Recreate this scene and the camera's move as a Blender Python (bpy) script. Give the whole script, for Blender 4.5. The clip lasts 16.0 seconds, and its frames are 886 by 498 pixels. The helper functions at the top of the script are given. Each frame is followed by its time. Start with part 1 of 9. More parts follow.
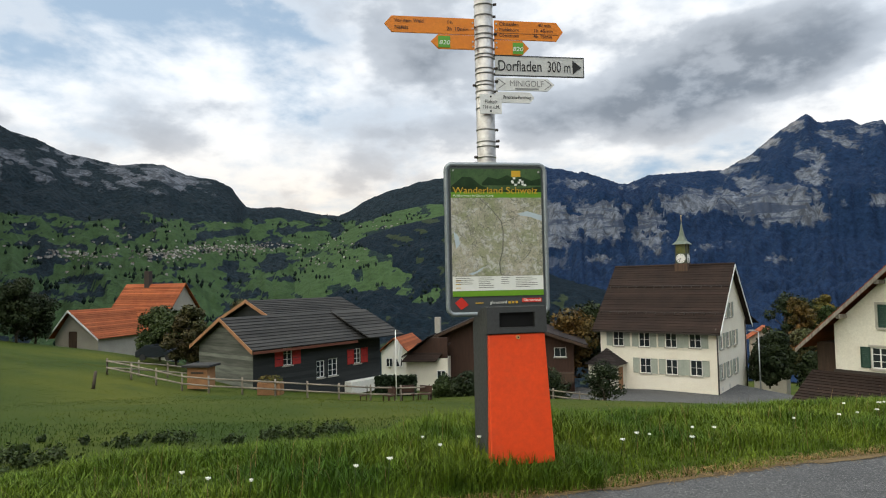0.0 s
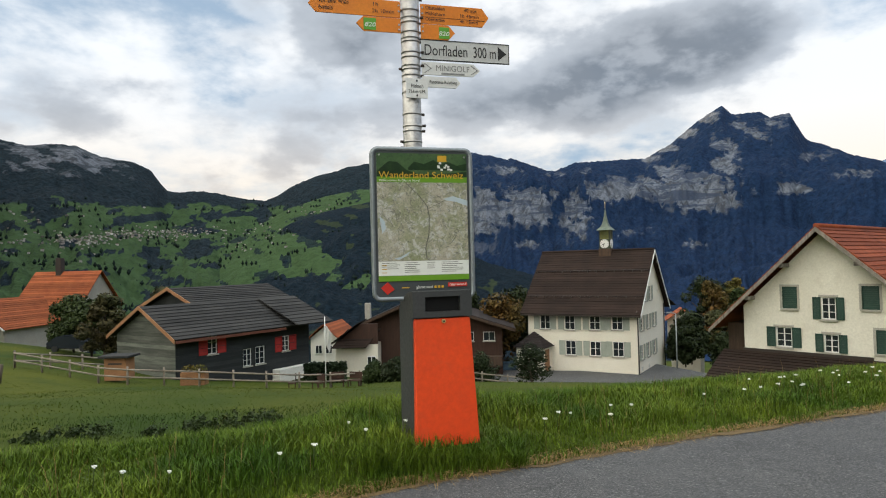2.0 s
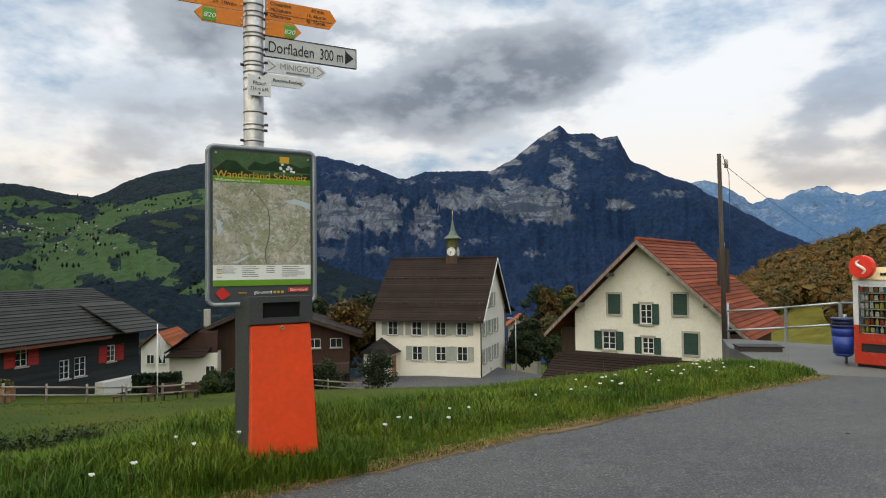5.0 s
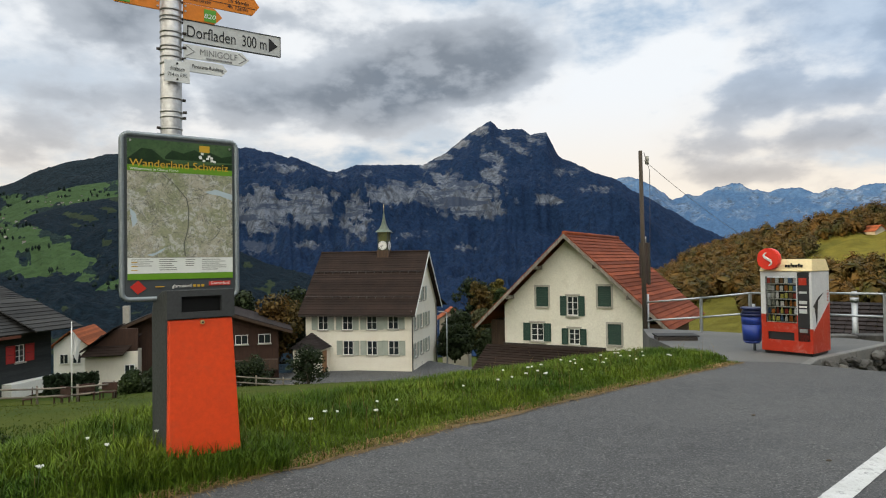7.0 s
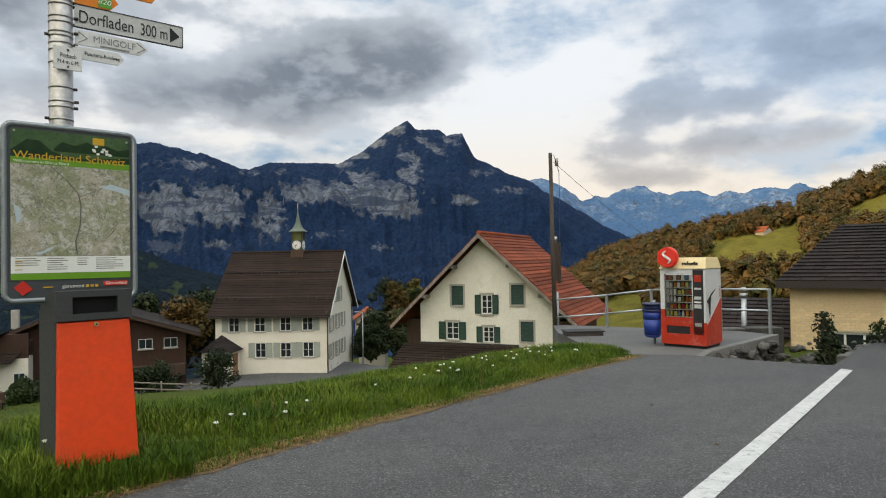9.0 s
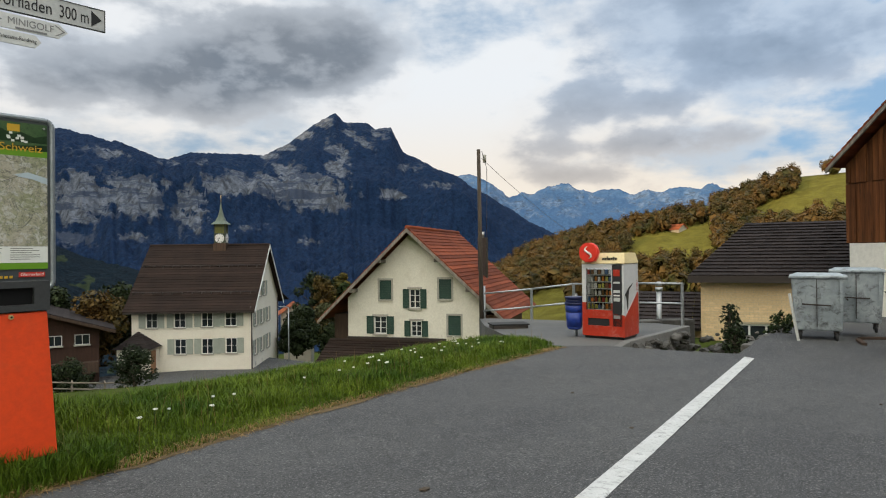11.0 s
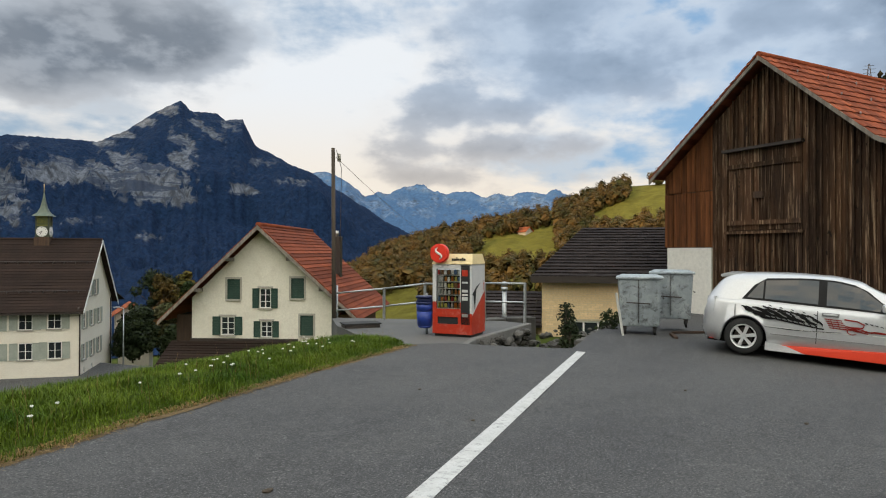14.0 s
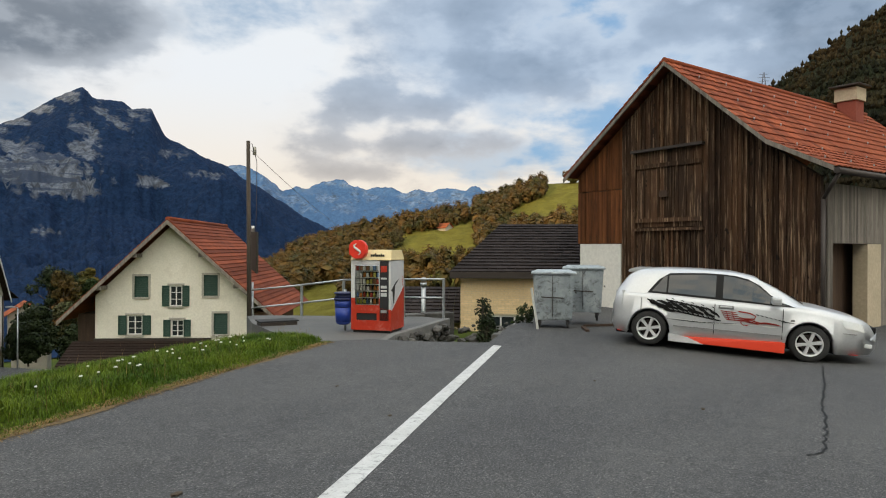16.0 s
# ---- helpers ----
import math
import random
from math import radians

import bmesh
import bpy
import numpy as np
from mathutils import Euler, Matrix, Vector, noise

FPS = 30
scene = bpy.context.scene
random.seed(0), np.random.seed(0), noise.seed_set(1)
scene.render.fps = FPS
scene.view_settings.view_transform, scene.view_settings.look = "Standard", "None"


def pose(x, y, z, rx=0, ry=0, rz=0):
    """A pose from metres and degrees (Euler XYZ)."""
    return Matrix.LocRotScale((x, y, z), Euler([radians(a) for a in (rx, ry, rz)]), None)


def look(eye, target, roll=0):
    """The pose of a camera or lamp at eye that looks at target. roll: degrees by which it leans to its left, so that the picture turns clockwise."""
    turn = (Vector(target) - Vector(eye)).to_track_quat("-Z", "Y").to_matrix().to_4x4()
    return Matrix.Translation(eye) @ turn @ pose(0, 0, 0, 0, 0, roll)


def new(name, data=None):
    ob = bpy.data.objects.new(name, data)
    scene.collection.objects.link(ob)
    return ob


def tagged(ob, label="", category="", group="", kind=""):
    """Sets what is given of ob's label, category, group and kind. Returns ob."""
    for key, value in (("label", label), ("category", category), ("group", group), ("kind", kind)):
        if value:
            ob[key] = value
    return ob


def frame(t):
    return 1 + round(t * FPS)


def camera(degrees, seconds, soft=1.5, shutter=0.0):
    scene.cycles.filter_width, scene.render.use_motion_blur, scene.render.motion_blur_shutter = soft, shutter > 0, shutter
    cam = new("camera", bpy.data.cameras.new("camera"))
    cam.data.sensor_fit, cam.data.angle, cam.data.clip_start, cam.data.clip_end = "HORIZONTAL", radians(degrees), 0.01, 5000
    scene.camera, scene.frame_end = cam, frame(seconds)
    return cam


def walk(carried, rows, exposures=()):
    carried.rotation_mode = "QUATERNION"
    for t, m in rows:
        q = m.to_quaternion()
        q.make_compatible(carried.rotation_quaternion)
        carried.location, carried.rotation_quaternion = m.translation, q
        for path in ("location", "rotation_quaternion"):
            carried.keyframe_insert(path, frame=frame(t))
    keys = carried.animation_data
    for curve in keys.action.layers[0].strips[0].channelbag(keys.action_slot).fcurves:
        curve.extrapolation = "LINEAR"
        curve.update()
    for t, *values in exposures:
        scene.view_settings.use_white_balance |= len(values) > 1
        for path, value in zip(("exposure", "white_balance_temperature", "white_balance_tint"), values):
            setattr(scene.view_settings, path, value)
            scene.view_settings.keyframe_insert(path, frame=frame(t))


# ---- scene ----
# one camera, almost standing, that turns to the right
cam = camera(68.81, 16.0, soft=1.1)
ROWS = [
    (0, 0.023, 0.052, 1.605, 3.28, 2.81, -1.13),
    (0.5, 0.037, 0.052, 1.604, 1.81, 2.42, -1.31),
    (1, 0.046, 0.049, 1.603, 0.56, 2.22, -1.56),
    (1.5, 0.054, 0.048, 1.599, -0.79, 1.80, -1.66),
    (2, 0.061, 0.051, 1.596, -2.83, 1.41, -1.41),
    (2.5, 0.066, 0.056, 1.594, -5.45, 1.12, -1.31),
    (3, 0.085, 0.059, 1.591, -8.26, 0.80, -1.56),
    (3.5, 0.095, 0.062, 1.597, -10.20, 0.96, -0.53),
    (4, 0.101, 0.061, 1.596, -12.45, 1.78, -0.18),
    (6.5, 0.150, 0.048, 1.580, -20.40, 1.12, -1.09),
    (7, 0.158, 0.042, 1.576, -22.11, 1.11, -0.80),
    (7.5, 0.168, 0.036, 1.573, -23.84, 1.01, -0.98),
    (8, 0.178, 0.026, 1.567, -25.66, 1.04, -1.25),
    (8.5, 0.190, 0.014, 1.564, -27.54, 0.82, -1.13),
    (9, 0.197, 0.001, 1.561, -29.48, 0.97, -0.97),
    (11.5, 0.094, -0.117, 1.546, -37.64, 0.22, -0.73),
    (12, 0.082, -0.146, 1.548, -39.83, 0.06, -0.86),
    (12.5, 0.081, -0.170, 1.555, -42.35, -0.30, -0.86),
    (13, 0.081, -0.188, 1.560, -44.34, -0.40, -0.79),
    (13.5, 0.077, -0.202, 1.562, -46.29, 0.02, -0.39),
    (14, 0.078, -0.211, 1.560, -48.59, 0.29, 0.11),
    (14.5, 0.083, -0.222, 1.555, -50.63, 0.17, 0.18),
    (15, 0.083, -0.234, 1.556, -52.28, -0.06, -0.00),
    (15.5, 0.075, -0.248, 1.558, -53.89, 0.01, -0.15),
    (16, 0.066, -0.259, 1.562, -55.64, -0.06, 0.15),
]


def camera_pose(x, y, z, yaw, pitch, roll):
    eye = Vector((x, y, z))
    ahead = Vector((-math.sin(radians(yaw)) * math.cos(radians(pitch)), math.cos(radians(yaw)) * math.cos(radians(pitch)), math.sin(radians(pitch))))
    return look(eye, eye + ahead * 10, roll)


walk(cam, [(r[0], camera_pose(*r[1:])) for r in ROWS], exposures=[(0.0, 0.06), (3.0, -0.06), (8.0, -0.14), (12.0, -0.22), (16.0, -0.21)])

# ---- light: evening, the place lies in the shade of an added ridge, the far hill in the last sun ----
SUN_AZ, SUN_EL = -88.0, 8.0
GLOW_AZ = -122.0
SUN_DIR = Vector((math.sin(radians(SUN_AZ)) * math.cos(radians(SUN_EL)), math.cos(radians(SUN_AZ)) * math.cos(radians(SUN_EL)), math.sin(radians(SUN_EL))))


def make_world():
    world = bpy.data.worlds.new("sky")
    scene.world = world
    world.use_nodes = True
    nt = world.node_tree
    n, link = nt.nodes, nt.links
    bg = n["Background"]
    sky = n.new("ShaderNodeTexSky")
    sky.sky_type, sky.sun_disc = "NISHITA", False
    sky.sun_elevation, sky.sun_rotation = radians(SUN_EL), radians(SUN_AZ)
    sky.air_density, sky.dust_density, sky.ozone_density = 1.0, 1.2, 1.6
    co = n.new("ShaderNodeTexCoord")
    sep = n.new("ShaderNodeSeparateXYZ")
    link.new(co.outputs["Generated"], sep.inputs[0])

    def math_node(op, a, b=None, c=None):
        m = n.new("ShaderNodeMath")
        m.operation = op
        for i, v in enumerate((a, b, c)):
            if v is None:
                continue
            if isinstance(v, (int, float)):
                m.inputs[i].default_value = v
            else:
                link.new(v, m.inputs[i])
        return m.outputs[0]

    def mix(fac, a, b):
        m = n.new("ShaderNodeMix")
        m.data_type = "RGBA"
        for sock, v in ((m.inputs[0], fac), (m.inputs[6], a), (m.inputs[7], b)):
            if isinstance(v, tuple):
                sock.default_value = (*v, 1)
            elif isinstance(v, (int, float)):
                sock.default_value = v
            else:
                link.new(v, sock)
        return m.outputs[2]

    def noise_node(vec, scale, detail, rough, dist=0.0):
        t = n.new("ShaderNodeTexNoise")
        t.inputs["Scale"].default_value, t.inputs["Detail"].default_value = scale, detail
        t.inputs["Roughness"].default_value, t.inputs["Distortion"].default_value = rough, dist
        link.new(vec, t.inputs["Vector"])
        return t.outputs[0]

    def ramp(v, lo, hi):
        m = n.new("ShaderNodeMapRange")
        m.interpolation_type = "SMOOTHSTEP"
        m.inputs[1].default_value, m.inputs[2].default_value = lo, hi
        link.new(v, m.inputs[0])
        return m.outputs[0]

    # a layer of cloud seen in perspective: the way divided by its height
    up = math_node("ADD", math_node("MAXIMUM", sep.outputs[2], 0.0), 0.13)
    flat = n.new("ShaderNodeCombineXYZ")
    link.new(math_node("DIVIDE", sep.outputs[0], up), flat.inputs[0])
    link.new(math_node("DIVIDE", sep.outputs[1], up), flat.inputs[1])
    # rounder heaps: bearing and height alone, drawn out sideways
    heap = n.new("ShaderNodeVectorMath")
    heap.operation = "MULTIPLY"
    heap.inputs[1].default_value = (1.0, 1.0, 1.9)
    link.new(co.outputs["Generated"], heap.inputs[0])
    veil = noise_node(flat.outputs[0], 0.9, 6, 0.55, 0.3)
    puffs = noise_node(heap.outputs[0], 5.0, 7, 0.5, 0.0)
    wisps = noise_node(heap.outputs[0], 7.0, 8, 0.55, 0.1)
    lumps = noise_node(heap.outputs[0], 13.0, 6, 0.55, 0.0)
    bearing = math_node("MULTIPLY", math_node("ARCTAN2", sep.outputs[0], sep.outputs[1]), 57.2958)
    height = math_node("MULTIPLY", math_node("ARCSINE", sep.outputs[2]), 57.2958)

    def banks(rows):
        """Soft ellipses (bearing, height, half width, half height, weight), in degrees."""
        total = None
        for a0, e0, wa, we, amount in rows:
            da = math_node("DIVIDE", math_node("SUBTRACT", bearing, a0), wa)
            de = math_node("DIVIDE", math_node("SUBTRACT", height, e0), we)
            d2 = math_node("MULTIPLY_ADD", da, da, math_node("MULTIPLY", de, de))
            g = math_node("MULTIPLY", math_node("POWER", 2.718, math_node("MULTIPLY", d2, -1.0)), amount)
            total = g if total is None else math_node("ADD", total, g)
        return total

    clear = n.new("ShaderNodeVectorMath")
    clear.operation = "SCALE"
    clear.inputs[3].default_value = SKY_SCALE
    link.new(sky.outputs[0], clear.inputs[0])
    east = ramp(bearing, 25.0, 62.0)
    blue = mix(0.8, clear.outputs[0], mix(east, (0.27, 0.36, 0.47), (0.20, 0.335, 0.52)))
    low = ramp(sep.outputs[2], 0.26, 0.07)
    bright = mix(low, (0.61, 0.635, 0.66), (0.66, 0.60, 0.52))
    # thin bright cover with blue between
    light_bank = banks(((38, 13, 10, 12, 0.17), (-29, 16, 9, 3.0, 0.10), (-14, 8, 8, 4, 0.08), (14, 20, 14, 4, 0.09), (4, 12.5, 8, 2.0, 0.09), (50, 4.5, 30, 2.5, 0.08), (-22, 22, 16, 5, -0.05), (-34, 9, 8, 4, -0.03), (75, 20, 22, 8, -0.06)))
    cover = math_node("ADD", math_node("MULTIPLY_ADD", veil, 0.5, math_node("MULTIPLY", wisps, 0.5)), light_bank)
    layer = mix(ramp(cover, 0.43, 0.60), blue, bright)
    # grey heaps with dark bases
    grey_bank = banks(((20, 15.6, 10, 3.1, 0.30), (11, 13.8, 9, 1.8, 0.16), (28, 18.5, 7, 3.0, 0.17), (-5, 17, 9, 5, 0.15), (-14, 12, 12, 4, 0.06), (-30, 12, 14, 4, 0.08), (52, 12.4, 7, 1.4, 0.15), (64, 15, 9, 3.6, 0.20), (84, 18, 14, 6, 0.17), (57, 21, 9, 2.5, 0.15), (-8, 24, 9, 4, 0.05), (37, 9.5, 6, 8, -0.20), (54, 9.0, 11, 1.0, 0.12), (47, 6.6, 9, 0.8, 0.10), (33, 22, 6, 4, -0.06), (-24, 18, 12, 5, -0.06)))
    heaped = math_node("ADD", math_node("MULTIPLY_ADD", puffs, 0.72, math_node("MULTIPLY", lumps, 0.28)), grey_bank)
    rim = ramp(heaped, 0.44, 0.53)
    layer = mix(math_node("MULTIPLY", rim, 0.45), layer, mix(low, (0.60, 0.61, 0.62), (0.64, 0.58, 0.50)))
    body = ramp(heaped, 0.52, 0.64)
    core = ramp(heaped, 0.56, 0.80)
    pale = mix(low, mix(east, (0.36, 0.395, 0.44), (0.29, 0.365, 0.47)), (0.46, 0.425, 0.39))
    deep = mix(low, mix(east, (0.12, 0.145, 0.18), (0.105, 0.155, 0.225)), (0.19, 0.185, 0.185))
    grey = mix(math_node("MULTIPLY", core, math_node("MULTIPLY_ADD", ramp(lumps, 0.62, 0.42), 0.5, 0.5)), pale, deep)
    layer = mix(math_node("MULTIPLY", body, 0.92), layer, grey)
    # an overcast sky grows brighter towards the zenith
    zen = mix(ramp(sep.outputs[2], 0.40, 0.85), (1.0, 1.0, 1.0), (2.75, 2.6, 2.4))
    # an added glow out of view, aside from the sun, lights the fronts
    rear_glow = n.new("ShaderNodeVectorMath")
    rear_glow.operation = "DOT_PRODUCT"
    link.new(co.outputs["Generated"], rear_glow.inputs[0])
    rear_glow.inputs[1].default_value = Vector((math.sin(radians(GLOW_AZ)), math.cos(radians(GLOW_AZ)), 0.45)).normalized()
    zen = mix(ramp(rear_glow.outputs["Value"], 0.30, 0.95), zen, (4.5, 4.0, 3.2))
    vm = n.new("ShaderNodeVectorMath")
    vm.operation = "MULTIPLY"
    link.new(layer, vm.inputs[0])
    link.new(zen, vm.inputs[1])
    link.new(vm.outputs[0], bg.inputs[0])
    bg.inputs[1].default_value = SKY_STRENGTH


SKY_SCALE, SKY_STRENGTH = 0.10, 1.62
make_world()
sun_lamp = new("sun", bpy.data.lights.new("sun", "SUN"))
sun_lamp.data.energy, sun_lamp.data.angle, sun_lamp.data.color = 4.4, radians(0.35), (1.0, 0.72, 0.42)
sun_lamp.matrix_world = look(SUN_DIR * 50, (0, 0, 0))

# ---- materials ----
def nodes_of(m):
    m.use_nodes = True
    nt = m.node_tree
    return nt.nodes, nt.links, nt.nodes["Principled BSDF"]


def rgb(c):
    return (*c, 1.0) if len(c) == 3 else c


def noise_tex(n, link, vec, scale, detail=4.0, rough=0.55, dist=0.0):
    t = n.new("ShaderNodeTexNoise")
    t.inputs["Scale"].default_value, t.inputs["Detail"].default_value = scale, detail
    t.inputs["Roughness"].default_value, t.inputs["Distortion"].default_value = rough, dist
    link.new(vec, t.inputs["Vector"])
    return t.outputs[0]


def ranged(n, link, v, lo, hi, a=0.0, b=1.0):
    m = n.new("ShaderNodeMapRange")
    for i, x in enumerate((lo, hi, a, b)):
        m.inputs[i + 1].default_value = x
    link.new(v, m.inputs[0])
    return m.outputs[0]


def mixed(n, link, fac, a, b, mode="MIX"):
    m = n.new("ShaderNodeMix")
    m.data_type, m.blend_type = "RGBA", mode
    for sock, v in ((m.inputs[0], fac), (m.inputs[6], a), (m.inputs[7], b)):
        if isinstance(v, tuple):
            sock.default_value = rgb(v)
        elif isinstance(v, (int, float)):
            sock.default_value = v
        else:
            link.new(v, sock)
    return m.outputs[2]


def place_vec(n, link, stretch=(1, 1, 1)):
    g = n.new("ShaderNodeNewGeometry")
    s = n.new("ShaderNodeVectorMath")
    s.operation = "MULTIPLY"
    s.inputs[1].default_value = stretch
    link.new(g.outputs["Position"], s.inputs[0])
    return s.outputs[0], g


def surface(name, c1, c2, big=1.0, fine=14.0, rough=0.75, metal=0.0, bump=0.15, stretch=(1, 1, 1), spread=0.0, dirt=None, dirt_amount=0.5, island=0.0, spec=0.4, coat=0.0):
    """Two scales of variation, relief, and where asked stains and a tone of its own for each piece."""
    m = bpy.data.materials.new(name)
    n, link, b = nodes_of(m)
    vec, g = place_vec(n, link, stretch)
    large = noise_tex(n, link, vec, big, 5)
    small = noise_tex(n, link, vec, fine, 6, 0.65)
    col = mixed(n, link, ranged(n, link, large, 0.35, 0.65), c1, c2)
    col = mixed(n, link, ranged(n, link, small, 0.3, 0.75, 0.0, 0.55), col, tuple(0.62 * v for v in c1[:3]))
    if dirt:
        stain = noise_tex(n, link, vec, big * 2.7, 8, 0.7, 0.6)
        col = mixed(n, link, ranged(n, link, stain, 0.52, 0.68, 0.0, dirt_amount), col, dirt)
    if spread or island:
        if spread:
            o = n.new("ShaderNodeObjectInfo")
            value = ranged(n, link, o.outputs["Random"], 0, 1, 1 - spread, 1 + spread)
        else:
            value = ranged(n, link, g.outputs["Random Per Island"], 0, 1, 1 - island, 1 + island)
        h = n.new("ShaderNodeHueSaturation")
        link.new(value, h.inputs["Value"])
        link.new(col, h.inputs["Color"])
        col = h.outputs[0]
    link.new(col, b.inputs["Base Color"])
    link.new(ranged(n, link, small, 0.2, 0.8, max(rough - 0.12, 0.02), min(rough + 0.12, 1)), b.inputs["Roughness"])
    b.inputs["Metallic"].default_value = metal
    b.inputs["Specular IOR Level"].default_value = spec
    b.inputs["Coat Weight"].default_value = coat
    if bump:
        bp = n.new("ShaderNodeBump")
        bp.inputs["Strength"].default_value, bp.inputs["Distance"].default_value = bump, 0.02
        link.new(small, bp.inputs["Height"])
        link.new(bp.outputs[0], b.inputs["Normal"])
    return m


def plain(name, c, rough=0.5, metal=0.0, emit=0.0, spec=0.4, coat=0.0):
    m = bpy.data.materials.new(name)
    n, link, b = nodes_of(m)
    vec, _ = place_vec(n, link)
    small = noise_tex(n, link, vec, 30, 4)
    link.new(mixed(n, link, ranged(n, link, small, 0.3, 0.7, 0.0, 0.35), c, tuple(0.8 * v for v in c)), b.inputs["Base Color"])
    b.inputs["Roughness"].default_value, b.inputs["Metallic"].default_value = rough, metal
    b.inputs["Specular IOR Level"].default_value, b.inputs["Coat Weight"].default_value = spec, coat
    if emit:
        b.inputs["Emission Color"].default_value, b.inputs["Emission Strength"].default_value = rgb(c), emit
    return m


def leaf(name, c1, c2, rough=0.6, big=0.3, vary=0.45):
    m = bpy.data.materials.new(name)
    n, link, b = nodes_of(m)
    vec, g = place_vec(n, link)
    a = noise_tex(n, link, vec, big, 3)
    col = mixed(n, link, ranged(n, link, a, 0.35, 0.65), c1, c2)
    h = n.new("ShaderNodeHueSaturation")
    link.new(ranged(n, link, g.outputs["Random Per Island"], 0, 1, 1 - vary, 1 + vary), h.inputs["Value"])
    link.new(col, h.inputs["Color"])
    link.new(h.outputs[0], b.inputs["Base Color"])
    b.inputs["Roughness"].default_value, b.inputs["Specular IOR Level"].default_value = rough, 0.12
    b.inputs["Subsurface Weight"].default_value = 0.0
    return m


def land(name, forest, meadow, rock, scale, relief=0.5, grain=1.0):
    """Mountain ground: woods, meadows where the slope is open, pale rock where it is bare."""
    m = bpy.data.materials.new(name)
    n, link, b = nodes_of(m)
    vec, g = place_vec(n, link)

    def field(key):
        a = n.new("ShaderNodeAttribute")
        a.attribute_name = key
        return a.outputs["Fac"]

    def plus(a, b_, k):
        q = n.new("ShaderNodeMath")
        q.operation = "MULTIPLY_ADD"
        link.new(b_, q.inputs[0])
        q.inputs[1].default_value = k
        link.new(a, q.inputs[2])
        return q.outputs[0]

    mid = noise_tex(n, link, vec, scale * 9, 6, 0.65)
    fine = noise_tex(n, link, vec, scale * 55, 4, 0.7)
    canopy = noise_tex(n, link, vec, scale * 24, 5, 0.7, 0.3)
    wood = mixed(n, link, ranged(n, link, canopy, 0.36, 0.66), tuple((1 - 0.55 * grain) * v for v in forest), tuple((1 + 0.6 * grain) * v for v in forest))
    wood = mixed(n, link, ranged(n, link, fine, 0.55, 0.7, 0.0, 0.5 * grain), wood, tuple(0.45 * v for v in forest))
    green = mixed(n, link, ranged(n, link, mid, 0.35, 0.65), meadow, tuple(v * 0.62 for v in meadow))
    green = mixed(n, link, ranged(n, link, fine, 0.58, 0.66, 0.0, 0.7), green, forest)
    col = mixed(n, link, ranged(n, link, plus(field("meadow"), mid, 0.5), 0.70, 0.80), wood, green)
    strata = noise_tex(n, link, place_vec(n, link, (0.4, 0.4, 2.0))[0], scale * 6, 8, 0.7, 0.7)
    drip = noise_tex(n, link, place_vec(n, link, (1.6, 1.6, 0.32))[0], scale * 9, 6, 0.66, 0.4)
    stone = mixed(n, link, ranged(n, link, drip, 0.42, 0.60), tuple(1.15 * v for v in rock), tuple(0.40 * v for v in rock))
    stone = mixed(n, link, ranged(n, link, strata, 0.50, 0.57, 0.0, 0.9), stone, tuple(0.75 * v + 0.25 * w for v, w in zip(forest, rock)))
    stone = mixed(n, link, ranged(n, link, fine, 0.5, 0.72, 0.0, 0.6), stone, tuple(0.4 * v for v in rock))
    bare = plus(plus(plus(field("bare"), drip, 0.45), strata, 0.35), mid, 0.85)
    col = mixed(n, link, ranged(n, link, bare, 1.10, 1.22), col, stone)
    link.new(col, b.inputs["Base Color"])
    b.inputs["Roughness"].default_value, b.inputs["Specular IOR Level"].default_value = 0.95, 0.05
    bp = n.new("ShaderNodeBump")
    bp.inputs["Strength"].default_value, bp.inputs["Distance"].default_value = relief, 0.12 / scale
    link.new(canopy, bp.inputs["Height"])
    link.new(bp.outputs[0], b.inputs["Normal"])
    return m


def glass(name, tint=(0.02, 0.025, 0.03)):
    m = bpy.data.materials.new(name)
    n, link, b = nodes_of(m)
    b.inputs["Base Color"].default_value = rgb(tint)
    b.inputs["Roughness"].default_value, b.inputs["Specular IOR Level"].default_value = 0.04, 0.6
    return m


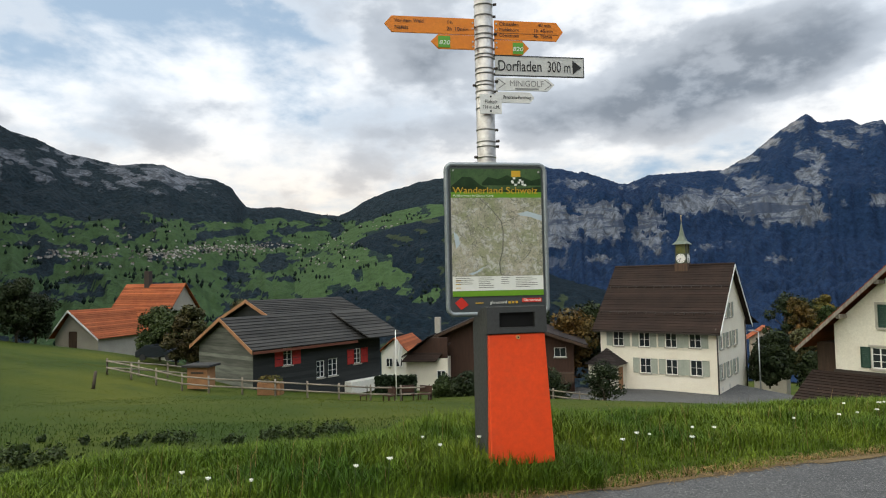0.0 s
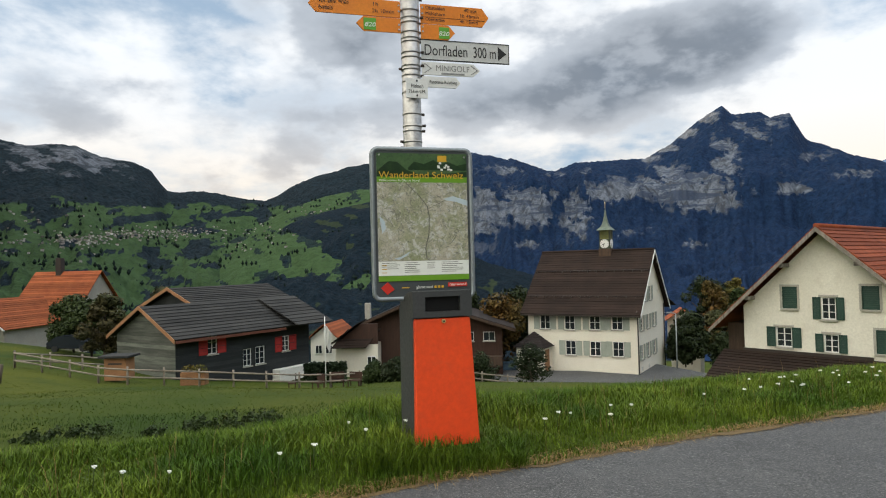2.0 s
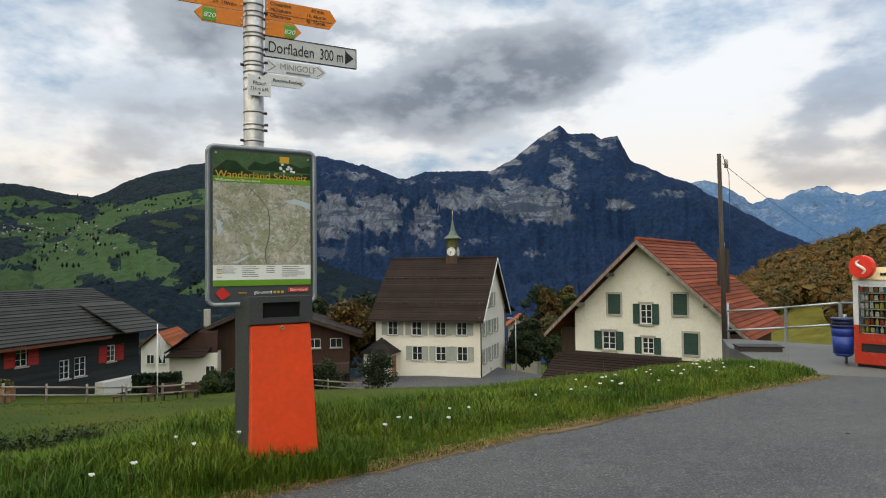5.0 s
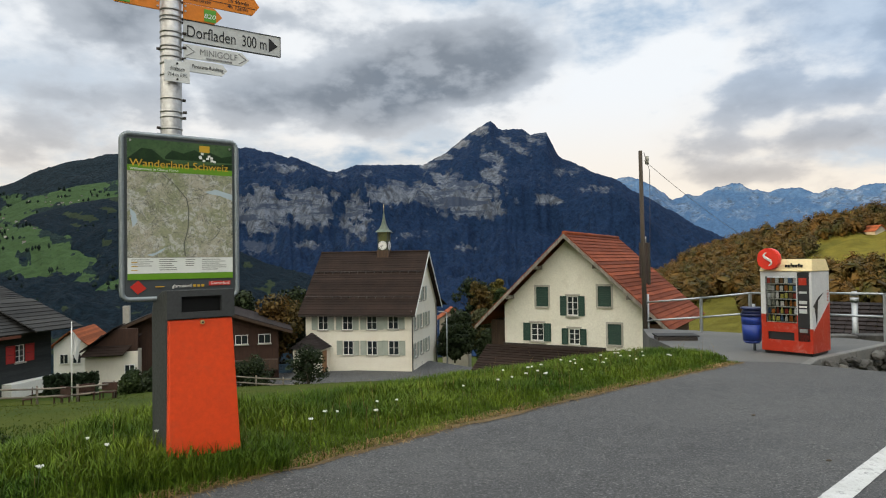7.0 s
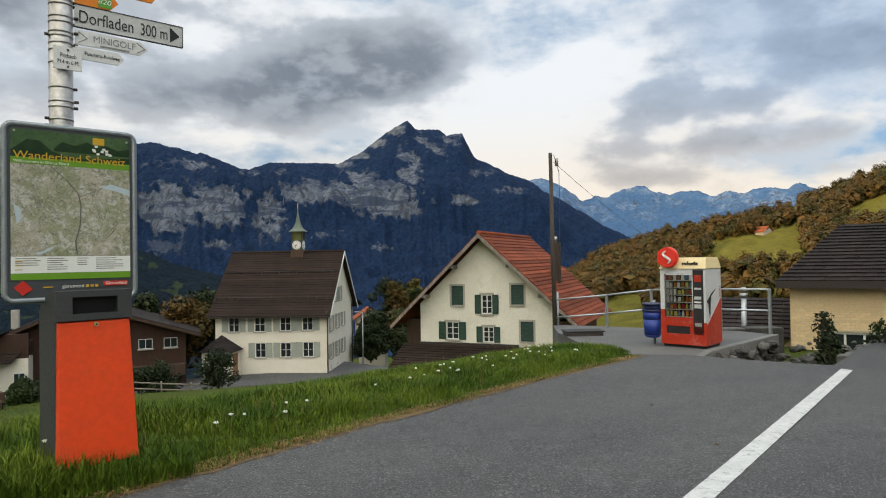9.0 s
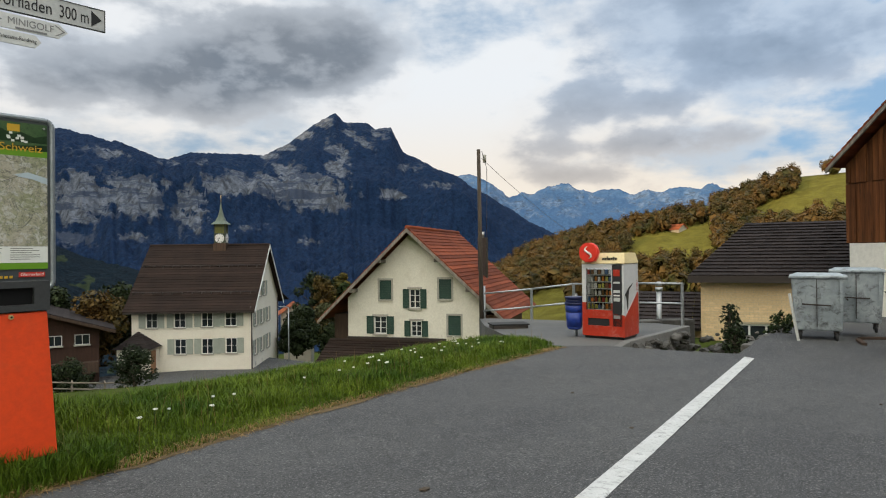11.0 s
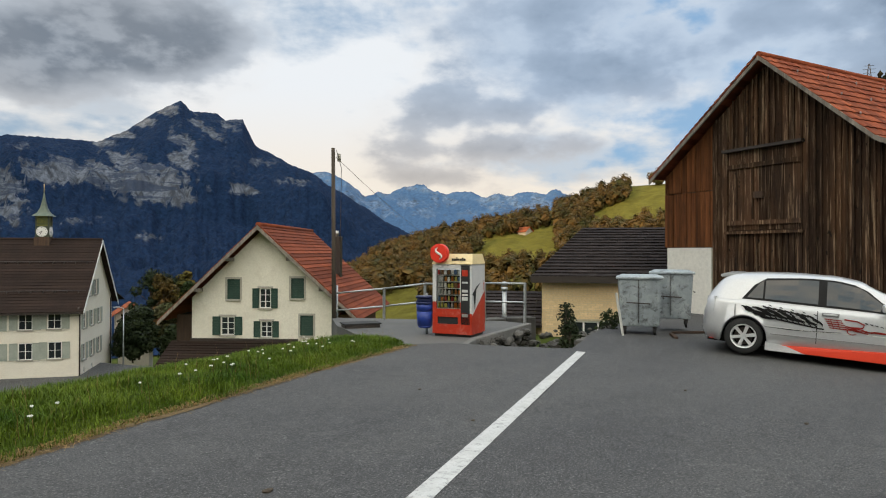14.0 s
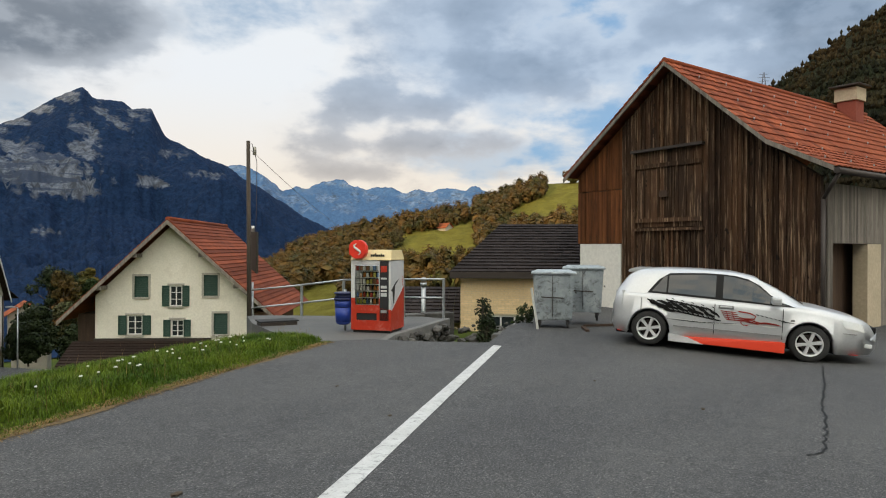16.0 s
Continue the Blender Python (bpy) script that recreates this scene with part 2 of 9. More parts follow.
def asphalt():
    """Grey asphalt: pale and dark grit, worn lanes, tar stains."""
    m = bpy.data.materials.new("asphalt")
    n, link, b = nodes_of(m)
    vec, g = place_vec(n, link)
    lanes = noise_tex(n, link, place_vec(n, link, (0.25, 0.7, 1))[0], 0.8, 5, 0.6)
    col = mixed(n, link, ranged(n, link, lanes, 0.35, 0.65), (0.058, 0.058, 0.060), (0.092, 0.091, 0.089))
    stain = noise_tex(n, link, vec, 1.6, 9, 0.75, 0.5)
    col = mixed(n, link, ranged(n, link, stain, 0.55, 0.70, 0.0, 0.55), col, (0.052, 0.052, 0.053))
    grit = noise_tex(n, link, vec, 55, 4, 0.8)
    fine_ = noise_tex(n, link, vec, 170, 2, 0.7)
    blotch = noise_tex(n, link, vec, 7, 6, 0.7, 0.3)
    col = mixed(n, link, ranged(n, link, blotch, 0.52, 0.66, 0.0, 0.5), col, (0.048, 0.048, 0.049))
    col = mixed(n, link, ranged(n, link, blotch, 0.46, 0.34, 0.0, 0.35), col, (0.135, 0.132, 0.127))
    col = mixed(n, link, ranged(n, link, grit, 0.55, 0.64, 0.0, 0.95), col, (0.25, 0.245, 0.235))
    col = mixed(n, link, ranged(n, link, grit, 0.46, 0.37, 0.0, 0.95), col, (0.016, 0.016, 0.017))
    col = mixed(n, link, ranged(n, link, fine_, 0.35, 0.65, 0.0, 0.5), col, (0.04, 0.04, 0.04))
    link.new(col, b.inputs["Base Color"])
    link.new(ranged(n, link, stain, 0.3, 0.7, 0.92, 0.78), b.inputs["Roughness"])
    b.inputs["Specular IOR Level"].default_value = 0.25
    bp = n.new("ShaderNodeBump")
    bp.inputs["Strength"].default_value, bp.inputs["Distance"].default_value = 0.6, 0.012
    link.new(grit, bp.inputs["Height"])
    link.new(bp.outputs[0], b.inputs["Normal"])
    return m


def barn_boards():
    """Old boards, almost black, worn grey and tan in upright streaks, with knots."""
    m = bpy.data.materials.new("barn_wood")
    n, link, b = nodes_of(m)
    vec, g = place_vec(n, link, (1, 1, 0.05))
    o = n.new("ShaderNodeObjectInfo")
    off = n.new("ShaderNodeVectorMath")
    off.operation = "MULTIPLY_ADD"
    off.inputs[1].default_value = (0, 0, 37.0)
    link.new(o.outputs["Random"], off.inputs[0])
    link.new(vec, off.inputs[2])
    vec = off.outputs[0]
    fibre = noise_tex(n, link, vec, 60, 5, 0.7)
    streak = noise_tex(n, link, vec, 17, 6, 0.65)
    stain = noise_tex(n, link, place_vec(n, link, (1, 1, 0.4))[0], 1.1, 5, 0.6)
    col = mixed(n, link, ranged(n, link, fibre, 0.35, 0.65), (0.018, 0.011, 0.008), (0.062, 0.036, 0.022))
    col = mixed(n, link, ranged(n, link, stain, 0.42, 0.62, 0.0, 0.6), col, (0.085, 0.042, 0.020))
    col = mixed(n, link, ranged(n, link, streak, 0.53, 0.63, 0.0, 0.85), col, (0.24, 0.165, 0.105))
    knot = noise_tex(n, link, place_vec(n, link, (1, 1, 0.45))[0], 9, 2, 0.5)
    col = mixed(n, link, ranged(n, link, knot, 0.68, 0.72, 0.0, 0.9), col, (0.012, 0.009, 0.007))
    h = n.new("ShaderNodeHueSaturation")
    link.new(ranged(n, link, o.outputs["Random"], 0, 1, 0.5, 1.5), h.inputs["Value"])
    link.new(col, h.inputs["Color"])
    link.new(h.outputs[0], b.inputs["Base Color"])
    b.inputs["Roughness"].default_value, b.inputs["Specular IOR Level"].default_value = 0.88, 0.15
    bp = n.new("ShaderNodeBump")
    bp.inputs["Strength"].default_value, bp.inputs["Distance"].default_value = 0.8, 0.015
    link.new(fibre, bp.inputs["Height"])
    link.new(bp.outputs[0], b.inputs["Normal"])
    return m


M = {}
M["asphalt"] = asphalt()
M["concrete"] = surface("concrete", (0.15, 0.15, 0.14), (0.21, 0.20, 0.185), 0.8, 25, 0.9, bump=0.3, dirt=(0.1, 0.1, 0.095))
M["grass_ground"] = surface("grass_ground", (0.024, 0.046, 0.004), (0.078, 0.086, 0.009), 0.09, 11, 0.95, bump=0.7, dirt=(0.022, 0.040, 0.006), dirt_amount=0.7, spec=0.1)
M["dry_edge"] = surface("dry_edge", (0.10, 0.072, 0.04), (0.17, 0.12, 0.062), 2.0, 30, 0.95, bump=0.5, spec=0.1)
M["white_line"] = surface("white_line", (0.56, 0.56, 0.545), (0.46, 0.46, 0.445), 6.0, 60, 0.8, bump=0.3, dirt=(0.17, 0.17, 0.168), dirt_amount=0.85)
M["cream_wall"] = surface("cream_wall", (0.80, 0.75, 0.64), (0.76, 0.70, 0.59), 0.6, 12, 0.9, bump=0.06, dirt=(0.6, 0.54, 0.44), dirt_amount=0.25)
M["house_wall"] = surface("house_wall", (0.77, 0.73, 0.63), (0.70, 0.66, 0.56), 0.5, 10, 0.9, bump=0.1, dirt=(0.50, 0.45, 0.36), dirt_amount=0.35)
M["white_wall"] = surface("white_wall", (0.76, 0.74, 0.68), (0.70, 0.68, 0.62), 0.5, 10, 0.9, bump=0.1, dirt=(0.55, 0.53, 0.48), dirt_amount=0.3)
M["brown_tile"] = surface("brown_tile", (0.0250, 0.0170, 0.0142), (0.036, 0.0235, 0.0185), 0.6, 9, 0.9, bump=0.3, island=0.22, dirt=(0.028, 0.018, 0.015), spec=0.12)
M["dark_tile"] = surface("dark_tile", (0.024, 0.0192, 0.0184), (0.0368, 0.0288, 0.0272), 0.5, 9, 0.88, bump=0.3, island=0.25, spec=0.12)
M["grey_roof"] = surface("grey_roof", (0.0315, 0.0315, 0.03075), (0.0465, 0.045, 0.04275), 0.5, 8, 0.85, bump=0.2, island=0.25, spec=0.15)
M["red_tile"] = surface("red_tile", (0.17, 0.042, 0.02), (0.24, 0.062, 0.027), 0.7, 9, 0.88, bump=0.3, island=0.35, dirt=(0.09, 0.035, 0.022), spec=0.15)
M["orange_tile"] = surface("orange_tile", (0.24, 0.065, 0.025), (0.32, 0.095, 0.035), 0.7, 9, 0.88, bump=0.3, island=0.3, dirt=(0.15, 0.05, 0.028), spec=0.15)
M["tile_piece"] = surface("tile_piece", (0.20, 0.050, 0.024), (0.28, 0.078, 0.034), 1.2, 14, 0.9, bump=0.3, spec=0.15, spread=0.28, dirt=(0.11, 0.045, 0.028), dirt_amount=0.7)
M["dark_wood"] = surface("dark_wood", (0.05, 0.03, 0.02), (0.085, 0.05, 0.03), 1.0, 9, 0.85, bump=0.3, stretch=(8, 8, 0.7), spread=0.3)
M["barn_wood"] = barn_boards()
M["warm_wood"] = surface("warm_wood", (0.085, 0.031, 0.012), (0.20, 0.075, 0.026), 0.9, 7, 0.88, bump=0.6, stretch=(9, 9, 0.5), spread=0.3, dirt=(0.035, 0.018, 0.010), dirt_amount=0.8, spec=0.15)
M["grey_wood"] = surface("grey_wood", (0.13, 0.112, 0.095), (0.25, 0.22, 0.185), 0.9, 8, 0.9, bump=0.5, stretch=(8, 8, 0.5), spread=0.45, dirt=(0.05, 0.042, 0.035), dirt_amount=0.7)
M["fence_wood"] = surface("fence_wood", (0.2, 0.165, 0.13), (0.28, 0.24, 0.19), 2, 14, 0.9, bump=0.3)
M["new_wood"] = surface("new_wood", (0.27, 0.13, 0.06), (0.35, 0.175, 0.08), 1.5, 10, 0.8, bump=0.2)
M["grey_cladding"] = surface("grey_cladding", (0.075, 0.082, 0.068), (0.15, 0.155, 0.13), 0.9, 8, 0.9, bump=0.3, stretch=(0.6, 0.6, 7), spread=0.4)
M["black_cladding"] = surface("black_cladding", (0.0182, 0.0208, 0.02145), (0.02925, 0.0325, 0.0325), 0.9, 8, 0.85, bump=0.3, stretch=(0.6, 0.6, 7), spread=0.25)
M["shutter_green"] = surface("shutter_green", (0.008, 0.038, 0.025), (0.012, 0.050, 0.033), 2, 14, 0.6, bump=0.1)
M["shutter_grey"] = surface("shutter_grey", (0.30, 0.33, 0.28), (0.36, 0.38, 0.33), 2, 14, 0.7, bump=0.1)
M["shutter_red"] = surface("shutter_red", (0.36, 0.018, 0.012), (0.42, 0.025, 0.018), 2, 14, 0.6, bump=0.1)
M["frame_white"] = plain("frame_white", (0.74, 0.73, 0.70), 0.5)
M["sill_stone"] = surface("sill_stone", (0.36, 0.34, 0.29), (0.42, 0.40, 0.35), 3, 20, 0.9)
M["window_glass"] = glass("window_glass")
M["steel"] = surface("steel", (0.42, 0.44, 0.45), (0.5, 0.52, 0.53), 3, 25, 0.5, metal=0.85, bump=0.08, dirt=(0.26, 0.27, 0.27))
M["alu"] = surface("alu", (0.40, 0.385, 0.36), (0.50, 0.485, 0.46), 4, 30, 0.45, metal=0.85, bump=0.08, dirt=(0.24, 0.22, 0.20), dirt_amount=0.6)
M["gutter"] = plain("gutter", (0.05, 0.04, 0.035), 0.5, 0.3)
M["bark"] = surface("bark", (0.06, 0.045, 0.032), (0.095, 0.075, 0.055), 2, 18, 0.95, bump=0.6, stretch=(1, 1, 0.3))
M["stone"] = surface("stone", (0.055, 0.052, 0.047), (0.125, 0.118, 0.106), 2, 18, 0.95, bump=0.5, spread=0.3)
M["pole_wood"] = surface("pole_wood", (0.054, 0.042, 0.0312), (0.084, 0.066, 0.051), 2, 18, 0.95, bump=0.4, stretch=(3, 3, 0.4))

# ---- mesh helpers ----
def part(name, bm, material, parent=None, label=""):
    me = bpy.data.meshes.new(name)
    bm.normal_update()
    bm.to_mesh(me)
    bm.free()
    for mt in material if isinstance(material, (list, tuple)) else (material,):
        me.materials.append(mt)
    ob = new(name, me)
    ob.parent = parent
    if label:
        ob["label"] = label
    return ob


def shared(name, me, parent, m=None, label=""):
    ob = new(name, me)
    ob.parent = parent
    if m is not None:
        ob.matrix_basis = m
    if label:
        ob["label"] = label
    return ob


def thing(name, label, category, m=None, group="", kind=""):
    ob = new(name)
    ob.empty_display_size = 0.2
    if m is not None:
        ob.matrix_basis = m
    return tagged(ob, label, category, group, kind)


def hexa(bm, pts, mi=0):
    v = [bm.verts.new(p) for p in pts]
    for f in ((3, 2, 1, 0), (4, 5, 6, 7), (0, 1, 5, 4), (1, 2, 6, 5), (2, 3, 7, 6), (3, 0, 4, 7)):
        bm.faces.new([v[i] for i in f]).material_index = mi
    return v


def box(bm, x0, x1, y0, y1, z0, z1, mi=0):
    return hexa(bm, [(x0, y0, z0), (x1, y0, z0), (x1, y1, z0), (x0, y1, z0), (x0, y0, z1), (x1, y0, z1), (x1, y1, z1), (x0, y1, z1)], mi)


def boxed(x0, x1, y0, y1, z0, z1, bev=0.0):
    bm = bmesh.new()
    box(bm, x0, x1, y0, y1, z0, z1)
    if bev:
        bmesh.ops.bevel(bm, geom=bm.edges[:], offset=bev, segments=2, affect="EDGES", profile=0.6)
    return bm


def prism(bm, poly, shift, mi=0):
    """A flat outline in space, pushed along shift."""
    a = [bm.verts.new(p) for p in poly]
    b = [bm.verts.new(Vector(p) + Vector(shift)) for p in poly]
    bm.faces.new(a).material_index = mi
    bm.faces.new(b[::-1]).material_index = mi
    for i in range(len(poly)):
        j = (i + 1) % len(poly)
        bm.faces.new([a[j], a[i], b[i], b[j]]).material_index = mi
    bmesh.ops.recalc_face_normals(bm, faces=bm.faces[:])


def tube(bm, p0, p1, r0, r1=None, n=10, cap=True):
    p0, p1 = Vector(p0), Vector(p1)
    r1 = r0 if r1 is None else r1
    d = (p1 - p0).normalized()
    u = d.orthogonal().normalized()
    w = d.cross(u)
    ra = [bm.verts.new(p0 + (u * math.cos(2 * math.pi * i / n) + w * math.sin(2 * math.pi * i / n)) * r0) for i in range(n)]
    rb = [bm.verts.new(p1 + (u * math.cos(2 * math.pi * i / n) + w * math.sin(2 * math.pi * i / n)) * r1) for i in range(n)]
    for i in range(n):
        j = (i + 1) % n
        bm.faces.new([ra[i], ra[j], rb[j], rb[i]]).smooth = True
    if cap:
        bm.faces.new(ra[::-1])
        bm.faces.new(rb)


def tubes(*segs, n=10):
    bm = bmesh.new()
    for s in segs:
        tube(bm, *s, n=n)
    return bm


def quads_mesh(name, verts, material, parent=None, corners=4):
    """A mesh of loose quads (or triangles) from an array of corners."""
    verts = np.asarray(verts, np.float32).reshape(-1, 3)
    me = bpy.data.meshes.new(name)
    nv, nf = len(verts), len(verts) // corners
    me.vertices.add(nv)
    me.vertices.foreach_set("co", verts.ravel())
    me.loops.add(nv)
    me.loops.foreach_set("vertex_index", np.arange(nv, dtype=np.int32))
    me.polygons.add(nf)
    me.polygons.foreach_set("loop_start", np.arange(nf, dtype=np.int32) * corners)
    me.polygons.foreach_set("loop_total", np.full(nf, corners, np.int32))
    me.update(calc_edges=True)
    me.materials.append(material)
    ob = new(name, me)
    ob.parent = parent
    return ob


def grid_mesh(name, verts, nu, nv, material, smooth=True):
    """A sheet of nu by nv points."""
    idx = np.arange(nu * nv).reshape(nu, nv)
    f = np.stack([idx[:-1, :-1], idx[1:, :-1], idx[1:, 1:], idx[:-1, 1:]], -1).reshape(-1, 4)
    me = bpy.data.meshes.new(name)
    me.from_pydata([tuple(map(float, v)) for v in np.asarray(verts).reshape(-1, 3)], [], f.tolist())
    me.materials.append(material)
    if smooth:
        me.polygons.foreach_set("use_smooth", np.ones(len(me.polygons), bool))
    return new(name, me)


def smoothstep(a, b, x):
    t = np.clip((np.asarray(x, float) - a) / (b - a), 0, 1)
    return t * t * (3 - 2 * t)


# ---- ground ----
def edge_y(x):
    """The road's grassy edge."""
    return np.where(x > 0, 4.76 + 0.475 * x - 0.007 * x * x, 4.76 + 0.55 * x)


def road_z(x, y=0.0):
    return -0.028 * np.clip(x, -30, 16) + 0.16 * smoothstep(10.5, 13, x) * smoothstep(1.2, 3.8, y)


def pit_edge(x):
    """Where the asphalt ends beside the stone pit."""
    return np.where(x < 11.08, 8.05 - 2.15 * (x - 10.2), 6.17 + 0.29 * (x - 11.08))


def ground_z(x, y):
    x, y = np.asarray(x, float), np.asarray(y, float)
    xe = np.clip(x, -40, 9.6)
    d = (y - edge_y(xe)) * 0.9
    road = road_z(x, y)
    verge = road + (0.045 + 0.085 * np.exp(-(((x - 0.2) / 1.3) ** 2))) * smoothstep(0, 0.42, d) - 0.02
    meadow = -1.0 - 0.150 * (y - 9) + 0.05 * np.clip(-x - 6, 0, 12) + 0.17 * np.clip(-x - 18, 0, 50) - 0.03 * np.clip(x, 0, 40) + 0.25 * np.sin(x * 0.21) * np.sin(y * 0.17)
    meadow = meadow - 0.9 * smoothstep(38, 50, y) * smoothstep(0, 9, x)
    far = np.hypot(x, y)
    meadow = meadow - 0.10 * np.clip(far - 78, 0, 900) ** 1.0
    meadow = np.maximum(meadow, -62 - 0.01 * far)
    t = smoothstep(0.8, 6.8, d)
    z = verge * (1 - t) + np.minimum(meadow, verge) * t
    # lots and pits beside the parking place
    right = smoothstep(9.3, 10.2, x)
    lot = (x > 9.3) & (y < 14.5)
    z = np.where(lot & (d > 0), z * (1 - right) + (-2.2) * right, z)
    z = np.where((x > 9) & (y <= 9), np.minimum(z, road - 0.05), z)
    pit = (x > 10.4) & (y > pit_edge(x)) & (x < 22) & (y < 14.5)
    z = np.where(pit, -1.25, z)
    z = np.where(d < 0, np.where(pit, -1.25, road - 0.06), z)
    return z


def make_ground():
    radii = np.concatenate([np.linspace(0.0, 16, 110), np.geomspace(16.3, 1400, 130)])
    az = np.radians(np.linspace(-180, 180, 361))
    r, a = np.meshgrid(radii, az, indexing="ij")
    x, y = r * np.sin(a), r * np.cos(a)
    z = ground_z(x, y)
    ob = grid_mesh("ground", np.stack([x, y, z], -1), len(radii), len(az), M["grass_ground"])
    tagged(ob, "mown green meadow falling away below the road", "ground", kind="structure")


make_ground()


def make_road():
    xs = np.concatenate([np.linspace(-45, -3, 40), np.linspace(-2.8, 12, 150), np.linspace(12.2, 34, 60)])
    top = np.where(xs < 9.3, edge_y(np.minimum(xs, 9.3)), np.where(xs < 10.2, 8.75 - 0.55 * (xs - 9.3), pit_edge(xs)))
    wob = np.array([0.07 * noise.noise(Vector((x * 1.3, 0, 0))) + 0.04 * noise.noise(Vector((x * 5, 3, 0))) for x in xs])
    top = top + np.where(xs < 9.3, wob, wob * 0.5)
    v = np.linspace(0, 1, 50)
    X = np.repeat(xs[:, None], 50, 1)
    Y = -16 + (top[:, None] + 16) * v[None]
    Z = road_z(X, Y) + 0.004 * np.sin(X * 1.1) * np.cos(Y * 0.9)
    ob = grid_mesh("road", np.stack([X, Y, Z], -1), len(xs), 50, M["asphalt"])
    tagged(ob, "grey asphalt road and parking place with fine cracks", "road", kind="structure")
    # dry mown strip along the grass
    k = (xs > -9) & (xs < 9.3)
    xe, te = xs[k], top[k]
    rows = []
    for i, off in enumerate((-0.04, 0.0, 0.03, 0.07)):
        j = np.array([0.06 * noise.noise(Vector((x * 4, i * 7, 2))) for x in xe])
        yy = te + off * (0.9 + 1.3 * np.array([noise.noise(Vector((x * 0.8, 9, i))) for x in xe])) + j
        rows.append(np.stack([xe, yy, np.maximum(ground_z(xe, yy), road_z(xe)) + (0.005, 0.008, 0.008, 0.0)[i]], -1))
    ob = grid_mesh("verge_edge", np.stack(rows, 1), len(xe), 4, M["dry_edge"])
    tagged(ob, "dry brown grass edge along the asphalt", "verge", kind="structure")


make_road()


def make_line():
    p0, p1 = Vector((0.4, 1.63)), Vector((11.42, 6.08))
    d = (p1 - p0).normalized()
    s = Vector((-d.y, d.x)) * 0.085
    n = 120
    pts = []
    for i in range(n + 1):
        c = p0.lerp(p1, i / n)
        for k in (-1, 1):
            q = c + s * k * (1 + 0.06 * noise.noise(Vector((i * 0.9, k * 5, 0))))
            pts.append((q.x, q.y, float(road_z(q.x)) + 0.009))
    ob = grid_mesh("road_line", np.array(pts), n + 1, 2, M["white_line"], False)
    tagged(ob, "worn white painted line on the asphalt", "road marking", kind="structure")


make_line()

# ---- mountains and hills ----
def fbm(x, y, z, octaves=5):
    return noise.fractal(Vector((x, y, z)), 0.9, 2.1, octaves)


class Massif:
    """A slope seen from the valley: how high its skyline stands by bearing, and how steeply it rises on the way there."""

    def __init__(self, skyline, r0, r1, z0, rise, amp, seed, crag=0.0, shoulder=1e9, gully=0.0):
        self.gully = gully
        self.shoulder = shoulder
        self.az, self.el = np.array(skyline).T
        self.r0, self.r1, self.z0, self.rise, self.amp, self.seed, self.crag = r0, r1, z0, np.array(rise).T, amp, seed, crag

    def point(self, a, u):
        """Bearing in degrees, u from 0 at the foot to 1 at the top."""
        r = self.r0 + (self.r1 - self.r0) * u
        top = 1.6 + self.r1 * math.tan(radians(float(np.interp(a, self.az, self.el))))
        peak = max(0.0, top - self.shoulder)
        top -= peak
        f = 34.0 / self.r1
        rr = math.radians(a) * self.r1
        n1 = fbm(rr * f * 0.16 + self.seed, u * 2.2, self.seed, 6)
        lift = min(1.0, 4 * u * (1.0 - u) + 0.02)
        w = float(np.interp(u + 0.05 * n1 * lift, self.rise[0], self.rise[1]))
        z = self.z0 + (top - self.z0) * w + peak * float(smoothstep(0.7, 1.0, u)) ** 1.2
        n2 = fbm(rr * f * 0.9, u * 14 + self.seed, 3.3, 5)
        n3 = noise.noise(Vector((rr * f * 7, u * 55, self.seed)))
        z += self.amp * lift * (0.6 * n1 + 0.4 * n2) + self.amp * 0.05 * n3 * min(1, u * 6)
        z += self.crag * n2 * w * w
        if self.gully:
            cut = 1 - abs(noise.noise(Vector((rr * f * 1.4 + 0.5 * n1, u * 2.5, 7.7)))) * 2
            cut2 = 1 - abs(noise.noise(Vector((rr * f * 4.2 + 0.8 * n2, u * 5, 1.7)))) * 2
            z -= self.gully * lift * (0.65 * max(0, cut) ** 2 + 0.35 * max(0, cut2) ** 2) * (1 if u < 0.97 else 0.3)
        return Vector((r * math.sin(radians(a)), r * math.cos(radians(a)), z))

    def build(self, name, label, category, material, na, nu, kind="structure", bare=None, meadow=None):
        a = np.linspace(self.az[0], self.az[-1], na)
        us = np.linspace(0, 1, nu)
        pts = []
        for x in a:
            col = [self.point(x, u) for u in us]
            e = col[-1]
            back = Vector((e.x * 1.15, e.y * 1.15, e.z - 0.2 * self.r1))
            pts.append([tuple(p) for p in col] + [tuple(back)])
        ob = grid_mesh(name, np.array(pts), na, nu + 1, material)
        self.grid = np.array(pts)[:, :-1]
        flat = np.array(pts).reshape(-1, 3)
        el = np.degrees(np.arctan2(flat[:, 2] - 1.6, np.hypot(flat[:, 0], flat[:, 1]))).reshape(na, nu + 1)
        bearing = np.repeat(a[:, None], nu + 1, 1)
        for key, paint in (("bare", bare), ("meadow", meadow)):
            value = paint(bearing, el) if paint else np.zeros_like(el)
            at = ob.data.attributes.new(key, "FLOAT", "POINT")
            at.data.foreach_set("value", value.astype(np.float32).ravel())
            if key == "meadow":
                self.open_land = value[:, :-1]
        return tagged(ob, label, category, kind=kind)

    def at_elevation(self, a, el):
        """The place on the slope that shows at an elevation in degrees."""
        best = None
        for u in np.linspace(0.02, 1, 120):
            p = self.point(a, u)
            e = math.degrees(math.atan2(p.z - 1.6, math.hypot(p.x, p.y)))
            if best is None or abs(e - el) < best[0]:
                best = (abs(e - el), p)
            if e > el:
                break
        return best[1]


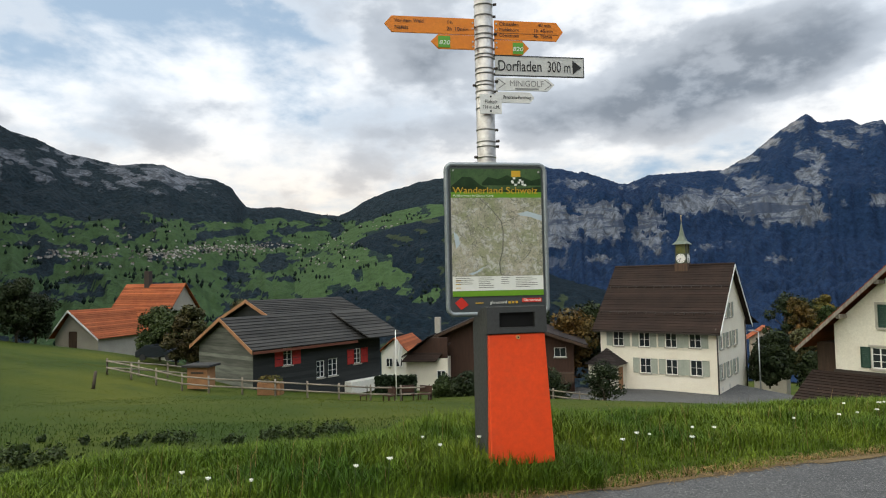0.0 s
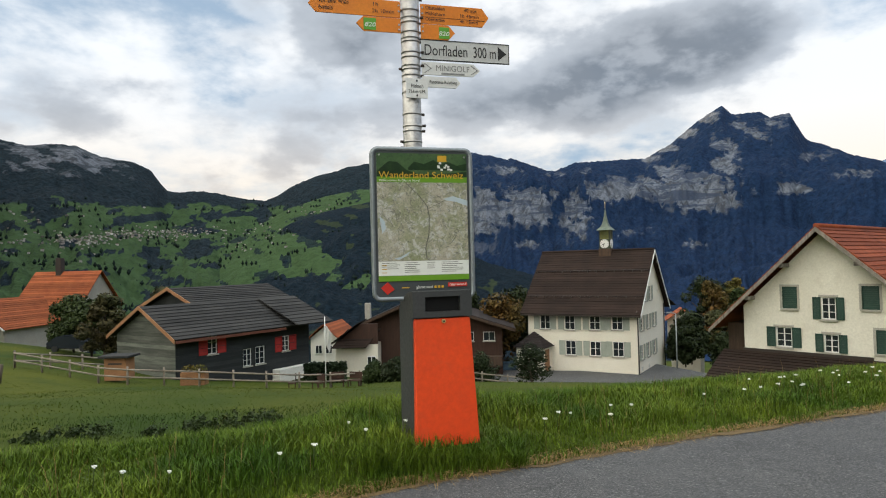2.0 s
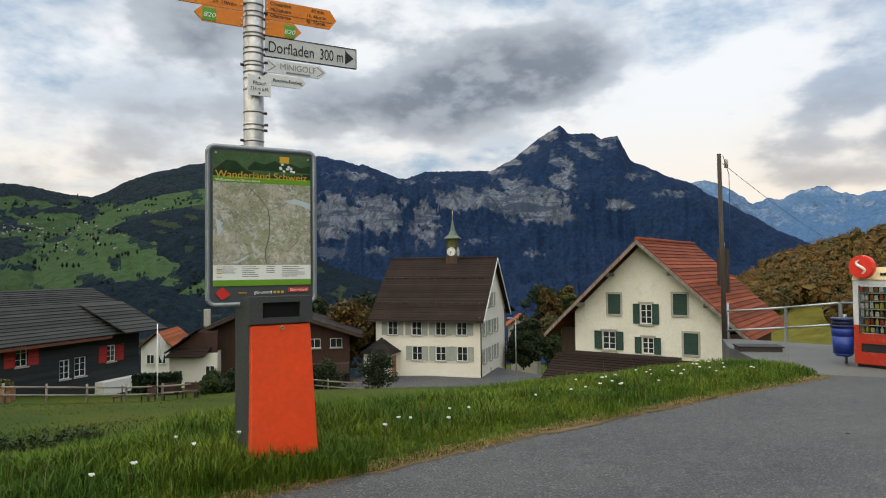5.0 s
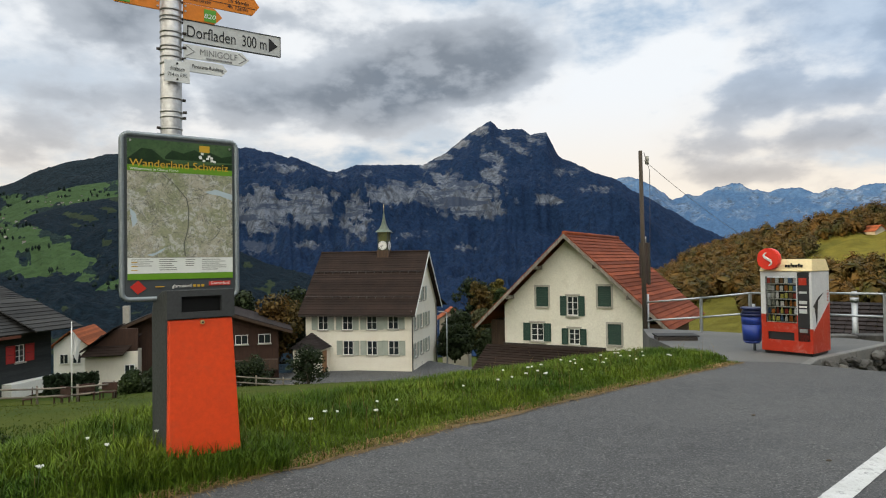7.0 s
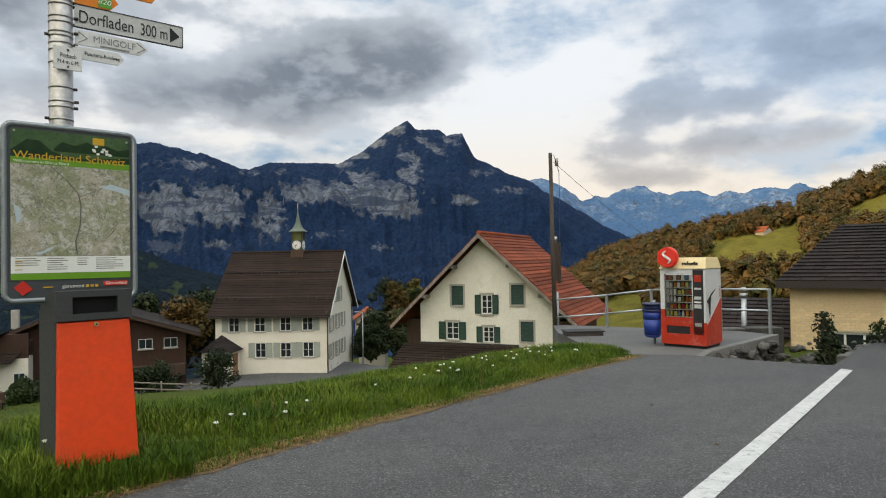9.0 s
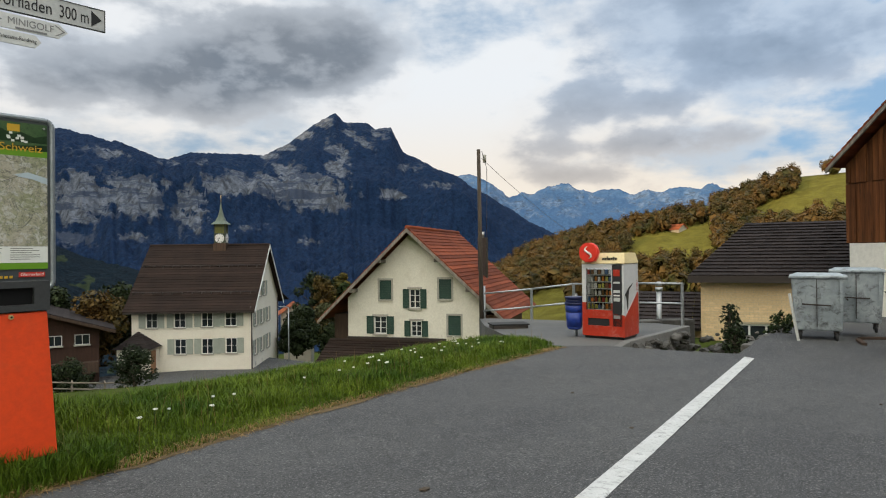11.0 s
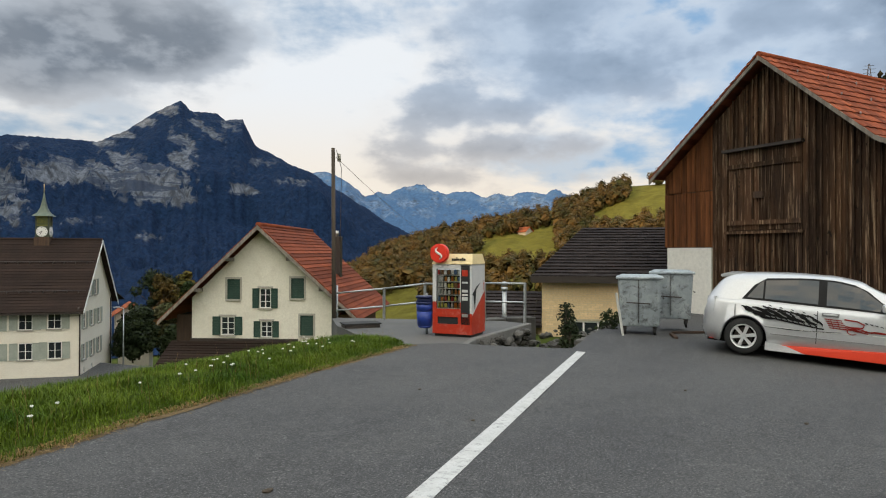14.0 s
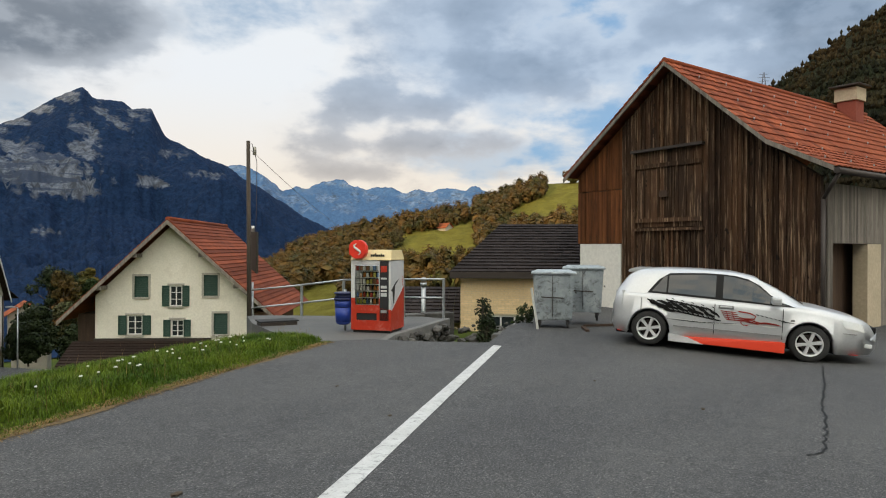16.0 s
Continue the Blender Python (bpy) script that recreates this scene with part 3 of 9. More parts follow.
def patches(az, el, fa, fe, seed, octaves=4):
    """Uneven noise over bearing and height."""
    flat = [noise.fractal(Vector((x * fa, y * fe, seed)), 0.8, 2.1, octaves) for x, y in zip(az.ravel(), el.ravel())]
    return np.array(flat).reshape(az.shape)


def spots(az, el, rows):
    total = np.zeros_like(az)
    for a0, e0, wa, we, amount in rows:
        total = np.maximum(total, amount * np.exp(-(((az - a0) / wa) ** 2) - ((el - e0) / we) ** 2))
    return total


def cliff_bare(az, el):
    """Limestone walls in a broken band below the crest, gullies under the summit."""
    g = spots(az, el, ((6.5, 4.6, 2.6, 2.2, 1.0), (10.2, 4.9, 2.8, 1.8, 1.0), (14.6, 4.0, 1.5, 2.4, 0.8), (18, 6.1, 3.0, 1.2, 0.95), (22.5, 6.2, 3.2, 1.7, 1.0), (25.0, 5.2, 3.0, 1.5, 1.0), (26.6, 8.0, 1.2, 2.8, 0.78), (29.6, 10.4, 2.6, 1.2, 0.62), (20.9, 8.5, 0.9, 0.3, 0.9), (22.2, 9.2, 1.0, 0.35, 1.0), (23.8, 10.3, 1.1, 0.4, 1.0), (25.4, 11.4, 0.9, 0.5, 1.0),
                       (31.5, 5.2, 1.8, 0.6, 0.65), (36, 6.0, 3.0, 0.5, 0.5), (24, 1.2, 1.6, 0.5, 0.6), (10.5, 1.6, 1.6, 0.6, 0.6), (6, 1.4, 2.4, 0.8, 0.6), (19.5, 2.4, 3.2, 0.5, 0.5), (8, 8.2, 4.5, 0.7, 0.5), (33, 7.5, 2.5, 0.6, 0.45), (14, 7.7, 3, 0.4, 0.45)))
    return g * (0.72 + 0.55 * patches(az, el + 0.25 * az, 0.5, 1.3, 3.1)) + 0.16 * patches(az, el, 1.6, 0.7, 8.4)


def ridge_bare(az, el):
    g = smoothstep(6.6, 8.6, el + 0.05 * (az + 30)) * smoothstep(-20.5, -24, az)
    return g * (0.28 + 0.7 * patches(az + 1.3 * el, el, 0.9, 1.6, 5.5))


def valley_meadow(az, el):
    land_ = smoothstep(6.4, 4.6, el + 0.5 * patches(az, el, 0.3, 0.7, 1.0))
    p = patches(az, el - 0.06 * az, 0.36, 1.15, 6.2, 6)
    lines = np.abs(patches(az, el, 0.5, 0.9, 9.9, 3))
    return smoothstep(-0.5, -3.0, az) * land_ * smoothstep(-0.22, 0.05, p + 0.12) * (1 - 0.55 * smoothstep(0.045, 0.015, lines))


def spur_meadow(az, el):
    p = patches(az, el, 0.5, 1.3, 2.2, 6)
    return smoothstep(-0.35, -0.1, p + 0.1) * (1 - 0.5 * smoothstep(0.05, 0.02, np.abs(patches(az, el, 0.6, 1.2, 4.4, 3))))


def clearings(az, el):
    return 0.8 * smoothstep(0.36, 0.5, patches(az, el, 0.5, 1.4, 7.1, 4))


def far_bare(az, el):
    return 0.5 * smoothstep(1.5, 4.5, el) * (0.7 + 0.8 * patches(az, el, 0.5, 1.1, 12.0))


def hill_meadow(az, el):
    return 0.55 + 0.9 * smoothstep(-0.3, 0.3, patches(az, el, 0.4, 0.9, 3.7, 3))


# the left slopes carry a little blue haze in their wood and rock colours
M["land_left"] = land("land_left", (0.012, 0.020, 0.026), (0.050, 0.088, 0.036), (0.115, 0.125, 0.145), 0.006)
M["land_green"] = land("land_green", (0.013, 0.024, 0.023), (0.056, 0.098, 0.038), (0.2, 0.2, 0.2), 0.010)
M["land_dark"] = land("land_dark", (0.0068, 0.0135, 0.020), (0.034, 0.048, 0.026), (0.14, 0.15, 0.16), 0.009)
# blue distance haze is mixed into woods, meadows and rock of these two
M["land_cliff_haze"] = land("land_cliff_haze", (0.0085, 0.0200, 0.049), (0.035, 0.06, 0.08), (0.108, 0.122, 0.150), 0.006, 0.35, 0.7)
M["land_far_haze"] = land("land_far_haze", (0.055, 0.108, 0.20), (0.10, 0.16, 0.25), (0.12, 0.175, 0.265), 0.004, 0.3, 0.35)
M["land_hill"] = land("land_hill", (0.10, 0.09, 0.020), (0.15, 0.135, 0.026), (0.16, 0.17, 0.03), 0.03)
M["land_wood"] = land("land_wood", (0.014, 0.017, 0.010), (0.06, 0.06, 0.02), (0.1, 0.1, 0.08), 0.02)

left = Massif([(-75, 12), (-50, 13.5), (-37.84, 11.93), (-35.71, 11.21), (-33.49, 10.27), (-30.38, 9.63), (-26.66, 9.8), (-24.94, 9.1), (-22.73, 8.81), (-21.38, 8.05), (-20.24, 6.65), (-16.25, 6.45), (-12.39, 5.92), (-10.4, 6.85), (-8.4, 7.92), (-5.38, 8.78), (-3.36, 9.1), (1, 9.4), (2.6, 9.3)],
              420, 1500, -66, [(0, 0), (0.25, 0.11), (0.55, 0.40), (0.8, 0.66), (0.92, 0.86), (1, 1)], 26, 3.0, 5, 1e9, 6)
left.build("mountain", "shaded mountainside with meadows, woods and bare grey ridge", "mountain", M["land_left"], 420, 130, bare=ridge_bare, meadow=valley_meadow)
spur_green = Massif([(-21, -3.0), (-18.18, 1.0), (-14.36, 3.0), (-10.43, 5.2), (-7.43, 6.2), (-4.41, 6.8), (-2.0, 6.7), (0.5, 5.6), (2.2, 2.0), (5, -4)], 380, 1150, -66, [(0, 0), (0.4, 0.3), (1, 1)], 6, 9.0)
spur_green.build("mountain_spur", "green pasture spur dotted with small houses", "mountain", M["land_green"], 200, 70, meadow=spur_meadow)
spur_dark = Massif([(-24, -5), (-18.2, -1.0), (-14.4, 1.4), (-10.4, 3.9), (-7.4, 4.9), (-3, 5.8), (0, 5.8), (2.0, 4.4), (3.6, 1.6), (7, 0.0), (10, -0.4), (14, -1.6), (20, -3)], 330, 1000, -64, [(0, 0), (0.4, 0.32), (0.8, 0.75), (1, 1)], 16, 14.0)
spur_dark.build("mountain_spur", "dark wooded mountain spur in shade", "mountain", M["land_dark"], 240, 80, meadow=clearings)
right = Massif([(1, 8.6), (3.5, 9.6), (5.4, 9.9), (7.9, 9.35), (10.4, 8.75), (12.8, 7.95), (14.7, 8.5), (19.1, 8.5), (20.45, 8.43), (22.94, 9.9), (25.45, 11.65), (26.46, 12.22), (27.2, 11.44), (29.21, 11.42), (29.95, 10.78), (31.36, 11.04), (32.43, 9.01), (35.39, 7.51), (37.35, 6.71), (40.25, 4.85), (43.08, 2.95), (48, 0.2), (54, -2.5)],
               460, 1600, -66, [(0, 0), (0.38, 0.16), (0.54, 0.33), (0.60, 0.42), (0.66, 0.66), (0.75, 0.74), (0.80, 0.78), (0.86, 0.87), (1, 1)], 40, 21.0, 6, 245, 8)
right.build("mountain", "steep limestone mountain with pale cliff bands above dark woods", "mountain", M["land_cliff_haze"], 560, 200, bare=cliff_bare)
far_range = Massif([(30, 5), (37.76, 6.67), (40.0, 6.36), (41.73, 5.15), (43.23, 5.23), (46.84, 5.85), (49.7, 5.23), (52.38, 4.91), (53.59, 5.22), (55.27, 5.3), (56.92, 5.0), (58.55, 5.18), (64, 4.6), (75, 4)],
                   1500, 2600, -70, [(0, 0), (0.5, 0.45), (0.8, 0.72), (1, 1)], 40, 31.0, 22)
far_range.build("far_mountain", "distant mountain range with blue haze in its colours", "mountain", M["land_far_haze"], 420, 70, bare=far_bare)
hill = Massif([(36, -4.5), (40.15, -1.9), (43.18, 0.2), (47.19, 1.5), (51.15, 2.65), (54.55, 3.4), (57.62, 3.5), (60.16, 4.3), (64.16, 5.6), (67.92, 5.75), (75, 6.5), (84, 6)], 95, 290, -19, [(0, 0), (0.3, 0.24), (0.6, 0.58), (1, 1)], 2.0, 41.0)
hill.build("hill", "hill with sunlit green meadows", "hill", M["land_hill"], 140, 60, meadow=hill_meadow)
back_wood = Massif([(70, 4), (78, 9.5), (83.69, 13.08), (85.79, 14.66), (87.62, 15.79), (90.0, 17.1), (98, 20), (120, 24), (150, 22), (175, 18)], 300, 700, -30, [(0, 0), (0.4, 0.3), (1, 1)], 14, 51.0, 4)
back_wood.build("mountain", "steep mountainside under dark autumn forest", "mountain", M["land_wood"], 220, 60)


def make_shading_ridge():
    """An unseen ridge, added out of view to shade the village and the walls across the valley."""
    s = Vector((math.sin(radians(SUN_AZ)), math.cos(radians(SUN_AZ)), 0))
    across = Vector((s.y, -s.x, 0))
    ps = np.linspace(-700, 1900, 521)
    pts = []
    for p in ps:
        q = max(430.0, 1.14 * p)
        crest = float(np.interp(p, RIDGE_P, RIDGE_H)) + (q - 430) * math.tan(radians(SUN_EL)) + 1.0 * noise.noise(Vector((p * 0.03, 0, 0)))
        for k, h in ((-90, -60), (-40, crest * 0.5), (0, crest), (60, crest * 0.8), (300, -60)):
            c = s * (q + k) + across * p
            pts.append((c.x, c.y, h))
    ob = grid_mesh("unseen_shade_ridge", np.array(pts), len(ps), 5, M["land_wood"])
    tagged(ob, "unseen ridge added out of view to cast shade", "mountain", kind="structure")


# crest of the added ridge, notched to let sun onto hill and peak
RIDGE_P = (-700, 45, 72, 260, 420, 700, 1400, 1410, 1435, 1460, 1484, 1530, 1545, 1900)
RIDGE_H = (230, 230, 71, 73, 320, 470, 640, 468, 446, 398, 364, 352, 520, 560)
make_shading_ridge()


def make_village(name, label, massif, spots, spread, count, seed):
    rnd = random.Random(seed)
    bm = bmesh.new()
    for _ in range(count):
        a0, e0, wa, we = spots[rnd.randrange(len(spots))]
        p = massif.at_elevation(a0 + rnd.gauss(0, wa), e0 + rnd.gauss(0, we))
        s = spread * rnd.uniform(0.7, 1.4)
        rot = Matrix.Translation(p) @ Matrix.Rotation(rnd.uniform(0, 6.3), 4, "Z")
        w, l, h = s * 0.8, s * 1.1, s * 0.75
        for poly, mi in (([(-w, -l, -h), (w, -l, -h), (w, -l, h), (0, -l, h * 1.7), (-w, -l, h)], 0),):
            before = len(bm.faces)
            prism(bm, [rot @ Vector(q) for q in poly], rot.to_3x3() @ Vector((0, 2 * l, 0)), mi)
            bm.faces.ensure_lookup_table()
            for f in bm.faces[before:]:
                if f.normal.z > 0.25:
                    f.material_index = 1
    ob = part(name, bm, (M["village_wall"], M["village_roof"]))
    tagged(ob, label, "village", kind="stuff")


def pasture_trees(name, label, massif, count, seed, size, span=None, material="far_tree"):
    """Single dark trees and small copses on open land far off."""
    rng = np.random.default_rng(seed)
    ok = np.argwhere((massif.open_land > 0.3) & (massif.grid[..., 2] > -60))
    spread = 2.0 if span else 9.0
    if span:
        bearing = np.degrees(np.arctan2(massif.grid[..., 0], massif.grid[..., 1]))
        ok = np.argwhere((bearing > span[0]) & (bearing < span[1]))
    bm = bmesh.new()
    for _ in range(count // 3):
        c = massif.grid[tuple(ok[rng.integers(len(ok))])]
        for _ in range(int(rng.integers(1, 6))):
            p = Vector(c) + Vector((rng.normal() * spread, rng.normal() * spread, 0))
            h, w = size * rng.uniform(0.6, 1.5), size * rng.uniform(0.3, 0.5)
            ring = [bm.verts.new(p + Vector((w * math.cos(k * 1.2566), w * math.sin(k * 1.2566), h * rng.uniform(0.25, 0.5)))) for k in range(5)]
            top, foot = bm.verts.new(p + Vector((0, 0, h))), bm.verts.new(p - Vector((0, 0, 1.5)))
            for k in range(5):
                bm.faces.new([ring[k], ring[(k + 1) % 5], top])
                bm.faces.new([ring[(k + 1) % 5], ring[k], foot])
    tagged(part(name, bm, M[material]), label, "trees", kind="stuff")


M["far_tree"] = surface("far_tree", (0.012, 0.020, 0.018), (0.018, 0.028, 0.022), 0.05, 0.5, 0.95, bump=0, island=0.4, spec=0.05)
M["village_wall"] = surface("village_wall", (0.42, 0.40, 0.37), (0.16, 0.135, 0.12), 0.03, 0.3, 0.9, bump=0, island=0.5)
M["village_roof"] = surface("village_roof", (0.15, 0.09, 0.07), (0.09, 0.075, 0.07), 0.03, 0.3, 0.9, bump=0, island=0.4)
make_village("far_village", "far village of small pale houses on the meadows", left, [(-33, 2.5, 1.6, 0.22), (-27, 2.6, 1.2, 0.22), (-25.5, 2.6, 1.0, 0.25), (-22.5, 3.0, 1.2, 0.22), (-20, 3.1, 1.6, 0.2), (-18, 3.2, 2.0, 0.3), (-30, 3.0, 5, 1.2)], 1.25, 420, 5)
make_village("far_farms", "scattered small farmhouses on the pasture spur", spur_green, [(-12, 3.4, 2, 0.5), (-8.5, 4.9, 2, 0.5), (-15, 2.0, 1.2, 0.4)], 1.2, 60, 8)
pasture_trees("far_trees", "dark trees and copses scattered over the far pastures", left, 1500, 31, 5.0)
pasture_trees("far_trees", "dark trees scattered over the pasture spur", spur_green, 420, 32, 4.2)

M["far_conifer"] = surface("far_conifer", (0.006, 0.009, 0.006), (0.022, 0.016, 0.008), 0.02, 0.5, 0.95, bump=0, island=0.6, spec=0.05)
pasture_trees("forest", "dense dark conifers on the steep mountainside", back_wood, 12000, 33, 4.0, (79, 94), "far_conifer")

# ---- leaves and trees ----
def leaf_cloud(rng, count, lobes, size, loose=0.7):
    """Corners of loose leaf cards spread over lobes (x, y, z, rx, ry, rz), thinner inside."""
    lobes = np.array(lobes, float)
    pick = rng.integers(0, len(lobes), count)
    d = rng.normal(size=(count, 3))
    d /= np.linalg.norm(d, axis=1, keepdims=True)
    rad = rng.uniform(0.72, 1.08, (count, 1))
    c = lobes[pick, :3] + d * lobes[pick, 3:] * rad
    up = d + rng.normal(scale=loose, size=(count, 3)) + (0, 0, 0.4)
    up /= np.linalg.norm(up, axis=1, keepdims=True)
    u = np.cross(up, rng.normal(size=(count, 3)))
    u /= np.linalg.norm(u, axis=1, keepdims=True) + 1e-9
    w = np.cross(up, u)
    s = size * rng.uniform(0.6, 1.5, (count, 1))
    return np.stack([c - u * s, c - w * s * 0.6, c + u * s, c + w * s * 0.6], 1)


def lobes_for(rng, height, width, base, count, pointed=False):
    out = []
    for i in range(count):
        t = (i + rng.uniform(0, 1)) / count
        z = base + (height - base) * (0.12 + 0.82 * t)
        env = (1 - t) ** 0.8 if pointed else math.sin(math.pi * min(0.98, 0.16 + 0.78 * t)) ** 0.7
        a = rng.uniform(0, 2 * math.pi)
        off = width * 0.5 * env * rng.uniform(0.25, 0.8)
        s = width * (0.11 if pointed else 0.145) * rng.uniform(0.65, 1.35)
        out.append((off * math.cos(a), off * math.sin(a), z, s, s, s * rng.uniform(0.65, 0.95)))
    return out


def tree(name, label, x, y, height, width, material, seed, base=0.2, leaves=3000, size=0.22, pointed=False, group="", z=None):
    rng = np.random.default_rng(seed)
    z = float(ground_z(x, y)) if z is None else z
    root = thing(name, label, "tree" if "bush" not in name else "bush", pose(x, y, z - 0.05, 0, 0, float(rng.uniform(0, 360))), group)
    lobes = lobes_for(rng, height, width, height * base, 34 if not pointed else 40, pointed)
    bm = bmesh.new()
    tr = max(0.03, height * 0.022)
    p = Vector((0, 0, 0))
    for i in range(5):
        q = Vector((rng.normal() * height * 0.012, rng.normal() * height * 0.012, height * 0.85 * (i + 1) / 5))
        tube(bm, p, q, tr * (1 - i * 0.18), tr * (1 - (i + 1) * 0.18), 8)
        p = q
    for l in lobes:
        c = Vector(l[:3])
        tube(bm, (0, 0, max(0.1, c.z - 0.35 * c.xy.length - 0.1 * height)), c, tr * 0.32, tr * 0.08, 5, False)
    part("trunk", bm, M["bark"], root)
    quads_mesh("crown", leaf_cloud(rng, leaves, lobes, size), material, root)
    return root


M["leaf_green"] = leaf("leaf_green", (0.020, 0.034, 0.010), (0.036, 0.050, 0.014))
M["leaf_dark"] = leaf("leaf_dark", (0.013, 0.021, 0.008), (0.024, 0.033, 0.012))
M["leaf_olive"] = leaf("leaf_olive", (0.045, 0.05, 0.018), (0.065, 0.05, 0.022))
M["leaf_yellow"] = leaf("leaf_yellow", (0.11, 0.080, 0.015), (0.065, 0.065, 0.018))
M["leaf_orange"] = leaf("leaf_orange", (0.11, 0.055, 0.014), (0.065, 0.05, 0.015))
M["leaf_autumn"] = leaf("leaf_autumn", (0.108, 0.062, 0.017), (0.036, 0.038, 0.012), big=0.22, vary=0.2)
M["hedge_leaf"] = leaf("hedge_leaf", (0.012, 0.022, 0.010), (0.02, 0.03, 0.014))


def make_wood(name, label, massif, regions, material, seed, leaves=380, height=5.6, size=0.2):
    """Far woods: rounded crowns of leaf clumps side by side on a slope."""
    rng = np.random.default_rng(seed)
    out, stands = [], {}
    for (corners, count) in regions:
        (a0, l0, h0), (a1, l1, h1) = corners
        for _ in range(int(count * 5.5)):
            t = rng.uniform()
            a = a0 + (a1 - a0) * t
            el = (l0 + (l1 - l0) * t) + rng.uniform() * ((h0 - l0) + ((h1 - l1) - (h0 - l0)) * t)
            p = massif.at_elevation(a, el)
            h = height * rng.uniform(0.65, 1.3)
            w = h * rng.uniform(0.75, 1.0)
            cell = (int(p.x // 2.7), int(p.y // 2.7))
            near = [o for i in (-1, 0, 1) for j in (-1, 0, 1) for o in stands.get((cell[0] + i, cell[1] + j), ())]
            if any((p.x - o.x) ** 2 + (p.y - o.y) ** 2 < 5.6 for o in near):
                continue
            stands.setdefault(cell, []).append(p)
            dome = [(0, 0, 0.52 * h, 0.36 * w, 0.36 * w, 0.40 * h)] * 2
            for _ in range(7):
                b, e = rng.uniform(0, 6.28), rng.uniform(-0.2, 1.4)
                s = rng.uniform(0.12, 0.2) * w
                dome.append((0.36 * w * math.cos(b) * math.cos(e), 0.36 * w * math.sin(b) * math.cos(e), 0.52 * h + 0.38 * h * math.sin(e), s, s, s))
            out.append(leaf_cloud(rng, leaves, dome, size, 0.2) + np.array(p))
            out.append(leaf_cloud(rng, 46, [(0, 0, 0.46 * h, 0.30 * w, 0.30 * w, 0.38 * h)], 0.2 * w, 0.1) + np.array(p))
    ob = quads_mesh(name, np.concatenate(out), material)
    tagged(ob, label, "wood", kind="stuff")


# regions: from (bearing, low, high) to (bearing, low, high), elevations of the ground in degrees
make_wood("hill_woods", "sunlit autumn woods in brown and olive on the hill", hill,
          [(((40.0, -3.6, -2.2), (44.0, -1.5, 0.0)), 80), (((44.0, -1.5, 0.1), (49, 0.3, 1.5)), 95), (((49, 0.4, 1.5), (57.8, 2.2, 2.9)), 110),
           (((58.6, 1.4, 3.6), (61.5, 2.4, 4.7)), 60), (((61.2, 3.2, 4.6), (64.6, 4.4, 5.5)), 60), (((58.8, -0.6, 1.2), (70, 1.0, 2.6)), 85),
           (((52.3, -2.6, -1.9), (58.5, -2.2, -1.4)), 60), (((66.4, 5.6, 5.7), (67.2, 5.6, 5.75)), 4), (((40, -4.6, -2.4), (44, -3.6, -1.6)), 40), (((44, -3.6, -1.6), (51, -2.0, 0.3)), 90), (((47, -4.4, -4.0), (60, -3.8, -3.2)), 40), (((41, -4.6, -4.0), (46, -3.0, -2.7)), 20)],
          M["leaf_autumn"], 4)
tree("orchard_tree", "round yellowish tree on the sunlit meadow", *hill.at_elevation(51.6, 0.0)[:2], 6.5, 7, M["leaf_olive"], 8, 0.1, 1600, 0.3, z=hill.at_elevation(51.6, 0.0)[2])

# ---- buildings ----
def frame_at(x, y, z, bearing):
    """A building's own axes: x along its front to the right, y away, z up."""
    return pose(x, y, z, 0, 0, 90 - bearing)


def wall_with_holes(bm, p, ex, ez, outline, holes, thick, inward):
    """A wall in the plane of ex and ez from p, with an outline [(u, v)] and rectangular holes (u0, v0, u1, v1) cut through."""
    us = sorted({round(q[0], 4) for q in outline} | {h[i] for h in holes for i in (0, 2)})
    base = min(q[1] for q in outline)

    def top(u):
        best = base
        n = len(outline)
        for i in range(n):
            (a, c), (b, d) = outline[i], outline[(i + 1) % n]
            if abs(a - b) > 1e-6 and min(a, b) - 1e-6 <= u <= max(a, b) + 1e-6:
                best = max(best, c + (d - c) * (u - a) / (b - a))
        return best

    for u0, u1 in zip(us, us[1:]):
        if u1 - u0 < 1e-4:
            continue
        mid = (u0 + u1) / 2
        cuts = sorted((h[1], h[3]) for h in holes if h[0] - 1e-5 <= mid <= h[2] + 1e-5)
        v = base
        spans = []
        for a, b in cuts:
            spans.append((v, v, a, a))
            v = b
        spans.append((v, v, top(u0 + 1e-5), top(u1 - 1e-5)))
        for a0, a1, b0, b1 in spans:
            if max(b0 - a0, b1 - a1) < 1e-3:
                continue
            f = [p + ex * u + ez * w for u, w in ((u0, a0), (u1, a1), (u1, b1), (u0, b0))]
            hexa(bm, f + [q + inward * thick for q in f])
    bmesh.ops.remove_doubles(bm, verts=bm.verts[:], dist=2e-4)
    bmesh.ops.recalc_face_normals(bm, faces=bm.faces[:])


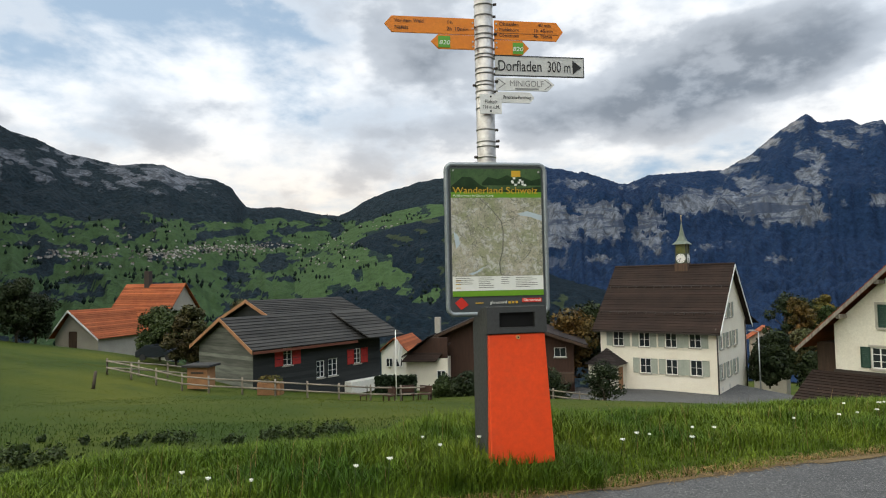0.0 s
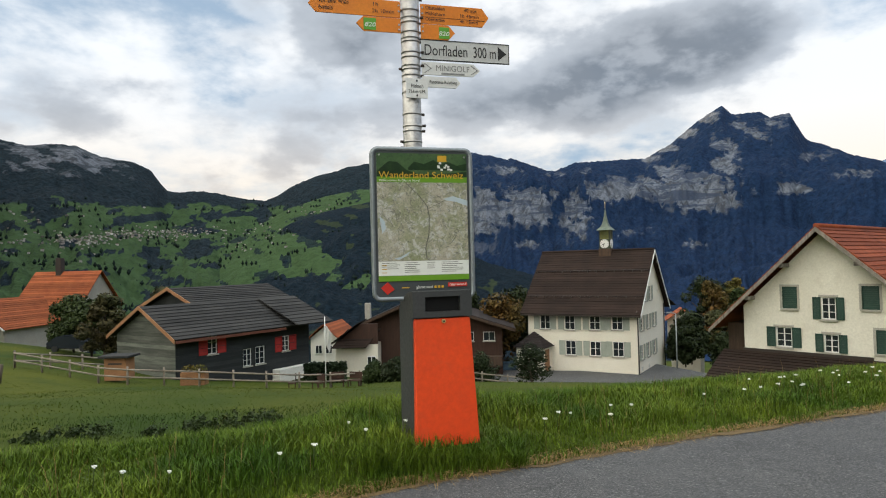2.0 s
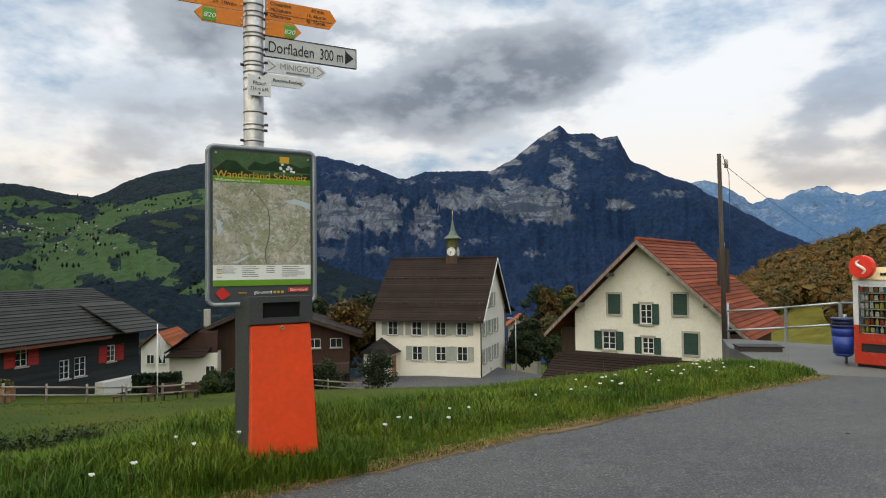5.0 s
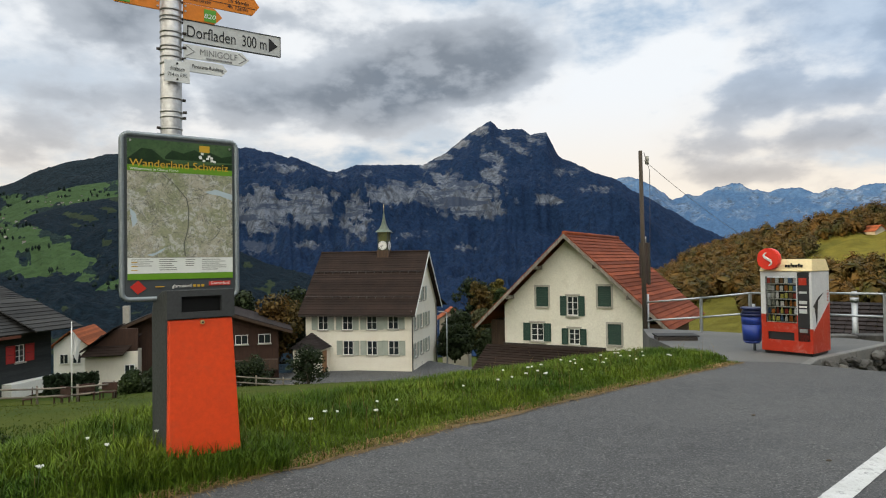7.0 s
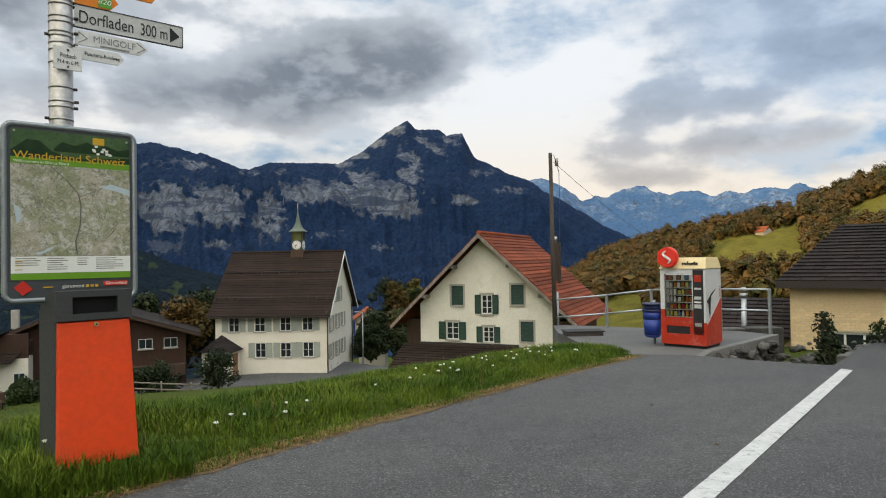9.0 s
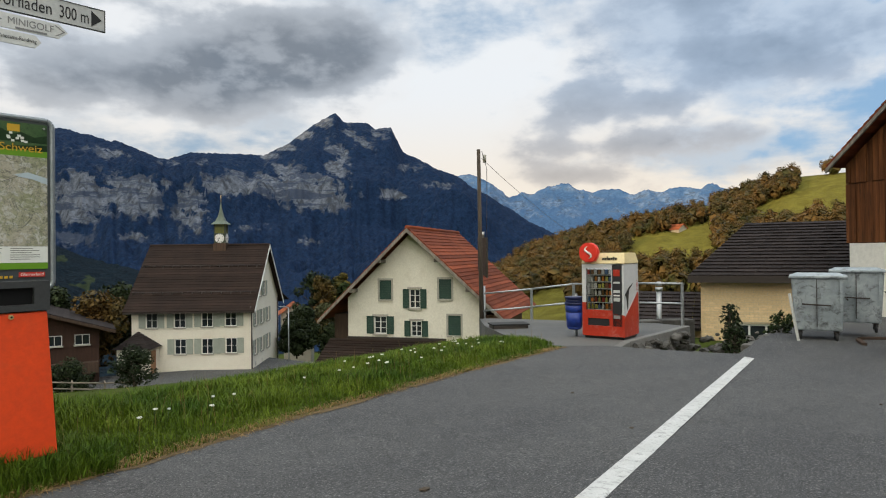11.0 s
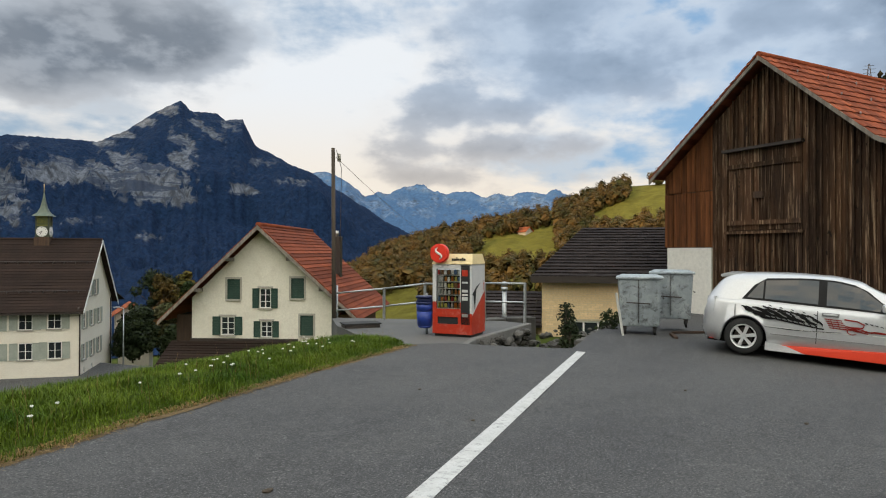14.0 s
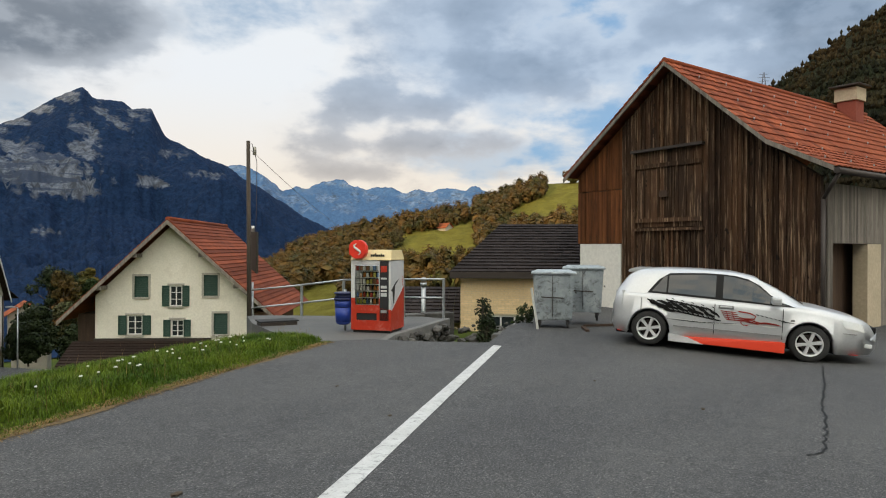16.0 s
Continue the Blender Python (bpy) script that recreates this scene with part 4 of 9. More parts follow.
def window(parent, m, w, h, shutters=None, cross=(2, 3), closed=False, sill=True, shut_w=None, frame_mat="frame_white", thin=0.06):
    """A window in a hole: m places its lower left corner, x along the wall, y into it."""
    win = thing("window", "", "")
    for k in ("label", "category"):
        if k in win:
            del win[k]
    win.parent, win.matrix_basis = parent, m
    if not closed:
        bm = bmesh.new()
        for a, b, c, d in ((0, thin, 0, h), (w - thin, w, 0, h), (thin, w - thin, 0, thin), (thin, w - thin, h - thin, h)):
            box(bm, a, b, 0.05, 0.12, c, d)
        part("window_frame", bm, M[frame_mat], win)
        for i in range(1, cross[0]):
            x = w * i / cross[0]
            part("glazing_bar", boxed(x - thin * 0.5, x + thin * 0.5, 0.06, 0.11, thin, h - thin), M[frame_mat], win)
        for i in range(1, cross[1]):
            z = h * i / cross[1]
            part("glazing_bar", boxed(thin, w - thin, 0.065, 0.105, z - thin * 0.25, z + thin * 0.25), M[frame_mat], win)
        part("pane", boxed(thin * 0.5, w - thin * 0.5, 0.085, 0.095, thin * 0.5, h - thin * 0.5), M["window_glass"], win)
    if sill:
        part("window_sill", boxed(-0.08, w + 0.08, -0.1, 0.12, -0.1, 0.0), M["sill_stone"], win)
    if shutters:
        sw = shut_w or w * 0.55
        for x0, x1 in (((0, w),) if closed else ((-sw - 0.02, -0.02), (w + 0.02, w + sw + 0.02))):
            y0 = 0.02 if closed else -0.06
            bm = bmesh.new()
            wall_with_holes(bm, Vector((x0, y0, 0)), Vector((1, 0, 0)), Vector((0, 0, 1)), [(0, 0), (x1 - x0, 0), (x1 - x0, h), (0, h)], [(0.06, 0.06, x1 - x0 - 0.06, h - 0.06)], 0.045, Vector((0, 1, 0)))
            leaf_ = part("shutter", bm, M[shutters], win)
            # slats folded out of one sheet
            k = 10
            zig = []
            for i in range(k):
                z = 0.06 + (h - 0.12) * i / k
                zig += [(y0 + 0.008, z), (y0 + 0.034, z + (h - 0.12) / k * 0.92)]
            bm = bmesh.new()
            prism(bm, [(x0 + 0.06, y, z) for y, z in zig] + [(x0 + 0.06, y0 + 0.042, h - 0.06), (x0 + 0.06, y0 + 0.042, 0.06)], (x1 - x0 - 0.12, 0, 0))
            part("louvre", bm, M[shutters], leaf_)
    return win


def roof_slope(parent, p, along, up, length, material, courses, thick=0.08, step=0.035, name="roof", cols=0):
    """A tiled slope: p is the lower left corner of the eave, courses of tiles lap over one another; cols splits them into tiles."""
    along, up = Vector(along), Vector(up)
    nrm = along.cross(up).normalized()
    if nrm.z < 0:
        nrm = -nrm
    bm = bmesh.new()
    e, run = along.normalized(), up / courses
    n = max(1, cols)
    for i in range(courses):
        a = Vector(p) + run * i
        b = a + run * 1.06
        for k in range(n):
            g = 0.006 if cols else 0.0
            x0, x1 = e * (length * k / n + g), e * (length * (k + 1) / n - g)
            lift = nrm * (0.012 * ((i * 7 + k * 13) % 5) / 5 if cols else 0)
            hexa(bm, [a + x0 + lift, a + x1 + lift, b + x1, b + x0, a + x0 + nrm * (thick * 0.5 + step) + lift, a + x1 + nrm * (thick * 0.5 + step) + lift, b + x1 + nrm * thick * 0.5, b + x0 + nrm * thick * 0.5])
    bmesh.ops.recalc_face_normals(bm, faces=bm.faces[:])
    return tagged(part(name, bm, material, parent), kind="stuff")


FRONT = Matrix.Identity(4)
SIDE = Matrix.Rotation(radians(90), 4, "Z")


def school():
    h = thing("school_house", "cream schoolhouse with brown tiled roof and clock turret", "house", frame_at(20.71, 58.84, -8.95, 124))
    W, D, E, R = 10.9, 10.9, 6.15, 11.55
    up_w = [(-9.6, 3.93), (-7.05, 3.95), (-4.55, 4.0), (-2.4, 4.05)]
    lo_w = [(-7.0, 1.5), (-4.55, 1.52), (-2.36, 1.56)]
    ww, wh = 1.05, 1.4
    holes = [(x, z, x + ww, z + wh) for x, z in up_w + lo_w]
    bm = bmesh.new()
    wall_with_holes(bm, Vector((0, 0, -0.6)), Vector((1, 0, 0)), Vector((0, 0, 1)), [(-W, 0), (0, 0), (0, E + 0.6), (-W, E + 0.6)], [(a, b + 0.6, c, d + 0.6) for a, b, c, d in holes], 0.35, Vector((0, 1, 0)))
    part("wall", bm, M["cream_wall"], h)
    side = [(1.1, 3.9), (3.5, 3.9), (5.9, 3.9), (1.0, 1.2), (3.4, 1.2), (5.8, 1.2), (2.8, 6.6), (4.6, 6.6)]
    sh = [(y, z, y + 0.95, z + 1.4) for y, z in side] + [(1.3, 0.05, 1.75, 0.55), (3.8, 0.0, 4.25, 0.5)]
    bm = bmesh.new()
    wall_with_holes(bm, Vector((0, 0, -1.4)), Vector((0, 1, 0)), Vector((0, 0, 1)), [(0.36, 0), (D, 0), (D, E + 1.4), (D / 2, R + 1.3), (0.36, E + 1.4 + 0.36)], [(a, b + 1.4, c, d + 1.4) for a, b, c, d in sh], 0.35, Vector((-1, 0, 0)))
    part("wall", bm, M["cream_wall"], h)
    bm = bmesh.new()
    prism(bm, [(-W, 0.36, -0.6), (-W, D, -0.6), (-W, D, E), (-W, D / 2, R - 0.1), (-W, 0.36, E + 0.36)], (0.35, 0, 0))
    part("wall", bm, M["cream_wall"], h)
    part("wall", boxed(-W + 0.36, -0.36, D - 0.35, D, -1.4, E), M["cream_wall"], h)
    part("inner_wall", boxed(-W + 0.8, -0.8, 1.6, 1.7, 0, E), M["gutter"], h)
    for i, (x, z) in enumerate(up_w + lo_w):
        window(h, Matrix.Translation((x, 0, z)), ww, wh, "shutter_grey", (2, 2), shut_w=0.62)
    for y, z in side:
        window(h, Matrix.Translation((0, y, z)) @ SIDE, 0.95, 1.4, "shutter_grey", (2, 2), shut_w=0.5)
    for y, z in ((1.3, 0.05), (3.8, 0.0)):
        window(h, Matrix.Translation((0, y, z)) @ SIDE, 0.45, 0.5, None, (1, 1), sill=False)
    o, ov = 0.7, 0.5
    rise, run = R - E, D / 2
    for sgn in (0, 1):
        k = o / run
        if sgn == 0:
            p, up = (-W - ov, -o, E - rise * k), (0, run + o, rise * (1 + k))
        else:
            p, up = (-W - ov, D + o, E - rise * k), (0, -(run + o), rise * (1 + k))
        roof_slope(h, p, (1, 0, 0), up, W + 2 * ov, M["brown_tile"], 26, 0.12, 0.03)
    part("ridge_cap", tubes(((-W - ov, D / 2, R + 0.08), (ov, D / 2, R + 0.08), 0.12)), M["brown_tile"], h)
    for z in (0.32, 0.12):
        y = -o + (run + o) * z * 2.0
        zz = E - rise * o / run + rise * (1 + o / run) * z * 2.0
        bm = bmesh.new()
        tube(bm, (-W - 0.3, y - 0.05, zz + 0.26), (0.3, y - 0.05, zz + 0.26), 0.035, n=6)
        for i in range(13):
            box(bm, -W - 0.2 + i * 0.9, -W - 0.14 + i * 0.9, y - 0.1, y + 0.12, zz + 0.05, zz + 0.27)
        part("snow_guard", bm, M["gutter"], h)
    part("eave_board", boxed(-W - ov, ov, -o - 0.02, -o + 0.06, E - rise * o / run - 0.16, E - rise * o / run + 0.06), M["gutter"], h, "dark brown eave board")
    bm = bmesh.new()
    for y0, z0, y1, z1 in ((-o, E - rise * o / run, D / 2, R), (D + o, E - rise * o / run, D / 2, R)):
        prism(bm, [(ov, y0, z0 - 0.22), (ov, y0, z0 + 0.05), (ov, y1, z1 + 0.05), (ov, y1, z1 - 0.22)], (0.05, 0, 0))
    part("barge_board", bm, M["frame_white"], h)
    part("downpipe", tubes(((0.06, -0.06, -0.5), (0.06, -0.06, E - 0.2), 0.06), ((0.06, -0.06, E - 0.2), (0.1, -o, E - 0.45), 0.06)), M["gutter"], h)
    part("downpipe", tubes(((0.08, D - 0.4, -1.4), (0.08, D - 0.4, E - 0.2), 0.06)), M["gutter"], h)
    # rear wing beyond the gable
    part("wing", boxed(-3, -0.6, D + 0.02, D + 3.0, -1.4, E - 0.2), M["cream_wall"], h)
    roof_slope(h, (-3.4, D + 0.3, E + 0.2), (1, 0, 0), (0, 3.4, -0.9), 3.9, M["brown_tile"], 8, 0.1)
    # entrance porch
    px0, px1, py0 = -11.5, -8.1, -2.6
    bm = boxed(px0 + 0.3, px1 - 0.3, py0 + 0.3, -0.01, -0.6, 2.3)
    part("porch", bm, M["cream_wall"], h)
    part("door", boxed(px1 - 0.31, px1 - 0.24, py0 + 0.7, py0 + 1.7, 0.0, 2.1), M["new_wood"], h, "brown wooden entrance door")
    ax, ay = (px0 + px1) / 2, (py0 + 0.4) / 2
    bm = bmesh.new()
    c = [(px0, py0, 2.3), (px1, py0, 2.3), (px1, 0.0, 2.3), (px0, 0.0, 2.3)]
    n = 7
    for i in range(n):
        t0, t1 = i / n, (i + 1) / n
        lo = [Vector(q).lerp(Vector((ax, ay, 3.8)), t0) + Vector((0, 0, 0.04)) for q in c]
        hi = [Vector(q).lerp(Vector((ax, ay, 3.8)), min(t1, 0.99)) for q in c]
        hexa(bm, lo + hi)
    part("porch_roof", bm, M["dark_tile"], h)
    # clock turret
    tx, ty = -4.35, D / 2
    bz = R - 0.9
    part("turret_base", boxed(tx - 0.62, tx + 0.62, ty - 0.62, ty + 0.62, bz, R + 0.25), M["dark_wood"], h)
    part("clock_storey", boxed(tx - 0.55, tx + 0.55, ty - 0.55, ty + 0.55, R + 0.26, R + 1.25, 0.03), M["copper_dark"], h)
    for m in (Matrix.Translation((tx, ty - 0.56, R + 0.75)), Matrix.Translation((tx + 0.56, ty, R + 0.75)) @ SIDE):
        bm = bmesh.new()
        tube(bm, (0, 0, 0), (0, -0.03, 0), 0.46, n=28)
        face = part("clock_face", bm, M["frame_white"], h)
        face.matrix_basis = m
        bm = bmesh.new()
        for i in range(12):
            a = math.radians(30 * i)
            c, s = math.sin(a), math.cos(a)
            hexa(bm, [Vector((c * r + s * w, y, s * r - c * w)) for y in (-0.033, -0.04) for r, w in ((0.34, -0.02), (0.34, 0.02), (0.42, 0.02), (0.42, -0.02))])
        for ang, ln, w in ((245, 0.24, 0.03), (205, 0.36, 0.022)):
            a = math.radians(ang)
            c, s = math.sin(a), math.cos(a)
            hexa(bm, [Vector((c * r + s * k, y, s * r - c * k)) for y in (-0.042, -0.05) for r, k in ((-0.05, -w), (-0.05, w), (ln, w), (ln, -w))])
        bmesh.ops.recalc_face_normals(bm, faces=bm.faces[:])
        part("clock_pointer", bm, M["black"], face)
    part("lantern", boxed(tx - 0.46, tx + 0.46, ty - 0.46, ty + 0.46, R + 1.26, R + 2.15, 0.02), M["copper_green"], h, "green and gold louvred bell lantern")
    bm = bmesh.new()
    for sx in (-1, 1):
        for sy in (-1, 1):
            box(bm, tx + sx * 0.5 - 0.05, tx + sx * 0.5 + 0.05, ty + sy * 0.5 - 0.05, ty + sy * 0.5 + 0.05, R + 1.26, R + 2.15)
    for i in range(7):
        box(bm, tx - 0.48, tx + 0.48, ty - 0.485, ty + 0.485, R + 1.36 + i * 0.11, R + 1.39 + i * 0.11)
    part("louvre", bm, M["copper_dark"], h)
    bm = bmesh.new()
    prof = ((0.78, 2.15), (0.7, 2.22), (0.42, 2.5), (0.24, 2.95), (0.1, 3.7), (0.03, 4.4))
    for (r0, z0), (r1, z1) in zip(prof, prof[1:]):
        q = lambda r, z: [(tx + sx * r, ty + sy * r, R + z) for sx, sy in ((-1, -1), (1, -1), (1, 1), (-1, 1))]
        hexa(bm, q(r0, z0) + q(r1, z1))
    part("spire", bm, M["copper_green_dark"], h)
    part("finial", tubes(((tx, ty, R + 4.35), (tx, ty, R + 5.1), 0.03)), M["gold"], h)
    return h


M["copper_dark"] = surface("copper_dark", (0.04, 0.05, 0.035), (0.06, 0.07, 0.045), 3, 20, 0.6)
M["copper_green"] = surface("copper_green", (0.20, 0.19, 0.04), (0.14, 0.16, 0.05), 3, 20, 0.5, metal=0.3)
M["copper_green_dark"] = surface("copper_green_dark", (0.10, 0.13, 0.10), (0.14, 0.17, 0.13), 3, 20, 0.6)
M["gold"] = plain("gold", (0.6, 0.45, 0.2), 0.4, 0.6)
M["black"] = plain("black", (0.006, 0.006, 0.006), 0.6, spec=0.2)
school()


def gable_house():
    """Cream house with green shutters below the verge."""
    h = thing("gabled_house", "cream gabled house with green shutters and red tiled roof", "house", frame_at(19.61, 37.47, -5.0, 142))
    hx, apex = 4.35, 8.15
    slope_l = (apex - 2.45) / (hx + 1.65)
    slope_r = (apex - 2.6) / (10.4 - hx)
    L = 11.0
    wl = apex - 0.25 - slope_l * hx
    wr = apex - 0.25 - slope_r * (8.95 - hx)
    wins = [(2.2, 3.68, 0.8, 1.22, True), (6.15, 3.75, 0.8, 1.22, True), (4.2, 3.15, 0.72, 1.2, False), (1.8, 1.5, 0.86, 1.12, False), (4.28, 1.38, 0.72, 0.98, False), (6.72, 1.5, 0.8, 1.22, True)]
    bm = bmesh.new()
    wall_with_holes(bm, Vector((0, 0, -2)), Vector((1, 0, 0)), Vector((0, 0, 1)), [(0, 0), (8.95, 0), (8.95, wr + 2), (hx, apex - 0.25 + 2), (0, wl + 2)], [(x, z + 2, x + w, z + 2 + hh) for x, z, w, hh, _ in wins], 0.3, Vector((0, 1, 0)))
    part("wall", bm, M["house_wall"], h)
    part("wall", boxed(0, 0.3, 0.31, L, -2, wl), M["house_wall"], h)
    part("wall", boxed(8.65, 8.95, 0.31, L, -2, wr), M["house_wall"], h)
    bm = bmesh.new()
    prism(bm, [(0.31, L, -2), (8.64, L, -2), (8.64, L, wr), (hx, L, apex - 0.4), (0.31, L, wl)], (0, -0.3, 0))
    part("wall", bm, M["house_wall"], h)
    part("inner_wall", boxed(0.4, 8.5, 1.2, 1.3, 0, wl), M["gutter"], h)
    for x, z, w, hh, closed in wins:
        win = window(h, Matrix.Translation((x, 0, z)), w, hh, "shutter_green", (2, 3), closed, True, w * 0.55)
        bm = bmesh.new()
        for a, b, c, d in ((-0.12, 0, -0.02, hh + 0.12), (w, w + 0.12, -0.02, hh + 0.12), (0, w, hh, hh + 0.12)):
            box(bm, a, b, -0.025, 0.05, c, d)
        part("surround", bm, M["sill_stone"], win)
    part("plinth_band", boxed(-0.05, 6.6, -0.12, -0.005, 1.08, 1.3), M["gutter"], h, "dark band over the lean-to roof")
    roof_slope(h, (-1.2, -3.1, -0.6), (1, 0, 0), (0, 3.0, 1.7), 9.4, M["brown_tile"], 14, 0.1, name="lean_to_roof")
    part("lean_to", boxed(-0.8, 7.6, -2.7, -0.31, -2.4, -0.55), M["dark_wood"], h)
    part("side_shed", boxed(-1.05, -0.01, 0.2, 6.0, -2, 2.7), M["dark_wood"], h, "dark timber shed wall")
    part("side_annex", boxed(8.96, 10.0, 0.4, 8.0, -2, 2.75), M["brown_wall"], h, "brown rendered annex")
    oh = 0.8
    roof_slope(h, (-1.75, -oh, 2.35), (0, 1, 0), (hx + 1.75, 0, slope_l * (hx + 1.75)), L + 1.4, M["red_tile"], 26, 0.1, 0.04)
    roof_slope(h, (10.5, -oh, 2.5), (0, 1, 0), (hx - 10.5, 0, slope_r * (10.5 - hx)), L + 1.4, M["red_tile"], 26, 0.1, 0.04)
    part("ridge_cap", tubes(((hx, -oh, apex + 0.06), (hx, L + 0.6, apex + 0.06), 0.13)), M["red_tile"], h)
    bm = bmesh.new()
    for x0, z0 in ((-1.75, 2.35), (10.5, 2.5)):
        prism(bm, [(x0, -oh - 0.02, z0 - 0.22), (x0, -oh - 0.02, z0 + 0.02), (hx, -oh - 0.02, apex), (hx, -oh - 0.02, apex - 0.26)], (0, -0.06, 0))
    part("barge_board", bm, M["grey_wood"], h)
    for f in (0.3, 0.62):
        for x0, z0 in ((-1.75, 2.35), (10.5, 2.5)):
            x, z = hx + (x0 - hx) * f, apex + (z0 - apex) * f
            part("purlin", boxed(x - 0.12, x + 0.12, -oh, 0.0, z - 0.42, z - 0.2), M["grey_wood"], h)
    cx, cy = 7.75, 5.4
    cz = apex - slope_r * (cx - hx)
    part("chimney", boxed(cx - 0.3, cx + 0.3, cy - 0.3, cy + 0.3, cz - 0.4, cz + 2.6, 0.02), M["gutter"], h, "dark metal-clad chimney")
    part("chimney_cap", tubes(((cx, cy, cz + 2.6), (cx, cy, cz + 3.0), 0.12)), M["alu"], h)
    return h


M["brown_wall"] = surface("brown_wall", (0.14, 0.075, 0.055), (0.18, 0.1, 0.07), 1, 14, 0.9)
gable_house()


def dark_house():
    h = thing("timber_house", "dark timber house with grey ribbed roof and red shutters", "house", frame_at(-16.66, 46.6, -6.0, 36))
    L, G, E, A = 13.0, 7.3, 3.0, 4.95
    # courses of boards on both seen walls
    wins = [(2.65, 1.4, 0.85, 1.32, True), (5.9, 0.05, 0.8, 1.35, False), (7.1, 0.05, 0.95, 1.4, False), (9.9, 0.75, 0.8, 1.25, True)]
    bm = bmesh.new()
    wall_with_holes(bm, Vector((0.3, 0, -1.5)), Vector((1, 0, 0)), Vector((0, 0, 1)), [(0, 0), (L - 0.3, 0), (L - 0.3, E + 1.5), (0, E + 1.5)], [(x - 0.3, z + 1.5, x - 0.3 + w, z + 1.5 + hh) for x, z, w, hh, _ in wins], 0.25, Vector((0, 1, 0)))
    part("wall", bm, M["black_cladding"], h)
    for i in range(15):
        z0 = -1.2 + i * 0.28
        cuts = sorted((x - 0.05, x + w + 0.05) for x, z, w, hh, _ in wins if z0 + 0.26 > z and z0 < z + hh)
        x = 0.0
        for a, b in cuts + [(L, L)]:
            if a > x:
                bm = bmesh.new()
                hexa(bm, [(x, -0.035, z0), (a, -0.035, z0), (a, -0.004, z0), (x, -0.004, z0), (x, -0.015, z0 + 0.27), (a, -0.015, z0 + 0.27), (a, -0.004, z0 + 0.27), (x, -0.004, z0 + 0.27)])
                part("board", bm, M["black_cladding"], h)
            x = b
    bm = bmesh.new()
    prism(bm, [(0, 0.0, -1.5), (0, G, -1.5), (0, G, E), (0, G / 2, A - 0.1), (0, 0.0, E)], (0.28, 0, 0))
    part("wall", bm, M["grey_cladding"], h, "weathered grey gable boarding")
    for i in range(22):
        z0 = -1.3 + i * 0.28
        half = G / 2 if z0 < E - 0.3 else max(0.0, (A - 0.3 - z0) / (A - E) * G / 2)
        if half < 0.2:
            continue
        bm = bmesh.new()
        hexa(bm, [(-0.035, G / 2 - half, z0), (-0.004, G / 2 - half, z0), (-0.004, G / 2 + half, z0), (-0.035, G / 2 + half, z0), (-0.015, G / 2 - half, z0 + 0.27), (-0.004, G / 2 - half, z0 + 0.27), (-0.004, G / 2 + half, z0 + 0.27), (-0.015, G / 2 + half, z0 + 0.27)])
        bmesh.ops.recalc_face_normals(bm, faces=bm.faces[:])
        part("board", bm, M["grey_cladding"], h)
    part("inner_wall", boxed(0.5, L - 0.5, 1.0, 1.1, 0, E), M["gutter"], h)
    part("wall", boxed(L - 0.28, L, 0.26, G + 2.5, -1.5, E + 0.3), M["black_cladding"], h)
    part("wall", boxed(0.29, L - 0.29, G - 0.28, G, -1.5, E), M["black_cladding"], h)
    part("plinth", boxed(8.8, L + 0.6, -0.9, -0.04, -1.6, -0.6), M["white_wall"], h, "white plinth under the porch")
    for x, z, w, hh, sh in wins:
        window(h, Matrix.Translation((x, 0, z)), w, hh, "shutter_red" if sh else None, (2, 3), shut_w=0.75)
    rise, run = A - E + 0.0, G / 2
    k = 0.6 / run
    # lower front part and the higher rear part of the roof
    roof_slope(h, (-0.45, -0.6, E - rise * k + 0.1), (1, 0, 0), (0, run + 0.6, rise * (1 + k)), L + 0.2, M["grey_roof"], 11, 0.1, 0.05)
    roof_slope(h, (-0.45, G + 0.6, E - rise * k + 0.1), (1, 0, 0), (0, -(run + 0.6), rise * (1 + k)), L + 0.2, M["grey_roof"], 11, 0.1, 0.05)
    roof_slope(h, (4.2, run - 0.4, A - 0.3), (1, 0, 0), (0, 3.9, 1.55), 10.6, M["grey_roof"], 11, 0.1, 0.05)
    roof_slope(h, (4.2, run + 7.4, A - 0.3), (1, 0, 0), (0, -3.9, 1.55), 10.6, M["grey_roof"], 11, 0.1, 0.05)
    roof_slope(h, (10.2, -1.6, E - 0.1), (1, 0, 0), (0, run + 1.2, rise + 0.2), 4.2, M["grey_roof"], 9, 0.1, 0.05)
    part("rear_block", boxed(4.7, 14.3, run + 0.3, run + 7.0, -1.5, A - 0.3), M["black_cladding"], h)
    bm = bmesh.new()
    prism(bm, [(4.7, run + 0.3, A - 0.3), (4.7, run + 7.0, A - 0.3), (4.7, run + 3.5, A + 1.1)], (0.25, 0, 0))
    part("rear_gable", bm, M["black_cladding"], h)
    bm = bmesh.new()
    for y0, z0, y1, z1 in ((-0.62, E - rise * k + 0.05, run, A + 0.08), (G + 0.62, E - rise * k + 0.05, run, A + 0.08)):
        prism(bm, [(-0.47, y0, z0 - 0.16), (-0.47, y0, z0 + 0.12), (-0.47, y1, z1 + 0.12), (-0.47, y1, z1 - 0.16)], (-0.06, 0, 0))
    for y0, z0, y1, z1 in ((run - 0.5, A - 0.35, run + 3.5, A + 1.25), (run + 7.5, A - 0.35, run + 3.5, A + 1.25)):
        prism(bm, [(4.18, y0, z0 - 0.16), (4.18, y0, z0 + 0.12), (4.18, y1, z1 + 0.12), (4.18, y1, z1 - 0.16)], (-0.06, 0, 0))
